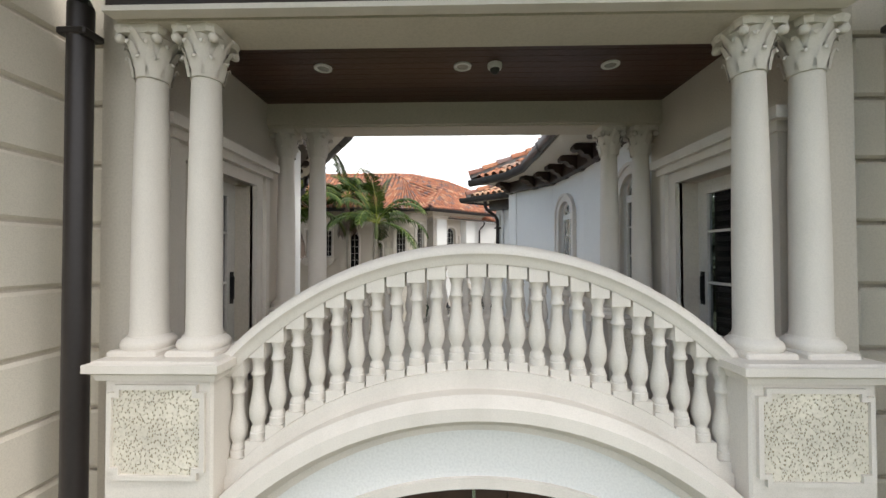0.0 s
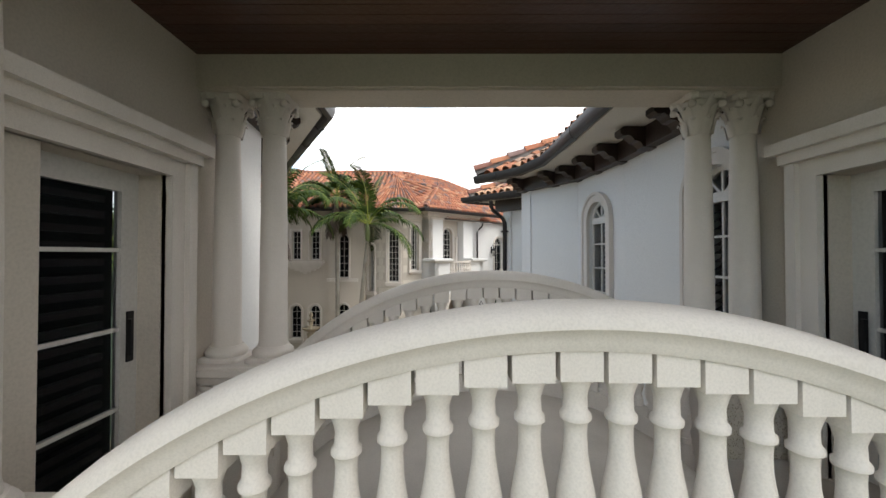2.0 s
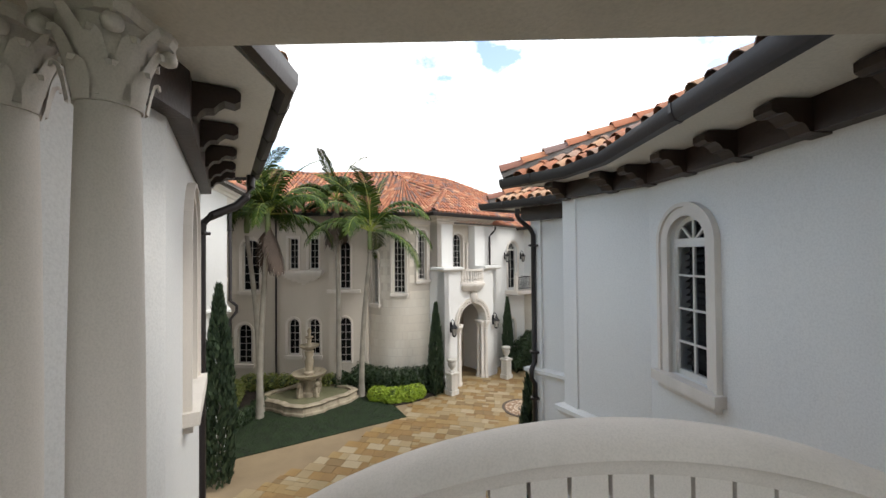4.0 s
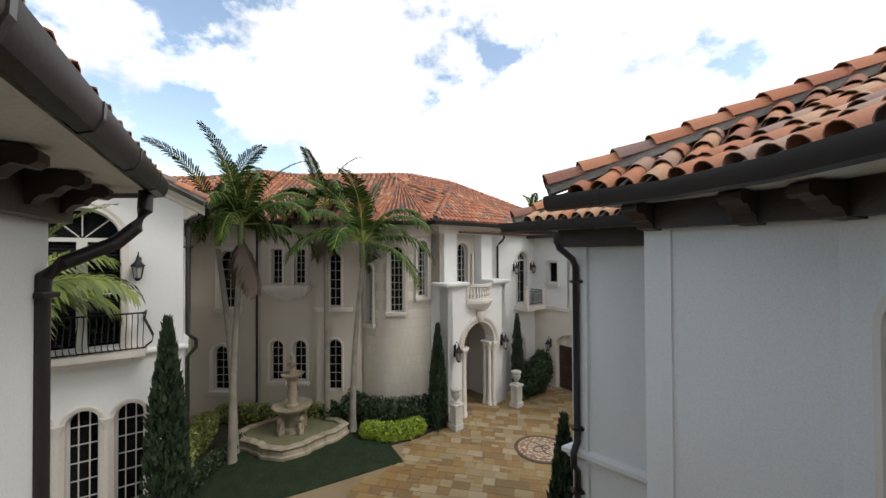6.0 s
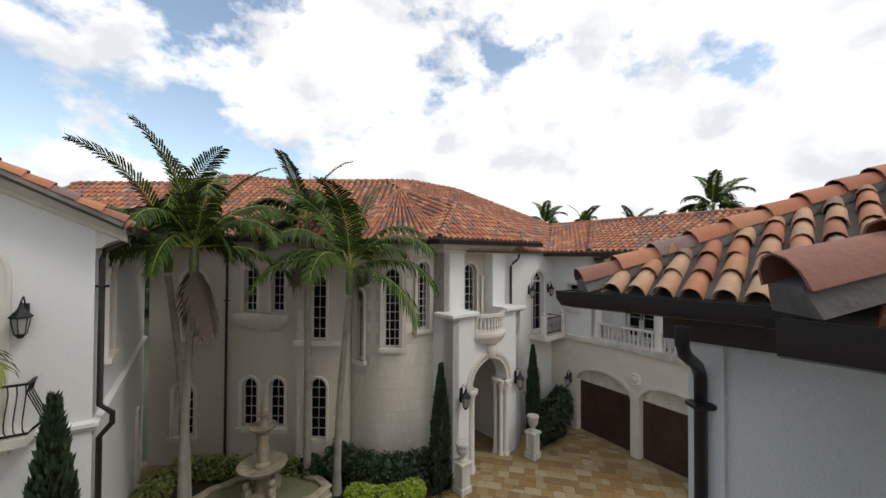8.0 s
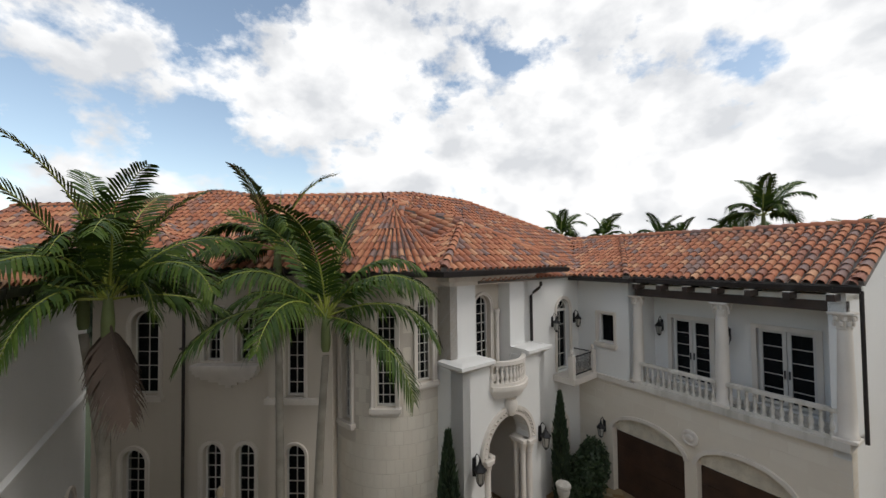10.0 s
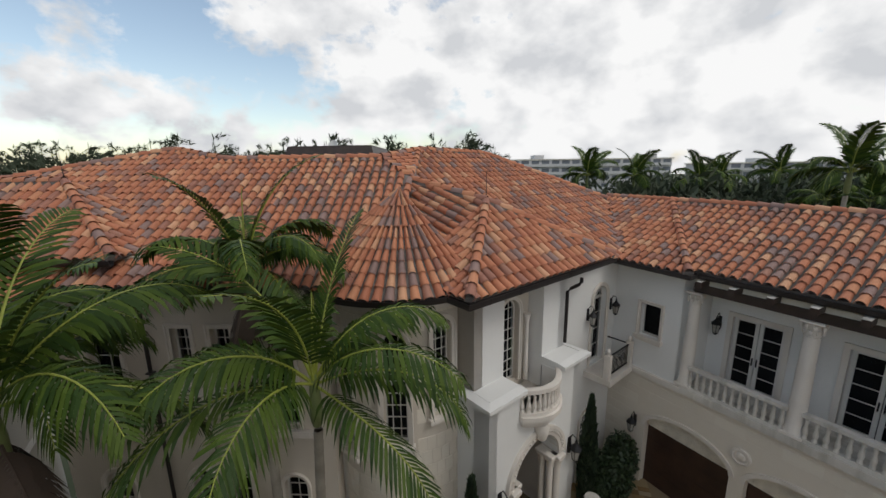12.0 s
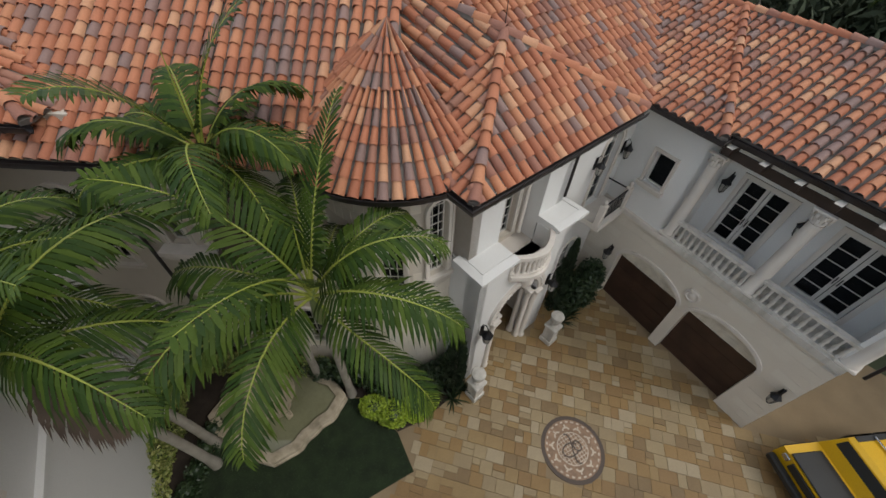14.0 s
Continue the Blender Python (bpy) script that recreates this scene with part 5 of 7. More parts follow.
# left gatehouse roof
LE = [(-1.8, 4.2), (-1.85, 5.85), (-3.8, 9.12), (-7.5, 9.12)]
LR = [(-5.5, 4.2, 10.3), (-5.6, 5.0, 10.3), (-7.5, 6.5, 9.9)]
left_near = lambda c: c.x > -4.6
roof_plane("roof_left_near", [(*LE[0], ER), (*LE[1], ER), LR[1], LR[0]], singles=left_near)
roof_plane("roof_left_splay", [(*LE[1], ER), (*LE[2], ER), LR[2], LR[1]], singles=left_near)
roof_plane("roof_left_end", [(*LE[2], ER), (*LE[3], ER), LR[2]])
gutter([(x, y, ER - 0.02) for x, y in LE])


# eave soffits, wall-plate beams and carved brackets of the gatehouse
def eave_dress(name, wall_pts, eave_pts, zs, zb):
    for i, (w0, w1, e0, e1) in enumerate(zip(wall_pts, wall_pts[1:], eave_pts, eave_pts[1:])):
        vs = [(*w0, zs), (*w1, zs), (*e1, zs), (*e0, zs)]
        structure("soffit_" + name, Mesh().add(vs + [(x, y, z + 0.05) for x, y, z in vs], [(0, 1, 2, 3), (7, 6, 5, 4), (0, 4, 5, 1), (1, 5, 6, 2), (2, 6, 7, 3), (3, 7, 4, 0)]), SOFFIT, "cream plastered eave soffit", "soffit")
    structure("beam_" + name, Mesh().sweep([(x, y, zb) for x, y in wall_pts], [(0.0, 0.0), (0.14, 0.0), (0.14, zs - zb - 0.002), (0.0, zs - zb - 0.002)]), WOOD, "dark stained wall-plate beam under the eave", "beam")


BR = [(0.0, 0.0), (0.42, 0.0), (0.46, -0.03), (0.46, -0.09), (0.42, -0.12), (0.35, -0.11), (0.31, -0.14), (0.28, -0.18), (0.22, -0.19), (0.19, -0.22), (0.17, -0.26), (0.0, -0.28)]


def bracket(p, nrm, z):
    t = thing("eave_bracket", "scroll-cut dark wooden eave bracket", "bracket", "gatehouse eave brackets")
    sd = Vector((-nrm.y, nrm.x, 0)) * 0.085
    n = len(BR)
    vs = [Vector((p[0], p[1], z + b)) + nrm * a + s for s in (sd, -sd) for a, b in BR]
    part("bracket", Mesh().add(vs, [tuple(range(n)), tuple(range(2 * n - 1, n - 1, -1))] + [(i, (i + 1) % n, n + (i + 1) % n, n + i) for i in range(n)]), WOOD, t)


eave_dress("right", RB[1:], [RE[4], RE[3], RE[1], RE[0]], 8.2, 7.93)
eave_dress("right_rear", [R6(6, 0, 0)[:2], R5(0, 0, 0)[:2], R5(3.3, 0, 0)[:2]], [back.xy, T2.xy, (T2 + RD * 3.6).xy], 8.1, 7.78)
eave_dress("left", LB, LE, 8.32, 7.98)
for ln, ss in ((R2, (0.12, 1.0)), (R3, (0.1, 0.8)), (R4, (0.0, 0.75, 1.5, 2.2)), (L1, (0.5,)), (L2, (0.2, 1.1, 2.0, 2.8, 3.45))):
    for s in ss:
        bracket(ln(s, 0.0, 0), ln.n, 8.19 if ln in (R2, R3, R4) else 8.31)
bracket(R5(2.4, 0, 0), R5.n, 8.07)


# ---- plants ----
def palm(x, y, lean, h, crown_r, seed, fronds=13, label="tall royal palm with a slim pale trunk and arching fronds", upright=3, dead=0, turn=0.0, leaf=LEAF):
    rnd = random.Random(seed)
    t = thing("palm_tree", label, "palm tree", "palms", pose(x, y, 0))
    top = Vector((lean[0], lean[1], h))
    path = [Vector((0, 0, -0.1)) + top * (i / 14) + Vector((lean[0], lean[1], 0)) * (-0.25 * math.sin(math.pi * i / 14)) for i in range(15)]
    M = Mesh()
    n, vs = 14, []
    for i in range(57):
        q = i / 56
        p = path[min(13, int(q * 14))].lerp(path[min(14, int(q * 14) + 1)], q * 14 - int(q * 14)) if q < 1 else path[14]
        r = 0.14 - 0.055 * q + 0.05 * max(0, 1 - q * 9) + (0.006 if i % 2 else 0)
        vs += [p + Vector((math.cos(2 * math.pi * k / n), math.sin(2 * math.pi * k / n), 0)) * r for k in range(n)]
    M.add(vs, [(i * n + k, i * n + (k + 1) % n, (i + 1) * n + (k + 1) % n, (i + 1) * n + k) for i in range(56) for k in range(n)])
    part("trunk", M, BARK, t, smooth=50)
    part("crownshaft", Mesh().lathe([(0.085, 0), (0.115, 0.12), (0.12, 0.4), (0.09, 0.8), (0.05, 1.05)], top, 12), SHAFT, t, "smooth green crownshaft", smooth=50)
    hub = top + Vector((0, 0, 0.95))
    part("spear", Mesh().tube([hub - Vector((0, 0, 0.1)), hub + Vector((0.03, 0.02, 0.8)), hub + Vector((0.08, 0.05, 1.7))], 0.035, 0.006, 6), RIB, t, "unopened spear leaf")
    for f in range(fronds + dead):
        isdead = f >= fronds
        up = f < upright
        an = turn + 2 * math.pi * (f * 0.618034) + rnd.uniform(-0.25, 0.25)
        lvl = (f - upright) / max(1, fronds - upright - 1)
        el = radians(-62) if isdead else radians(rnd.uniform(64, 82)) if up else radians(62 - 52 * lvl + rnd.uniform(-9, 9))
        L = crown_r * rnd.uniform(0.88, 1.08) * (0.62 if isdead else 1.0 if up else 0.88)
        bend = 2.0 if isdead else 5.5 if up else 8.2 + 1.8 * (1 - lvl)
        d = Vector((math.cos(an), math.sin(an), 0))
        pts, p, a = [], hub - Vector((0, 0, 0.45 if isdead else 0.1)), el
        seg = 13
        sway = rnd.uniform(-0.05, 0.05)
        for i in range(seg + 1):
            pts.append(p.copy())
            dd = (d + Vector((-d.y, d.x, 0)) * sway * i).normalized()
            p = p + (dd * math.cos(a) + Vector((0, 0, math.sin(a)))) * (L / seg)
            a -= radians(bend * rnd.uniform(0.85, 1.15)) * (0.35 + 1.15 * i / seg)
        fr = part("frond", Mesh().tube(pts, 0.03, 0.006, 5), DEADLEAF if isdead else RIB, t, "dead brown hanging frond" if isdead else "")
        LM = Mesh()
        side0 = Vector((-d.y, d.x, 0))
        nl = 38
        roll = rnd.uniform(-0.5, 0.5)
        lift = 0.2
        for k in range(6, nl + 1):
            q = k / nl
            fi = min(seg - 0.001, q * seg)
            i0 = int(fi)
            c = pts[i0].lerp(pts[i0 + 1], fi - i0)
            tan = (pts[i0 + 1] - pts[i0]).normalized()
            upv = side0.cross(tan).normalized()
            upv = upv if upv.z > 0 else -upv
            base = 0.74 * (math.sin(math.pi * min(1, q * 0.8 + 0.16)) ** 0.55)
            for sg in (-1, 1):
                ll = base * rnd.uniform(0.82, 1.1)
                out = (side0 * sg * math.cos(roll) + upv * (lift + sg * math.sin(roll)) if not isdead else side0 * sg - upv * 0.4).normalized()
                dirv = (out * 0.84 + tan * (0.42 + 0.5 * q)).normalized()
                sag = Vector((0, 0, -1)) * ll * (rnd.uniform(0.12, 0.3) if up else rnd.uniform(0.42, 0.75))
                w = tan * 0.042
                m0, m1, m2 = c + dirv * ll * 0.3 + sag * 0.07, c + dirv * ll * 0.68 + sag * 0.42, c + dirv * ll * 0.92 + sag
                LM.add([c - w * 0.5, c + w * 0.5, m0 + w, m0 - w, m1 + w * 0.85, m1 - w * 0.85, m2], [(0, 1, 2, 3), (3, 2, 4, 5), (5, 4, 6)])
        lo = new("foliage", LM.data("foliage", DEADLEAF if isdead else leaf))
        lo.parent = fr
        lo["kind"] = "stuff"
    return t


palm(-8.8, 19.25, (0.7, -0.65), 7.9, 3.7, 11, 16, dead=2, upright=4, turn=2.6, label="royal palm leaning over the lawn with dead hanging fronds")
palm(-9.05, 19.85, (-0.35, -0.5), 8.0, 3.5, 12, 15, upright=2, label="royal palm with a leaf-scarred trunk beside the lawn")
palm(-4.95, 21.75, (0.75, -1.35), 7.25, 3.7, 13, 15, upright=3, turn=1.2, label="royal palm beside the fountain basin")
palm(-6.2, 22.2, (-0.1, 0.0), 9.0, 3.1, 14, 13, upright=2, turn=0.5, label="slender royal palm close to the wall", dead=2)
palm(-10.2, 13.0, (0.25, -0.35), 5.6, 3.4, 15, 13, upright=1, leaf=LEAF_Y, label="younger palm with low yellow-green fronds by the balcony")


def leaf_quads(M, rnd, c, size, up=0.3, wide=0.26):
    a, b = rnd.uniform(0, 2 * math.pi), rnd.uniform(-0.9, 0.9)
    u = Vector((math.cos(a) * math.cos(b), math.sin(a) * math.cos(b), math.sin(b) + up)).normalized()
    v = u.cross(Vector((rnd.uniform(-1, 1), rnd.uniform(-1, 1), rnd.uniform(-1, 1)))).normalized()
    s = size * rnd.uniform(0.6, 1.3)
    M.add([c - u * s * 0.5, c + v * s * wide, c + u * s * 0.5, c - v * s * wide], [(0, 1, 2, 3)])


def shrub(name, label, blobs, mat, count, size, seed, category="hedge"):
    """Leaves scattered on and in a run of rounded clumps (x, y, z, rx, ry, rz)."""
    rnd = random.Random(seed)
    M = Mesh()
    vol = [bx[3] * bx[4] + bx[3] * bx[5] for bx in blobs]
    for i in range(count):
        bx = rnd.choices(blobs, vol)[0]
        while True:
            d = Vector((rnd.gauss(0, 1), rnd.gauss(0, 1), rnd.gauss(0, 1)))
            if d.length > 0.1:
                break
        d.normalize()
        r = rnd.uniform(0.72, 1.05) * (1 + 0.12 * noise.noise(d * 3 + Vector((seed, 0, 0))))
        z = bx[2] + d.z * bx[5] * r
        if z < 0.03:
            continue
        leaf_quads(M, rnd, Vector((bx[0] + d.x * bx[3] * r, bx[1] + d.y * bx[4] * r, z)), size)
    ob = new(name, M.data(name, mat))
    tagged(ob, label, category, kind="stuff")
    # Solid dark cores stand in for the shade deep inside the clumps.
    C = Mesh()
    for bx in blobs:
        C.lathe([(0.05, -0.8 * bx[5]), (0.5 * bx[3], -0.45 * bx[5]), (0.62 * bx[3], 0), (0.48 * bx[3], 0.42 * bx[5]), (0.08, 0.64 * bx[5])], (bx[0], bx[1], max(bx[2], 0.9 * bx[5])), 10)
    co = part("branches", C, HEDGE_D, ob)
    return ob


shrub("variegated_hedge", "yellow-green variegated hedge along the wall", [(-9.55 - 0.16 * i + 0.1 * math.sin(i * 2), 15.6 + 0.62 * i, 0.45, 0.5, 0.5, 0.55) for i in range(10)], HEDGE_Y, 14000, 0.12, 1)
shrub("wall_hedge", "low mixed hedge below the wing windows", [(-11 + 0.6 * i, 22.5, 0.4, 0.5, 0.4, 0.5) for i in range(9)], HEDGE_Y, 7000, 0.12, 2)
shrub("dark_hedge", "dark clipped hedge round the tower foot", [(TC[0] + 2.75 * math.cos(radians(a)), TC[1] + 2.8 * math.sin(radians(a)), 0.6, 0.5, 0.5, 0.75) for a in range(210, 312, 10)], HEDGE_D, 13000, 0.12, 3)
shrub("lime_bush", "bright lime-green rounded groundcover", [(-4.0, 21.25, 0.25, 0.55, 0.4, 0.4), (-3.3, 21.05, 0.25, 0.6, 0.45, 0.42), (-2.6, 21.25, 0.25, 0.55, 0.45, 0.42), (-2.15, 21.6, 0.25, 0.4, 0.4, 0.4)], HEDGE_L, 15000, 0.11, 4, "shrub")
shrub("garage_bush", "dense dark green bush beside the garage", [(4.0, 26.4, 0.9, 0.75, 0.7, 1.0), (4.5, 26.9, 1.2, 0.6, 0.6, 1.0), (3.5, 26.0, 0.5, 0.5, 0.5, 0.6)], HEDGE_D, 6000, 0.14, 5, "bush")
shrub("edge_planting", "dark groundcover at the lawn's edge", [(-9.2, 16.0 + 0.6 * i, 0.25, 0.35, 0.4, 0.35) for i in range(8)], HEDGE_D, 3000, 0.12, 6, "groundcover")
shrub("fountain_shrubs", "dark strappy shrubs behind the fountain", [(-6.1, 22.4, 0.4, 0.5, 0.4, 0.6), (-5.4, 22.3, 0.4, 0.4, 0.35, 0.6)], HEDGE_D, 2500, 0.2, 7, "shrub")


def spiky(x, y, s, seed, label="spiky green agave-like clump"):
    rnd = random.Random(seed)
    t = thing("agave", label, "shrub", "spiky clumps")
    for i in range(34):
        a, e = rnd.uniform(0, 2 * math.pi), radians(rnd.uniform(20, 80))
        d = Vector((math.cos(a) * math.cos(e), math.sin(a) * math.cos(e), math.sin(e)))
        w = Vector((-math.sin(a), math.cos(a), 0)) * 0.03 * s
        b, L = Vector((x, y, 0.03)), s * rnd.uniform(0.6, 1.0)
        m, tip = b + d * L * 0.6, b + d * L - Vector((0, 0, 0.12 * L))
        part("blade", Mesh().add([b - w, b + w, m + w, m - w, tip, m + Vector((0, 0, -0.01))], [(0, 1, 2, 3), (3, 2, 4), (0, 3, 5), (1, 5, 2)]), HEDGE_D, t)


spiky(-1.25, 21.75, 0.9, 1)
spiky(-0.95, 22.1, 0.8, 2)
spiky(3.35, 25.3, 0.9, 3)
spiky(3.7, 25.65, 0.8, 4)


def cypress(x, y, h, r, seed):
    rnd = random.Random(seed)
    t = thing("cypress", "narrow dark green columnar cypress", "cypress", "cypresses", pose(x, y, 0))
    part("trunk", Mesh().tube([(0, 0, -0.05), (0.02, 0, h * 0.5), (0, 0, h * 0.92)], 0.07, 0.015), BARK, t)
    M = Mesh()
    for i in range(int(2600 * h / 3)):
        q = rnd.random() ** 0.85
        rr = r * (0.35 + 0.65 * math.sin(math.pi * min(1, 0.16 + q * 0.72)) ** 0.8) * (1 - q ** 3 * 0.9) * rnd.uniform(0.55, 1.12)
        a = rnd.uniform(0, 2 * math.pi)
        rr *= 1 + 0.16 * noise.noise(Vector((math.cos(a) * 2, math.sin(a) * 2, q * 7 + seed)))
        c = Vector((rr * math.cos(a), rr * math.sin(a), 0.08 + q * h))
        u = Vector((math.cos(a) * 0.35 + rnd.uniform(-0.25, 0.25), math.sin(a) * 0.35 + rnd.uniform(-0.25, 0.25), 1)).normalized()
        v = u.cross(Vector((rnd.uniform(-1, 1), rnd.uniform(-1, 1), 0.1))).normalized()
        s = rnd.uniform(0.12, 0.26)
        M.add([c - u * s * 0.3, c + v * s * 0.22, c + u * s * 0.8, c - v * s * 0.22], [(0, 1, 2, 3)])
    cr = new("crown", M.data("crown", CYP))
    cr.parent = t


cypress(-7.62, 14.45, 6.0, 0.46, 21)
cypress(-1.25, 22.15, 4.4, 0.34, 22)
cypress(1.75, 13.55, 4.0, 0.34, 23)
cypress(2.95, 26.0, 4.2, 0.3, 24)

# grass
rnd = random.Random(77)
GM = Mesh()
for i in range(9000):
    x, y = rnd.uniform(-9.3, -2.4), rnd.uniform(15.2, 21.6)
    if inside(LAWN_POLY, x, y):
        a, h = rnd.uniform(0, 6.28), rnd.uniform(0.03, 0.06)
        GM.add([(x - 0.012 * math.cos(a), y - 0.012 * math.sin(a), 0.012), (x + 0.012 * math.cos(a), y + 0.012 * math.sin(a), 0.012), (x + 0.02 * math.sin(a), y + 0.02 * math.cos(a), 0.012 + h)], [(0, 1, 2)])
tagged(new("grass", GM.data("grass", GRASS)), "short dark green lawn grass", "grass", kind="stuff")


# ---- fountain ----
def fountain(cx, cy):
    t = thing("fountain", "tiered cast-stone fountain in a low lobed basin with greenish water", "fountain", at=pose(cx, cy, 0, 0, 0, 12))
    out = []
    for a in range(0, 360, 6):
        q = radians(a)
        r = 1.55 + 0.16 * math.cos(4 * q) - 0.08 * abs(math.sin(8 * q))
        out.append((r * 1.26 * math.cos(q), r * 1.0 * math.sin(q)))
    path = [(x, y, 0.0) for x, y in out]
    part("basin_wall", Mesh().sweep(path, [(-0.13, 0.0), (-0.13, 0.34), (-0.17, 0.38), (-0.17, 0.45), (0.1, 0.45), (0.13, 0.42), (0.1, 0.36), (0.06, 0.34), (0.08, 0.16), (0.13, 0.12), (0.13, 0.0)], closed=True), FOUNT, t, smooth=40)
    part("water", Mesh().add([(x * 0.95, y * 0.95, 0.33) for x, y in out], [tuple(range(len(out)))]), WATER, t, "still greenish water")
    part("pedestal", Mesh().lathe([(0.42, 0.3), (0.42, 0.5), (0.3, 0.55), (0.26, 0.9), (0.32, 1.05), (0.36, 1.1)], (0, 0, 0), 12), FOUNT, t, smooth=40)
    for k in range(4):
        a = radians(45 + 90 * k)
        c = (0.5 * math.cos(a), 0.5 * math.sin(a))
        M = Mesh().box((c[0], c[1], 0.42), (0.3, 0.2, 0.24), a, 0.03)
        M.lathe([(0.1, 0.5), (0.13, 0.62), (0.12, 0.78), (0.08, 0.86)], (c[0], c[1], 0), 10)
        M.lathe([(0.03, -0.12), (0.1, -0.07), (0.12, 0.02), (0.09, 0.1), (0.02, 0.13)], (c[0] * 1.16, c[1] * 1.16, 0.93), 10)
        for s in (-0.07, 0.07):
            M.tube([(c[0] * 1.25 - s * math.sin(a), c[1] * 1.25 + s * math.cos(a), 0.52), (c[0] * 1.15 - s * math.sin(a), c[1] * 1.15 + s * math.cos(a), 0.8)], 0.045, 0.05, 8)
        part("carved_support", M, FOUNT, t, "carved seated beast support", smooth=50)
    part("large_bowl", Mesh().lathe([(0.2, 1.1), (0.4, 1.14), (0.68, 1.26), (0.78, 1.36), (0.8, 1.42), (0.74, 1.42), (0.6, 1.34), (0.2, 1.3)], (0, 0, 0), 32), FOUNT, t, smooth=40)
    part("carved_stem", Mesh().lathe([(0.24, 1.3), (0.26, 1.42), (0.17, 1.5), (0.19, 1.75), (0.22, 1.95), (0.16, 2.1), (0.2, 2.3), (0.23, 2.42), (0.14, 2.5)], (0, 0, 0), 14), FOUNT, t, "carved figural stem", smooth=50)
    part("middle_bowl", Mesh().lathe([(0.14, 2.5), (0.3, 2.55), (0.44, 2.65), (0.46, 2.72), (0.4, 2.72), (0.15, 2.64)], (0, 0, 0), 28), FOUNT, t, smooth=40)
    part("upper_stem", Mesh().lathe([(0.13, 2.66), (0.1, 2.75), (0.08, 2.85), (0.11, 2.92), (0.09, 3.0)], (0, 0, 0), 14), FOUNT, t, smooth=50)
    part("top_bowl", Mesh().lathe([(0.09, 3.0), (0.19, 3.06), (0.21, 3.11), (0.17, 3.11), (0.06, 3.07)], (0, 0, 0), 20), FOUNT, t, smooth=40)
    part("finial", Mesh().lathe([(0.06, 3.08), (0.08, 3.16), (0.06, 3.25), (0.09, 3.32), (0.1, 3.4), (0.05, 3.5), (0.01, 3.54)], (0, 0, 0), 12), FOUNT, t, "small carved finial", smooth=50)


fountain(-7.3, 21.05)


# ---- lanterns, downspouts ----
def lantern(P, s, o, z, size=1.0):
    p = Vector(P(s, o + 0.2 * size, z))
    w = Vector(P(s, o, z))
    t = thing("wall_lantern", "black iron wall lantern with seeded glass", "lantern", "wall lanterns")
    k = size
    part("cage", Mesh().lathe([(0.03 * k, -0.26 * k), (0.075 * k, -0.2 * k), (0.08 * k, -0.19 * k), (0.078 * k, -0.18 * k)], p, 6), IRON, t)
    part("glass", Mesh().lathe([(0.072 * k, -0.18 * k), (0.115 * k, 0.08 * k)], p, 6), LAMPGLASS, t)
    for i in range(6):
        a = 2 * math.pi * i / 6
        c, q = math.cos(a), math.sin(a)
        part("rib", Mesh().tube([p + Vector((c * 0.075, q * 0.075, -0.19)) * k, p + Vector((c * 0.12, q * 0.12, 0.09)) * k], 0.008 * k, n=5), IRON, t)
    part("roof", Mesh().lathe([(0.145 * k, 0.08 * k), (0.15 * k, 0.1 * k), (0.08 * k, 0.18 * k), (0.05 * k, 0.22 * k), (0.03 * k, 0.28 * k), (0.01 * k, 0.36 * k)], p, 6), IRON, t)
    part("arm", Mesh().tube([w + Vector((0, 0, 0.25 * k)), w.lerp(p, 0.5) + Vector((0, 0, 0.42 * k)), p + Vector((0, 0, 0.36 * k))], 0.012 * k, n=6), IRON, t)
    part("backplate", Mesh().lathe([(0.05 * k, -0.1 * k), (0.06 * k, 0.0), (0.05 * k, 0.3 * k)], w + (p - w) * 0.04, 8), IRON, t)


lantern(ENT, 0.42, 0.0, 3.05, 1.35)
lantern(ENT, 3.75, 0.0, 3.05, 1.35)
lantern(DWL, 1.75, 0.0, 6.75, 1.1)
lantern(DWL, 3.4, 0.0, 6.75, 1.1)
lantern(WING, GOFF - 0.35, 0.0, 2.35, 1.2)
lantern(WING, GOFF + 6.6, 0.0, 2.35, 1.2)
lantern(LOGW, 0.3, 0.0, 6.7, 1.1)
lantern(LOGW, 2.6, 0.0, 6.7, 1.1)
lantern(GW, 3.44, 0.0, 7.3, 1.1)


def spout(path, clamps=(), r=0.055):
    t = thing("downspout", "dark bronze round downspout", "downspout", "downspouts")
    part("pipe", Mesh().tube(path, r, n=10), GUTTER, t, smooth=50)
    for c in clamps:
        part("clamp", Mesh().box(c, (0.2, 0.16, 0.05), 0, 0.01), GUTTER, t)


def swan(P, s, eo, ez, z1, wo=0.09, kink=None):
    pts = [P(s, eo, ez), P(s, eo, ez - 0.14), P(s, eo - 0.08, ez - 0.24), P(s, wo + 0.12, ez - 0.42), P(s, wo, ez - 0.55)]
    if kink:
        pts += [P(s, wo, kink + 0.22), P(s, wo + 0.13, kink + 0.08), P(s, wo + 0.13, kink - 0.12), P(s, wo, kink - 0.26)]
    pts.append(P(s, wo, z1))
    return pts


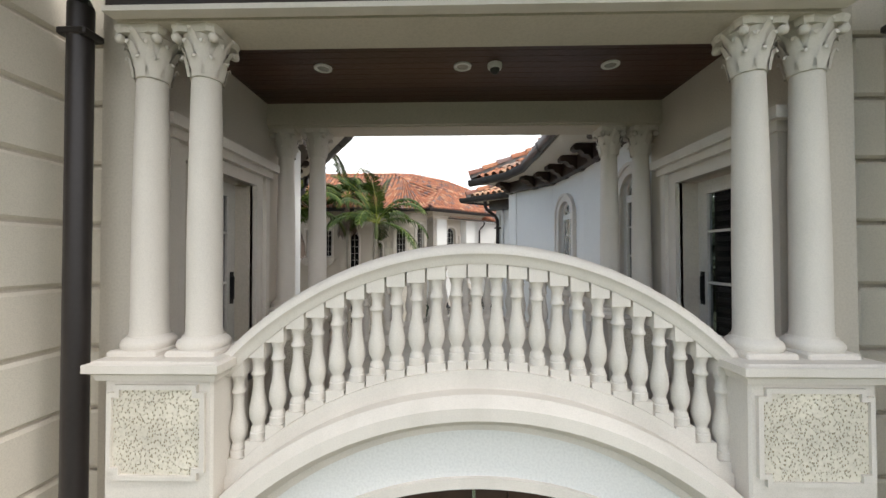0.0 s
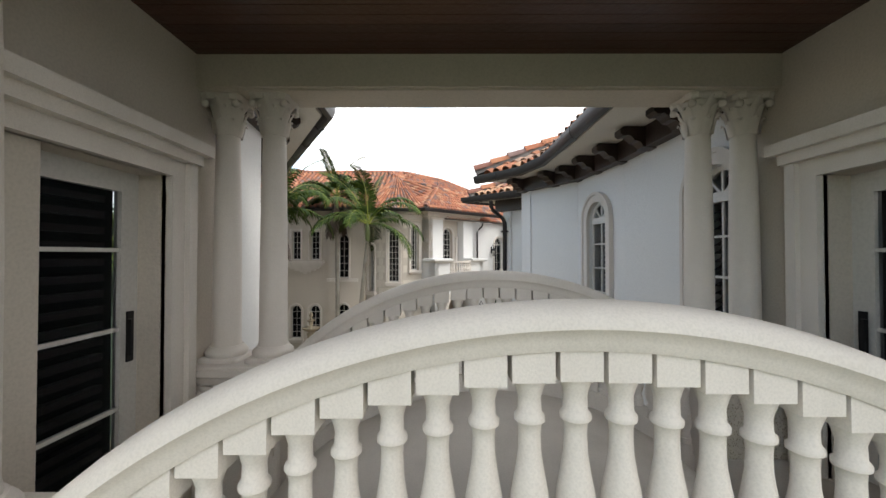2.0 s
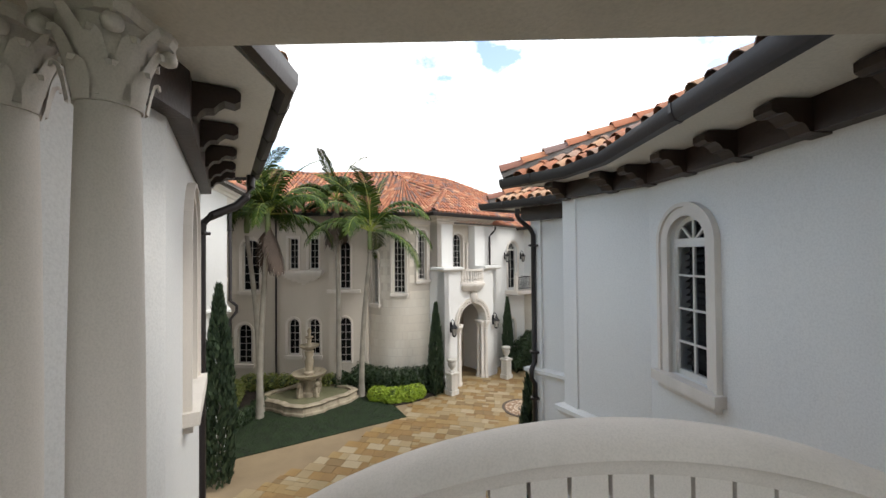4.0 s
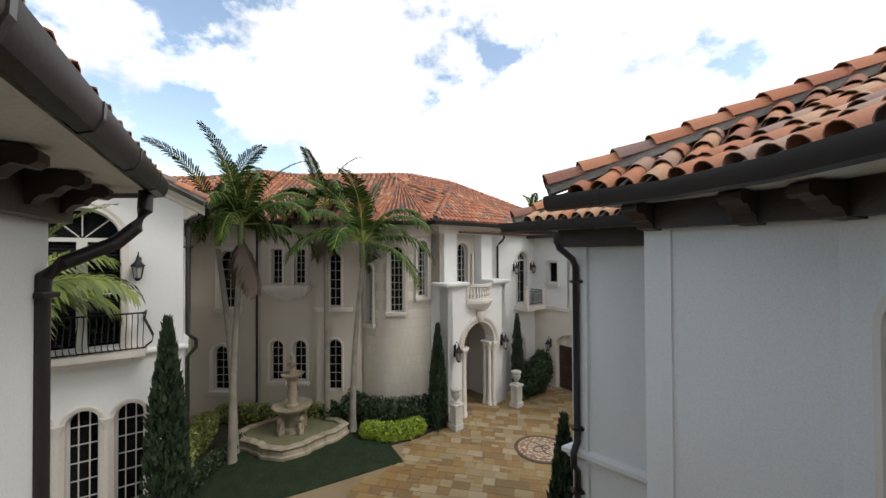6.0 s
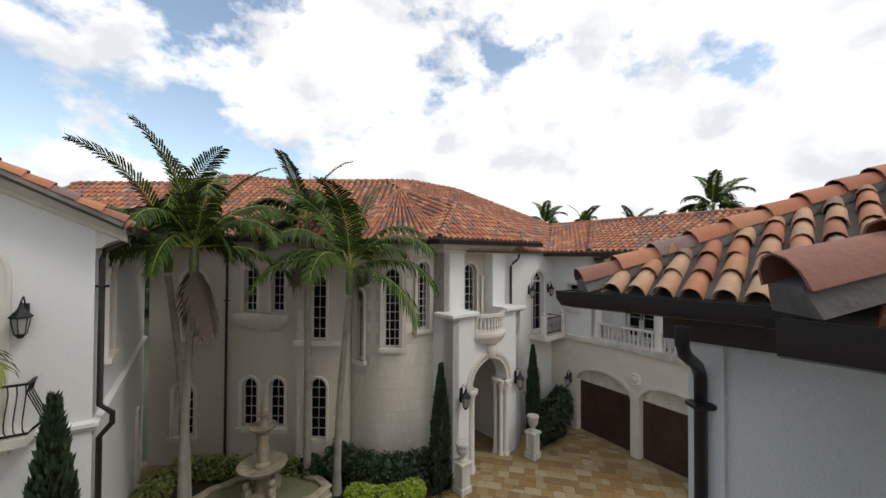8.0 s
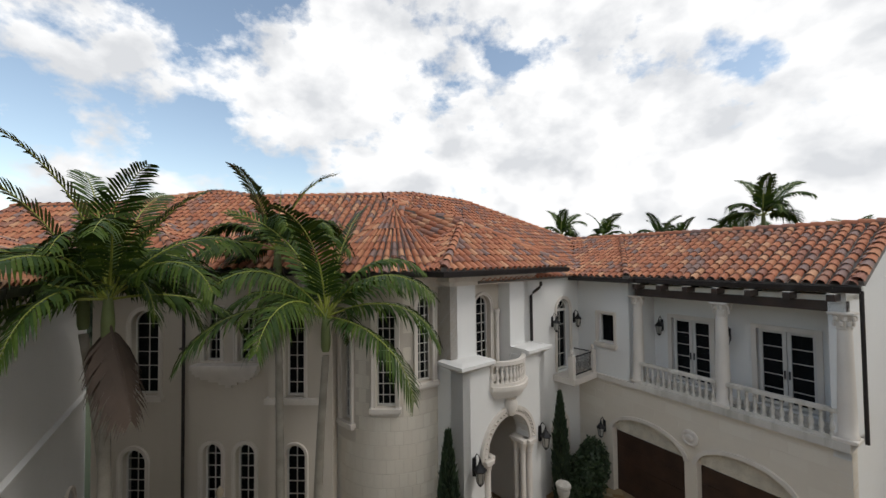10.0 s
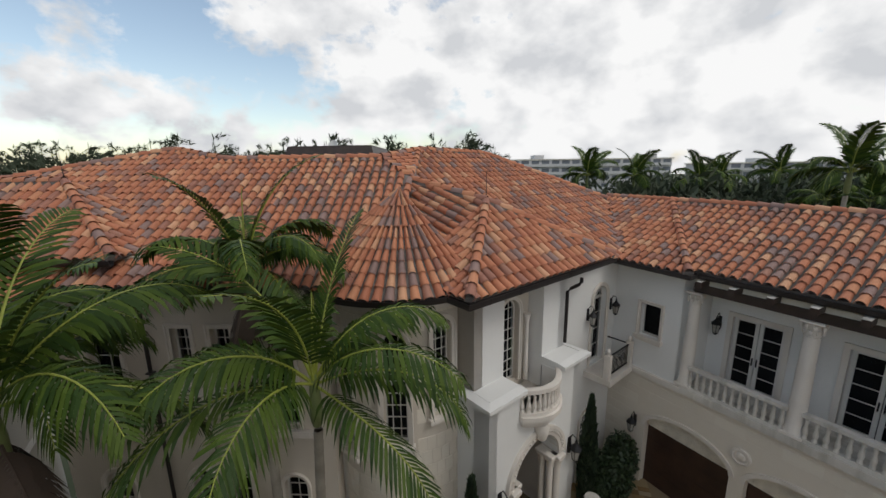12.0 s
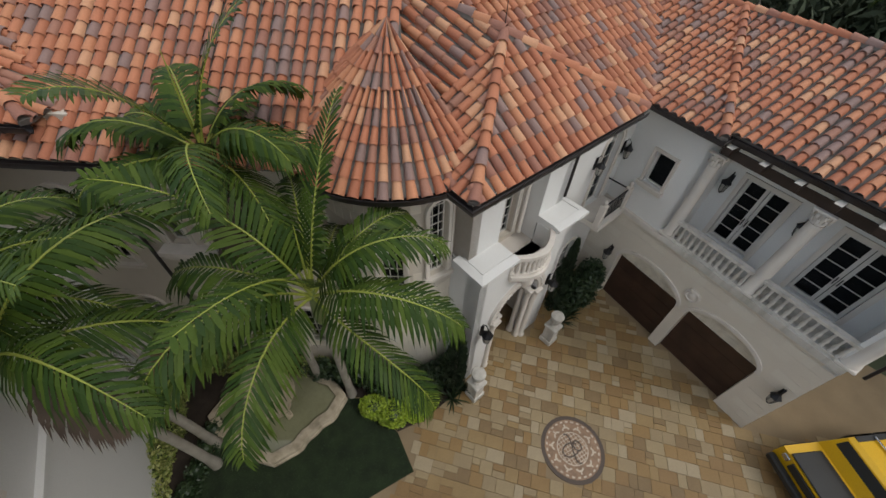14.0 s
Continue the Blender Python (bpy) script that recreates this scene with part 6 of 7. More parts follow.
spout(swan(R5, 0.12, 0.72, 8.0, 0.0, kink=4.3), [R5(0.12, 0.09, 7.2), R5(0.12, 0.09, 4.75), R5(0.12, 0.09, 3.7)])
spout([(-3.72, 9.0, 8.34), (-3.7, 8.96, 8.12), (-3.74, 8.9, 7.95), (-3.84, 8.8, 7.8), (-4.05, 8.52, 7.62), (-4.14, 8.43, 7.5), (-4.15, 8.42, 7.3), (-4.15, 8.42, 0.0)], [(-4.15, 8.42, 7.35)], 0.065)
spout([GB(0.5, 0.45, 8.95), GB(0.45, 0.42, 8.8), GB(0.2, 0.12, 8.62), GB(0.06, 0.1, 8.45), GB(0.06, 0.1, 5.5), GB(0.06, 0.3, 5.3), GB(0.06, 0.3, 5.1), GB(0.06, 0.1, 4.85), GB(0.06, 0.1, 0.0)], [GB(0.06, 0.1, 7.9)])
spout([W2(-0.12, 0.12, 9.1), W2(-0.12, 0.12, 0.0)], [W2(-0.12, 0.12, 6.7)], 0.05)
spout(swan(DWL, 0.25, 0.55, 8.62, 4.8), [])
spout([(-2.52, 1.66, 8.55), (-2.5, 1.75, 8.42), (-2.6, 2.05, 8.2), (-2.62, 2.1, 8.05), (-2.62, 2.1, 0.0)], [(-2.62, 2.1, 7.85)], 0.075)
spout([(2.95, 1.66, 8.55), (2.95, 1.75, 8.42), (2.95, 2.05, 8.2), (2.95, 2.1, 8.05), (2.95, 2.1, 0.0)], [(2.95, 2.1, 7.85)], 0.075)
spout([wing_at(7.2, 0.1, 8.6), wing_at(7.2, 0.08, 4.8)], [], 0.045)


# ---- balustrades of the house ----
def straight_balustrade(P, s0, s1, o, z0, h, n, label, group, mat=STONE):
    t = thing("balustrade", label, "balustrade", group)
    part("handrail", beam(P, s0, s1, o - 0.09, o + 0.09, z0 + h - 0.1, z0 + h), mat, t)
    part("plinth", beam(P, s0, s1, o - 0.08, o + 0.08, z0, z0 + 0.1), mat, t)
    k = (h - 0.2) / 0.57
    me = Mesh().lathe([(r * 1.15, q * k) for r, q in BALUSTER], (0, 0, 0), 10).data("baluster", mat, 45)
    fix(me)
    for i in range(n):
        b = new("baluster", me)
        p = P(s0 + (s1 - s0) * (i + 0.5) / n, o, 0)
        b.parent, b.location = t, (p[0], p[1], z0 + 0.1)
    return t


for a, b, n in ((1.25, 3.85, 13), (4.15, 6.65, 12)):
    straight_balustrade(WING, GOFF + a, GOFF + b, -0.02, 4.68, 0.8, n, "cast-stone balustrade along the wing's loggia", "loggia balustrades", STONE_W)


def round_column(P, s, o, z0, z1):
    p = P(s, o, 0)
    t = thing("loggia_column", "cast-stone loggia column with leafy capital", "column", "wing loggia columns", pose(p[0], p[1], z0, 0, 0, math.degrees(WING.turn())))
    h = z1 - z0
    part("base", Mesh().box((0, 0, 0.05), (0.5, 0.5, 0.1), 0, 0.02), STONE, t)
    part("shaft", Mesh().lathe([(0.24, 0.1), (0.24, 0.16), (0.205, 0.21), (0.2, 0.9), (0.17, h - 0.45), (0.19, h - 0.43)], (0, 0, 0), 18), STONE, t, smooth=45)
    M = Mesh().lathe([(0.17, h - 0.43), (0.18, h - 0.2), (0.24, h - 0.06)], (0, 0, 0), 16)
    for row in range(2):
        for i in range(8):
            an = 2 * math.pi * (i + 0.5 * row) / 8
            r = 0.2 + 0.04 * row
            M.box((r * math.cos(an), r * math.sin(an), h - 0.3 + 0.14 * row), (0.06, 0.09, 0.13), an, 0.02)
    part("capital", M, STONE, t, "leafy capital")
    part("abacus", Mesh().box((0, 0, h - 0.03), (0.52, 0.52, 0.06), 0, 0.01), STONE, t)


for s in (1.14, 4.0, 6.8):
    round_column(WING, GOFF + s, -0.14, 4.68, 8.02)

# curved entry balcony
CB = ENT(2.05, -0.45, 0)
mid = math.atan2(EN.y, EN.x)
bt = thing("curved_balcony", "curved cast-stone balcony with turned balusters over the portal", "balcony")


def bow(q, r=1.0):
    """A point on the bowed balcony front, q from -1 to 1."""
    s, o = 2.05 + 0.88 * q * r, -0.02 + 0.42 * (1 - q * q) * r
    return s, o


def bow_band(w, z0, z1, name, mat=STONE, r=1.0, inner=True):
    n = 20
    M = Mesh()
    vs = []
    for i in range(n + 1):
        s, o = bow(-1 + 2 * i / n, r)
        vs += [ENT(s, o - w, z0), ENT(s, o + w, z0), ENT(s, o + w, z1), ENT(s, o - w, z1)]
    M.add(vs, [(4 * i + q, 4 * i + (q + 1) % 4, 4 * i + 4 + (q + 1) % 4, 4 * i + 4 + q) for i in range(n) for q in range(4)] + [(3, 2, 1, 0), tuple(4 * n + q for q in range(4))])
    part(name, M, mat, bt)


bow_band(0.09, 6.08, 6.2, "handrail")
bow_band(0.085, 5.42, 5.52, "plinth")
for k, (rr, z0, z1, w) in enumerate(((1.0, 5.28, 5.42, 0.16), (0.96, 5.18, 5.28, 0.11), (0.9, 5.08, 5.18, 0.08), (0.8, 5.0, 5.08, 0.06))):
    n = 20
    M = Mesh()
    pts = [bow(-1 + 2 * i / n, 1.0) for i in range(n + 1)]
    out = [(2.05 + (s - 2.05) * rr, (o + w) * rr) for s, o in pts]
    vs = [ENT(s, o, z) for z in (z0, z1) for s, o in out + [(out[-1][0], -0.1), (out[0][0], -0.1)]]
    m = n + 3
    M.add(vs, [tuple(range(m - 1, -1, -1)), tuple(range(m, 2 * m))] + [(i, (i + 1) % m, m + (i + 1) % m, m + i) for i in range(m)])
    part("slab_moulding", M, STONE, bt)
me = Mesh().lathe([(r * 1.1, q * 0.57 / 0.57) for r, q in BALUSTER], (0, 0, 0), 12).data("baluster", STONE, 45)
fix(me)
for i in range(13):
    s, o = bow(-0.93 + 1.86 * i / 12)
    b = new("baluster", me)
    p = ENT(s, o, 0)
    b.parent, b.location = bt, (p[0], p[1], 5.515)
structure("balcony_deck", beam(ENT, 1.15, 2.95, -1.2, -0.02, 5.1, 5.28), STONE, "pale balcony deck", "floor")

# iron railing on the link balcony
ir = thing("iron_railing", "black wrought-iron balcony railing between stone posts", "railing")
for s in (1.8, 3.4):
    part("post", beam(DWL, s - 0.1, s + 0.1, 0.75, 0.95, 4.68, 5.6), STONE, ir, "cast-stone post")
    p = DWL(s, 0.85, 5.6)
    part("ball", Mesh().lathe([(0.05, 0), (0.03, 0.04), (0.08, 0.1), (0.07, 0.18), (0.02, 0.24)], p, 10), STONE, ir, smooth=50)
part("top_rail", beam(DWL, 1.9, 3.3, 0.83, 0.87, 5.5, 5.54), IRON, ir)
part("bottom_rail", beam(DWL, 1.9, 3.3, 0.83, 0.87, 4.78, 4.82), IRON, ir)
for i in range(14):
    s = 1.95 + i * 0.1
    part("bar", Mesh().tube([DWL(s, 0.85, 4.8), DWL(s, 0.85, 5.52)], 0.011, n=6), IRON, ir)
for i in range(7):
    s = 2.0 + i * 0.2
    part("scroll", Mesh().tube([DWL(s + 0.07 * math.cos(a), 0.85, 5.15 + 0.11 * math.sin(a)) for a in [2 * math.pi * j / 12 for j in range(13)]], 0.009, n=5), IRON, ir)
part("side_rail", beam(DWL, 3.38, 3.42, 0.0, 0.8, 5.5, 5.54), IRON, ir)
# bellied iron balcony on the gable wall
ib = thing("bellied_balcony", "black bellied wrought-iron balcony on a corbelled slab", "balcony")
part("slab", beam(GW, 0.95, 3.62, -0.02, 0.52, 5.14, 5.3), STONE, ib, "cast-stone slab")
part("corbel", beam(GW, 1.2, 3.35, -0.02, 0.34, 5.0, 5.14), STONE, ib)
BELLY = [(0.4, 5.31), (0.56, 5.45), (0.58, 5.6), (0.48, 5.85), (0.4, 6.05), (0.43, 6.2)]
for i in range(24):
    q = 1.0 + i * 0.112
    part("bar", Mesh().tube([GW(q, o, z) for o, z in BELLY], 0.011, n=5), IRON, ib)
for k in range(4):
    for q, sg in ((0.98, -1), (3.58, 1)):
        part("bar", Mesh().tube([GW(q + sg * (o - 0.4), 0.08 + k * 0.1, z) for o, z in BELLY], 0.011, n=5), IRON, ib)
part("top_rail", beam(GW, 0.95, 3.62, 0.41, 0.45, 6.2, 6.24), IRON, ib)
part("bottom_rail", beam(GW, 0.95, 3.62, 0.38, 0.42, 5.32, 5.35), IRON, ib)
for q in (0.95, 3.58):
    part("end_rail", beam(GW, q, q + 0.04, 0.0, 0.45, 6.2, 6.24), IRON, ib)
for s in (1.93, 2.83):
    c = thing("twisted_column", "spiral-fluted engaged column between arched windows", "column", "arcade columns")
    p = GW(s, 0.02, 0)
    M = Mesh()
    n, vs, m = 12, [], 60
    for i in range(m + 1):
        for k in range(n):
            a = 2 * math.pi * k / n
            r = 0.085 + 0.014 * math.cos(3 * (a + i * 0.35))
            vs.append((p[0] + r * math.cos(a), p[1] + r * math.sin(a), 1.3 + 2.05 * i / m))
    M.add(vs, [(i * n + k, i * n + (k + 1) % n, (i + 1) * n + (k + 1) % n, (i + 1) * n + k) for i in range(m) for k in range(n)])
    part("shaft", M, STONE, c, smooth=60)
    part("capital", Mesh().lathe([(0.09, 3.35), (0.1, 3.39), (0.1, 3.45), (0.16, 3.57), (0.16, 3.63)], (p[0], p[1], 0), 12), STONE, c, smooth=45)
    part("base", Mesh().lathe([(0.14, 1.1), (0.14, 1.2), (0.1, 1.3)], (p[0], p[1], 0), 12), STONE, c, smooth=45)


# ---- entry pedestals with urns ----
for x, y in ((-0.45, 22.0), (2.62, 24.45)):
    t = thing("urn_pedestal", "cast-stone pedestal carrying a lidded urn beside the portal", "pedestal", "entry urns", pose(x, y, 0, 0, 0, math.degrees(ENT.turn())))
    part("base", Mesh().box((0, 0, 0.12), (0.52, 0.52, 0.24), 0, 0.02), STONE_W, t)
    part("die", Mesh().box((0, 0, 0.62), (0.42, 0.42, 0.78), 0, 0.015), STONE_W, t)
    part("cap", Mesh().box((0, 0, 1.06), (0.54, 0.54, 0.12), 0, 0.03), STONE_W, t)
    part("urn", Mesh().lathe([(0.16, 1.12), (0.16, 1.16), (0.09, 1.2), (0.08, 1.26), (0.17, 1.36), (0.22, 1.5), (0.21, 1.58), (0.17, 1.62), (0.25, 1.66), (0.26, 1.72), (0.24, 1.76), (0.1, 1.8)], (0, 0, 0), 20), STONE_W, t, smooth=45)
md = thing("wall_medallion", "round carved stone medallion on the garage wall", "medallion")
mm = Mesh()
c0 = Vector(WING(GOFF + 3.02, 0.0, 3.3))
rings = [(0.27, 0.0), (0.27, 0.06), (0.21, 0.08), (0.19, 0.04), (0.13, 0.04), (0.1, 0.09), (0.02, 0.11)]
vs = [c0 + (WING.d * math.cos(2 * math.pi * k / 24) + Vector((0, 0, 1)) * math.sin(2 * math.pi * k / 24)) * r + WING.n * o for r, o in rings for k in range(24)]
mm.add(vs, [(i * 24 + k, i * 24 + (k + 1) % 24, i * 24 + 24 + (k + 1) % 24, i * 24 + 24 + k) for i in range(6) for k in range(24)] + [tuple(144 + k for k in range(24))])
part("disc", mm, STONE, md, smooth=30)
mm = Mesh()
c0 = Vector(GW(2.4, 0.0, 9.35))
vs = [c0 + (GW.d * math.cos(2 * math.pi * k / 24) + Vector((0, 0, 1)) * math.sin(2 * math.pi * k / 24)) * r * 1.2 + GW.n * o for r, o in rings for k in range(24)]
mm.add(vs, [(i * 24 + k, i * 24 + (k + 1) % 24, i * 24 + 24 + (k + 1) % 24, i * 24 + 24 + k) for i in range(6) for k in range(24)] + [tuple(144 + k for k in range(24))])
md2 = thing("gable_medallion", "round carved stone medallion in the gable", "medallion")
part("disc", mm, STONE, md2, smooth=30)
sb = thing("satellite_dish", "white satellite dish on the distant roof", "satellite dish")
part("dish", Mesh().lathe([(0.02, 0.0), (0.3, 0.05), (0.5, 0.16), (0.5, 0.18), (0.3, 0.08), (0.02, 0.03)], (0, 0, 0), 20), STUCCO, sb, smooth=40, at=pose(-12.0, 46, 13.9, 65, 0, -20))
part("pole", Mesh().tube([(-12.0, 46.2, 12.4), (-12.0, 46.1, 13.9)], 0.04), IRON, sb)


# ---- paving ----
def paver_ok(x, y):
    if inside(LAWN_POLY, x, y):
        return False
    if (x - 2.88) ** 2 + (y - 20.3) ** 2 < 1.08 ** 2:
        return False
    if x < -2.4 - 0.9 * (19.4 - y) * 0.9 and y < 19.4:
        return False
    ed = (x - E0.x) * EN.x + (y - E0.y) * EN.y
    gd = (x - GA.x) * n_out.x + (y - GA.y) * n_out.y
    es = (x - E0.x) * U.x + (y - E0.y) * U.y
    if ed < 0 and not (0.9 < es < 3.2 and ed > -2.4):
        return gd > 0.3 and es > 4.1 and ed > -3
    if x < -0.9 and y > 21.2 + (x + 2.4) * 0.6:
        return False
    if x < -2.45 and y > 19.35:
        return False
    return gd > 0.0 or y < 21


PAVE_DIR = Vector((math.cos(radians(-12)), math.sin(radians(-12)), 0))
PAVE_SIDE = Vector((-PAVE_DIR.y, PAVE_DIR.x, 0))
prnd = random.Random(9)
pave = tagged(new("pavement"), "honed travertine pavers in mixed golden tones", "pavement", kind="structure")
field = Mesh()
PCACHE = {}
count = 0
for iy in range(-8, 70):
    x = -26.0 + prnd.uniform(0, 0.3)
    y = iy * 0.42
    while x < 24:
        w = prnd.choice((0.28, 0.42, 0.42, 0.6))
        halves = ((0.0, 0.42),) if prnd.random() < 0.7 or w > 0.5 else ((-0.105, 0.21), (0.105, 0.21))
        for dy, hh in halves:
            c = Vector((2, 14, 0)) + PAVE_DIR * (x + w / 2) + PAVE_SIDE * (y - 8 + dy)
            if not (-12 < c.x < 15 and 4.5 < c.y < 29) or not paver_ok(c.x, c.y):
                continue
            z = prnd.uniform(-0.003, 0.003)
            near = (c - Vector((1.6, 21.6, 0))).length < 3.05 and count < 300
            if near:
                key = (w, hh)
                if key not in PCACHE:
                    PCACHE[key] = Mesh().box((0, 0, 0), (w - 0.012, hh - 0.012, 0.04), 0, 0.006).data("paver", PAVER)
                    fix(PCACHE[key])
                p = new("paver", PCACHE[key])
                p.parent = pave
                p.matrix_basis = pose(c.x, c.y, -0.018 + z, 0, 0, -12)
                count += 1
            else:
                field.box((c.x, c.y, -0.018 + z), (w - 0.012, hh - 0.012, 0.04), radians(-12))
        x += w
ob = new("paver_field", field.data("paver_field", PAVER_I))
ob.parent = pave
ob["kind"] = "stuff"
# inlaid medallion
mo = thing("mosaic_medallion", "round stone mosaic medallion inlaid in the paving", "mosaic", at=pose(2.88, 20.3, 0, 0, 0, 30))


def disc(r0, r1, z, n=48):
    vs = [(r * math.cos(2 * math.pi * i / n), r * math.sin(2 * math.pi * i / n), zz) for r, zz in ((r0, z), (r1, z), (r1, z - 0.03)) for i in range(n)]
    return Mesh().add(vs, [(k * n + i, k * n + (i + 1) % n, (k + 1) * n + (i + 1) % n, (k + 1) * n + i) for k in range(2) for i in range(n)])


part("border", disc(0.94, 1.07, 0.006), MOSAIC_D, mo, "dark border ring")
part("field", disc(0.001, 0.94, 0.004), MOSAIC_R, mo)
for i in range(28):
    a = 2 * math.pi * i / 28
    part("bead", Mesh().box((0.87 * math.cos(a), 0.87 * math.sin(a), 0.006), (0.05, 0.09, 0.012), a, 0.0), MOSAIC_L, mo)
for i in range(10):
    a = 2 * math.pi * i / 10
    for da, rr, tw in ((-0.12, 0.66, 0.8), (0.0, 0.72, 0.0), (0.12, 0.66, -0.8)):
        part("leaf_inlay", Mesh().box((rr * math.cos(a + da), rr * math.sin(a + da), 0.006), (0.13, 0.05, 0.012), a + tw, 0.0), MOSAIC_L, mo)
part("inner_ring", disc(0.5, 0.53, 0.009), MOSAIC_L, mo)
for i in range(-4, 5):
    L = 2 * math.sqrt(max(0.02, 0.49 ** 2 - (i * 0.11) ** 2))
    part("lattice", Mesh().box((i * 0.11, 0, 0.005), (0.018, L, 0.012)), MOSAIC_L, mo)
    part("lattice", Mesh().box((0, i * 0.11, 0.0055), (L, 0.018, 0.012)), MOSAIC_L, mo)
for pts in ([(0.3 * math.cos(a) - 0.08, 0.2 * math.sin(a)) for a in [0.3 + 5.2 * j / 14 for j in range(15)]], [(0.12 * math.sin(2 * a), 0.5 * math.cos(a)) for a in [math.pi * j / 14 for j in range(15)]], [(0.2 + 0.13 * math.cos(a), 0.16 * math.sin(a)) for a in [2 * math.pi * j / 14 for j in range(15)]]):
    part("scroll_inlay", Mesh().sweep([(x, y, 0.012) for x, y in pts], [(-0.022, -0.01), (-0.022, 0.006), (0.022, 0.006), (0.022, -0.01)]), MOSAIC_D, mo, "dark flowing scroll")


# ---- vehicle ----
def truck():
    t = thing("off_road_vehicle", "boxy yellow and black off-road vehicle with roof rails", "car", at=pose(11.75, 19.75, 0, 0, 0, 8))
    b = Mesh()
    prof = [(-2.3, 0.55), (-2.3, 1.12), (-1.15, 1.18), (-0.85, 1.9), (-0.7, 1.97), (2.2, 1.97), (2.32, 1.85), (2.35, 0.55)]
    n = len(prof)
    vs = [(x, s * (1.0 if z < 1.2 else 0.88), z) for s in (-1, 1) for x, z in prof]
    b.add(vs, [tuple(range(n)), tuple(range(2 * n - 1, n - 1, -1))] + [(i, (i + 1) % n, n + (i + 1) % n, n + i) for i in range(n)])
    body = part("body", b, YELLOW, t)
    part("hood_panel", Mesh().box((-1.75, 0, 1.17), (1.05, 1.5, 0.06), 0, 0.03), BLACKP, t, "black hood")
    part("windscreen", Mesh().add([(-1.13, -0.85, 1.22), (-1.13, 0.85, 1.22), (-0.87, 0.8, 1.86), (-0.87, -0.8, 1.86)], [(0, 1, 2, 3)]), BLACKP, t, "dark raked windscreen")
    for s in (-1, 1):
        for x0, x1 in ((-0.75, 0.15), (0.22, 1.1), (1.18, 2.1)):
            part("side_window", Mesh().box(((x0 + x1) / 2, s * 0.945, 1.55), (x1 - x0, 0.05, 0.5), 0, 0.02), BLACKP, t)
        part("roof_edge", Mesh().box((0.75, s * 0.8, 1.98), (2.9, 0.16, 0.035), 0, 0.01), BLACKP, t)
        part("fender", Mesh().box((-1.6, s * 0.98, 0.85), (1.15, 0.16, 0.4), 0, 0.06), BLACKP, t)
        part("fender", Mesh().box((1.5, s * 0.98, 0.85), (1.15, 0.16, 0.4), 0, 0.06), BLACKP, t)
        part("headlight", Mesh().box((-2.31, s * 0.72, 0.95), (0.06, 0.22, 0.2), 0, 0.02), CHROME, t)
        part("door_seam", Mesh().box((0.18, s * 0.99, 1.0), (0.02, 0.04, 0.8)), BLACKP, t)
        for x in (-1.55, 1.5):
            w = new("wheel")
            w.parent = t
            w.matrix_basis = pose(x, s * 0.92, 0.43, 90, 0, 0)
            part("tyre", Mesh().lathe([(0.26, -0.13), (0.4, -0.14), (0.43, -0.08), (0.43, 0.08), (0.4, 0.14), (0.26, 0.13)], (0, 0, 0), 24), BLACKP, w, smooth=40)
            part("rim", Mesh().lathe([(0.05, -0.12), (0.25, -0.11), (0.26, 0.11), (0.05, 0.12)], (0, 0, 0), 12), CHROME, w, smooth=40)
    for x in (-0.1, 0.85, 1.8):
        part("roof_rail", Mesh().box((x, 0, 2.03), (0.06, 1.62, 0.04), 0, 0.01), CHROME, t, "bright cross rail")
    part("grille", Mesh().box((-2.32, 0, 0.92), (0.06, 1.0, 0.3), 0, 0.02), BLACKP, t)
    part("bumper", Mesh().box((-2.42, 0, 0.55), (0.22, 1.9, 0.25), 0, 0.04), BLACKP, t)
    part("spare_wheel", Mesh().lathe([(0.05, -0.1), (0.38, -0.1), (0.4, 0.0), (0.38, 0.1), (0.05, 0.1)], (0, 0, 0), 20), BLACKP, t, smooth=40, at=pose(2.46, 0, 1.1, 0, 90, 0))


truck()
# statue-topped plinth by the driveway, seen past the roof corner
pl = thing("garden_urn", "small carved urn on a stone plinth by the driveway", "urn", at=pose(10.6, 22.6, 0))
part("plinth", Mesh().box((0, 0, 0.5), (0.5, 0.5, 1.0), 0, 0.03), STONE_W, pl)
part("urn", Mesh().lathe([(0.16, 1.0), (0.08, 1.08), (0.2, 1.25), (0.24, 1.4), (0.14, 1.5), (0.2, 1.6), (0.05, 1.75)], (0, 0, 0), 14), STONE_W, pl, smooth=45)


# ---- distance ----
def far_woods(name, label, spots, seed, leaf, per):
    rnd = random.Random(seed)
    M = Mesh()
    for x, y, h, r in spots:
        M.tube([(x, y, -0.1), (x, y, h * 0.6)], 0.18, 0.08, 5)
        lumps = [(rnd.uniform(-0.6, 0.6) * r, rnd.uniform(-0.6, 0.6) * r, h * rnd.uniform(0.35, 0.9), r * rnd.uniform(0.35, 0.6)) for _ in range(7)]
        for k in range(per):
            lx, ly, lz, lr = rnd.choice(lumps)
            d = Vector((rnd.gauss(0, 1), rnd.gauss(0, 1), rnd.gauss(0, 1))).normalized() * lr * rnd.uniform(0.5, 1.05)
            c = Vector((x + lx, y + ly, max(0.3, lz + d.z)))
            c.x += d.x
            c.y += d.y
            leaf_quads(M, rnd, c, leaf, up=0.9, wide=0.13)
    ob = new(name, M.data(name, WOODS))
    return tagged(ob, label, "trees", kind="stuff")


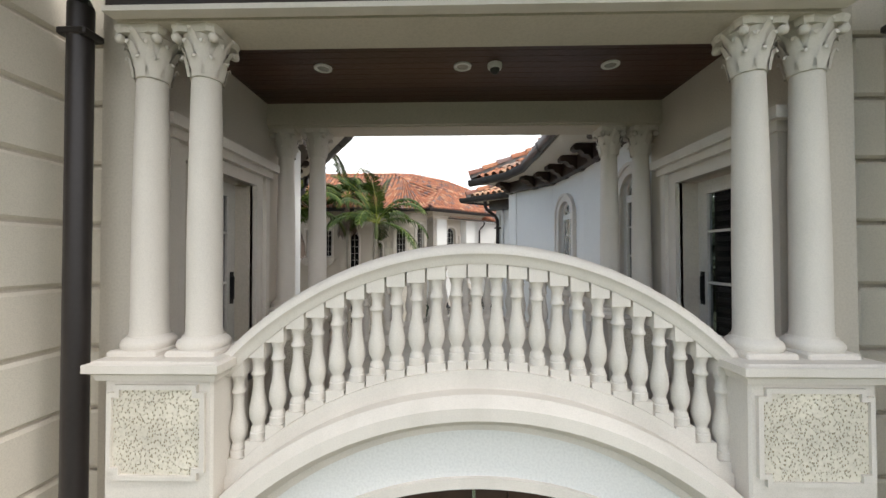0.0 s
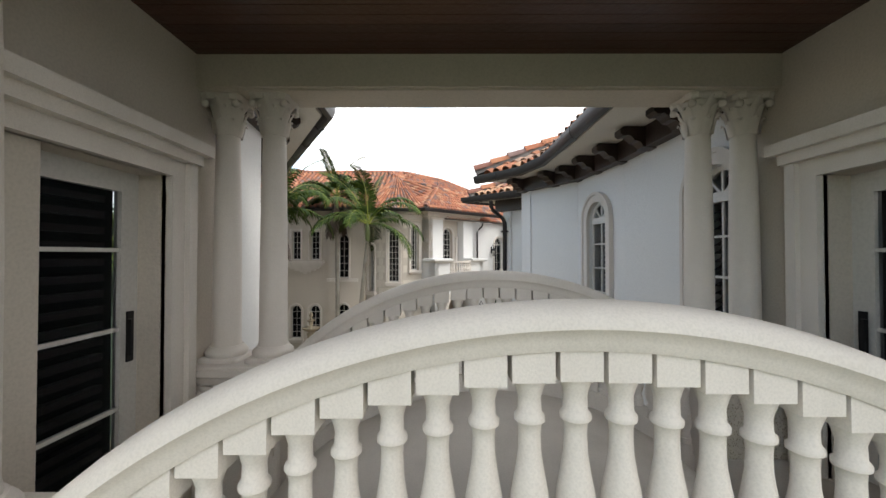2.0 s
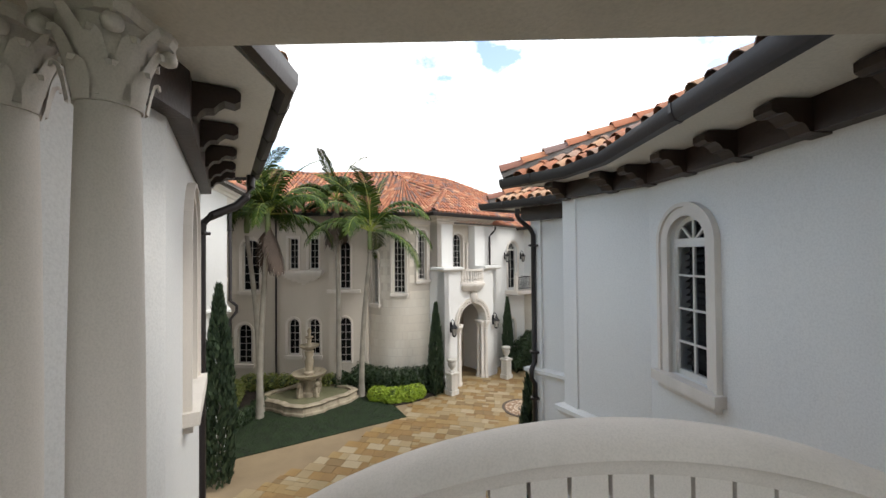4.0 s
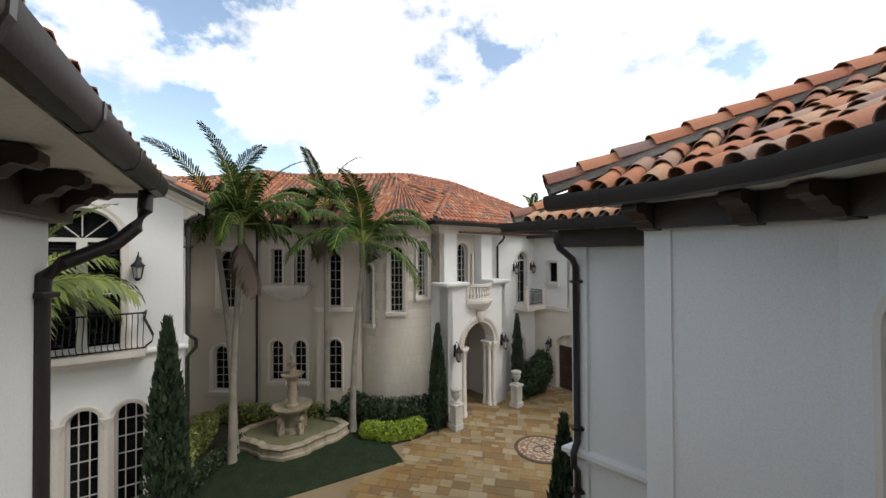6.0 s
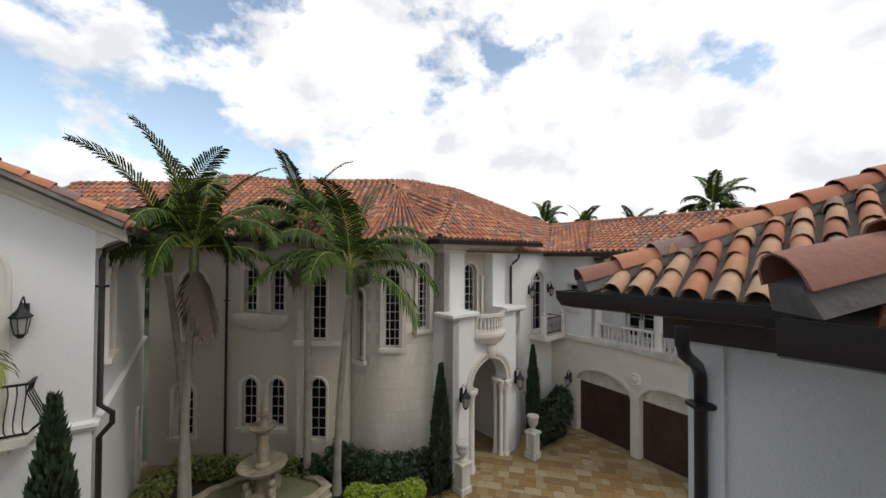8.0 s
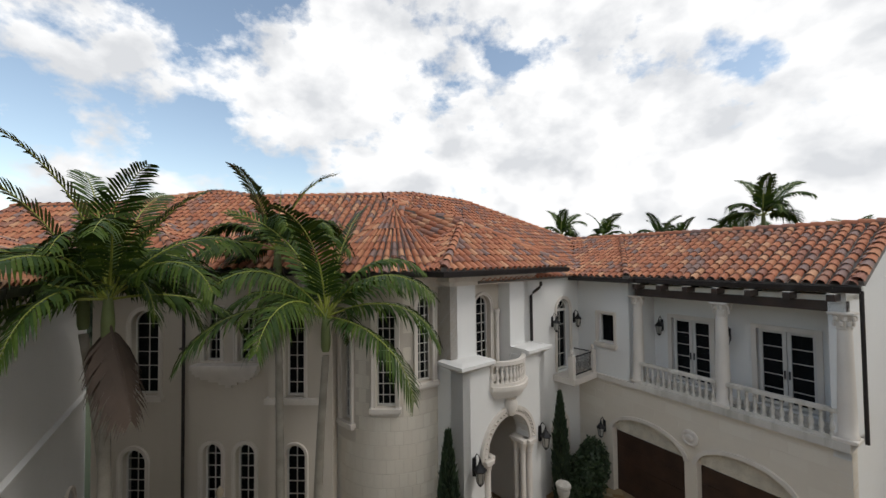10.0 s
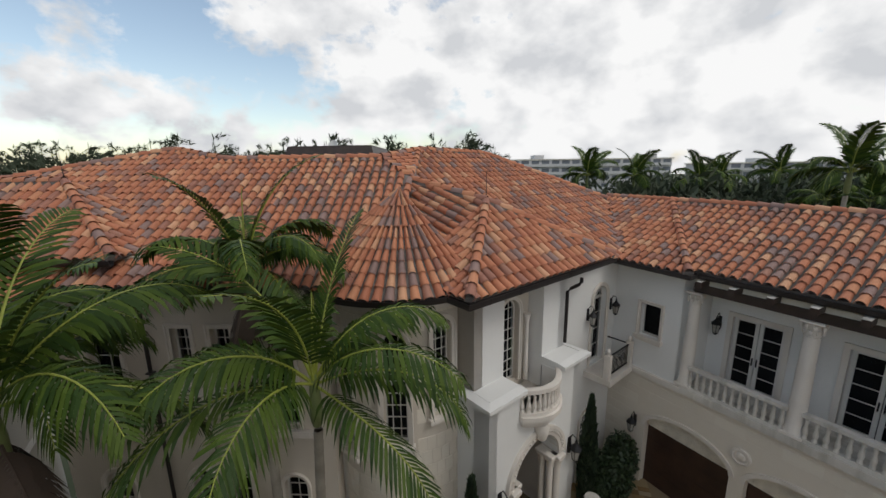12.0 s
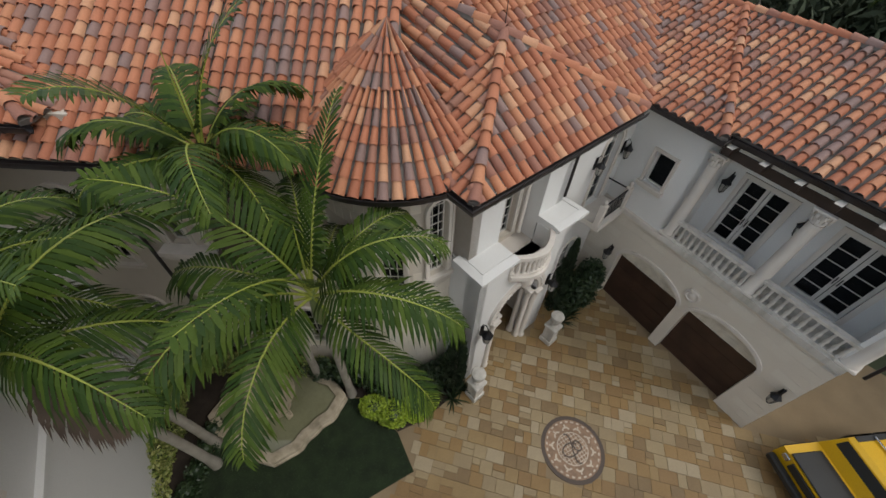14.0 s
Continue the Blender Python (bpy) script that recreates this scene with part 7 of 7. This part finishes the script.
def pines(name, label, spots, seed):
    """Slim trees with upswept feathery boughs."""
    rnd = random.Random(seed)
    M = Mesh()
    for x, y, h in spots:
        M.tube([(x, y, -0.1), (x + 0.3, y, h * 0.96)], 0.2, 0.03, 5)
        for b in range(16):
            q = rnd.uniform(0.35, 1.0)
            an, up = rnd.uniform(0, 2 * math.pi), rnd.uniform(0.5, 1.3)
            d = Vector((math.cos(an) + 0.35, math.sin(an), up)).normalized()
            L = (2.9 - 1.7 * q) * rnd.uniform(0.7, 1.2)
            p0 = Vector((x + 0.3 * q, y, h * q * 0.95))
            for k in range(18):
                r = rnd.random()
                c = p0 + d * L * r + Vector((0.5 * r * r, 0, -0.5 * r * r)) + Vector((rnd.gauss(0, 0.16), rnd.gauss(0, 0.16), rnd.gauss(0, 0.14)))
                u = (d + Vector((rnd.gauss(0, 0.45), rnd.gauss(0, 0.45), rnd.gauss(0, 0.4)))).normalized()
                v = u.cross(Vector((rnd.uniform(-1, 1), rnd.uniform(-1, 1), rnd.uniform(-1, 1)))).normalized()
                w = rnd.uniform(0.5, 1.0)
                M.add([c - u * w * 0.5, c + v * w * 0.09, c + u * w * 0.5, c - v * w * 0.09], [(0, 1, 2, 3)])
    return tagged(new(name, M.data(name, WOODS)), label, "trees", kind="stuff")


wr = random.Random(3)
far_woods("pine_understorey", "dense dark woods beyond the roofs", [(wr.uniform(-115, 2), wr.uniform(55, 85), wr.uniform(11.5, 14.8), wr.uniform(3, 4.5)) for _ in range(240)], 4, 1.1, 420)
pines("pine_woods", "dark feathery wind-bent pines beyond the roofs", [(wr.uniform(-115, 2), wr.uniform(54, 84), wr.uniform(13.0, 16.8)) for _ in range(430)], 8)
far_woods("garden_trees", "dense garden trees behind the garage wing", [(wr.uniform(12, 60), wr.uniform(36, 75), wr.uniform(8.5, 12.6), wr.uniform(2.2, 3.8)) for _ in range(150)], 5, 1.1, 420)
far_woods("roadside_trees", "green trees past the wing's gable", [(wr.uniform(17, 42), wr.uniform(14, 34), wr.uniform(7, 11.5), wr.uniform(2, 3.4)) for _ in range(30)] + [(wr.uniform(17, 25), wr.uniform(22, 34), wr.uniform(7.5, 9.6), wr.uniform(2, 3)) for _ in range(16)], 6, 0.7, 700)
far_woods("west_trees", "trees west of the villa", [(wr.uniform(-75, -24), wr.uniform(8, 62), wr.uniform(7, 10.5), wr.uniform(2, 3.5)) for _ in range(60)], 7, 1.1, 260)
first = palm(14.6, 31.2, (0.3, 0.1), 10.7, 2.7, 31, 11, upright=3, label="tall palm rising behind the garage wing roof")
tagged(first, "tall palm rising behind the garage wing roof", "palm tree", "distant palms")
for i, (x, y, k) in enumerate(((7.1, 41.5, 0.98), (11.2, 43.0, 0.97), (15.5, 42.0, 0.95), (24, 46, 0.98), (20, 47, 0.95), (29, 42, 0.9), (34, 46, 0.95), (18.5, 36.5, 0.86), (22.5, 38, 0.84), (26, 39, 0.88))):
    c = copy_thing(first, pose(x, y, 0, 0, 0, 40 * i + 25))
    c.scale = (k, k, k)
    tagged(c, "palm among the trees behind the garage wing", "palm tree", "distant palms")


def apartment(x, y, w, d, h, floors, bays, rz, label):
    t = thing("apartment_building", label, "building", "distant buildings", pose(x, y, 0, 0, 0, rz))
    part("wall", Mesh().box((0, 0, h / 2 - 0.2), (w, d, h)), APART, t)
    part("roof", Mesh().box((0, 0, h + 0.05), (w + 1, d + 1, 0.5)), STONE_W, t)
    fh = h / floors
    for f in range(floors):
        part("balcony", Mesh().box((0, -d / 2 - 0.6, f * fh + 0.9), (w * 0.98, 1.2, 1.0)), APART, t)
        for b in range(bays):
            xx = -w / 2 + w * (b + 0.5) / bays
            part("window", Mesh().box((xx, -d / 2 - 0.02, f * fh + fh * 0.68), (w / bays * 0.72, 0.12, fh * 0.5)), APARTG, t)
    for k in (-0.3, 0.42):
        part("rooftop_plant", Mesh().box((w * k, 0, h + 1.0), (w * 0.06, d * 0.4, 1.8)), APART, t)


apartment(47, 172, 62, 16, 14.8, 5, 16, 4, "long grey apartment block above the treetops")
apartment(150, 168, 116, 16, 12.6, 4, 26, -8, "long low grey apartment block behind the trees")
nb = thing("neighbour_house", "neighbouring house with dark mansard roof", "house", at=pose(-12.0, 48, 0))
part("wall", Mesh().box((0, 0, 6), (8.0, 8, 12.0)), STUCCO, nb)
part("roof", Mesh().add([(sx * (3.9 - i * 0.5) + (0), sy * (4 - i * 0.9), 12.0 + i * 1.9) for i in (0, 1) for sx, sy in ((-1, -1), (1, -1), (1, 1), (-1, 1))], [(4, 5, 6, 7), (0, 1, 5, 4), (1, 2, 6, 5), (2, 3, 7, 6), (3, 0, 4, 7)]), WOOD, nb, "dark mansard roof")

# ceiling fittings of the bridge loggia
for x in (-1.32, 0.05, 1.48):
    t = thing("downlight", "round recessed downlight with a white trim ring", "downlight", "loggia downlights")
    part("trim_ring", Mesh().lathe([(0.055, 8.172), (0.06, 8.16), (0.085, 8.162), (0.088, 8.175)], (x, 3.23, 0), 24), STUCCO, t, smooth=40)
    part("lens", Mesh().lathe([(0.01, 8.166), (0.056, 8.168)], (x, 3.23, 0), 20), LAMPGLASS, t)
t = thing("dome_camera", "small white dome camera on the board ceiling", "camera")
part("housing", Mesh().lathe([(0.07, 8.175), (0.07, 8.14), (0.06, 8.125)], (0.36, 3.2, 0), 20), STUCCO, t, smooth=40)
part("dome", Mesh().lathe([(0.048, 8.127), (0.042, 8.1), (0.02, 8.08), (0.004, 8.077)], (0.36, 3.2, 0), 18), BLACKP, t, "dark smoked dome", smooth=60)

# coursed blocks of the tower and the garage wall
tw = bpy.data.objects["wall_tower"]
TB = {}
z, row = 0.0, 0
while z < 8.5:
    n = 22
    for i in range(n):
        s0, s1 = TOWER.length * (i + 0.5 * (row % 2)) / n, TOWER.length * (i + 1 + 0.5 * (row % 2)) / n
        if s1 > TOWER.length:
            continue
        if any(o[0] - o[1] / 2 - 0.12 < s1 and o[0] + o[1] / 2 + 0.12 > s0 and o[2] - 0.2 < z + 0.4 and o[3] + 0.1 > z for o in optw):
            continue
        a = TOWER.a0 + (s0 + s1) / 2 / TR
        if not 185 < math.degrees(a) < 318:
            continue
        if row % 2 not in TB:
            k = 4
            hw = (s1 - s0) / 2 - 0.006
            vs = []
            for j in range(k + 1):
                q = (-hw + 2 * hw * j / k) / TR
                for r, zz in ((TR - 0.02, 0.0), (TR + 0.008, 0.006), (TR + 0.008, 0.409), (TR - 0.02, 0.415)):
                    vs.append((r * math.cos(q), r * math.sin(q), zz))
            TB[row % 2] = Mesh().add(vs, [(4 * j + q, 4 * j + q + 1, 4 * j + 5 + q, 4 * j + 4 + q) for j in range(k) for q in range(3)] + [(3, 2, 1, 0), tuple(4 * k + q for q in range(4))]).data("stone_block", BLOCK)
            fix(TB[row % 2])
        b = new("stone_block", TB[row % 2])
        b.parent = tw
        b.matrix_basis = pose(TC[0], TC[1], z, 0, 0, math.degrees(a))
    z, row = z + 0.425, row + 1
gw = bpy.data.objects["wall_garage"]
z, row = 0.0, 0
while z < 4.2:
    for i in range(-1, 12):
        s0, s1 = i * 0.85 + 0.42 * (row % 2), i * 0.85 + 0.42 * (row % 2) + 0.842
        s0, s1 = max(0.01, s0), min(WING.length - 0.01, s1)
        if s1 - s0 < 0.2:
            continue
        if any(o[0] - o[1] / 2 - 0.14 < s1 and o[0] + o[1] / 2 + 0.14 > s0 and o[3] + 0.14 > z for o in gar):
            continue
        part("stone_block", beam(WING, s0, s1, -0.01, 0.007, z + 0.003, z + 0.347), BLOCK, gw)
    z, row = z + 0.353, row + 1
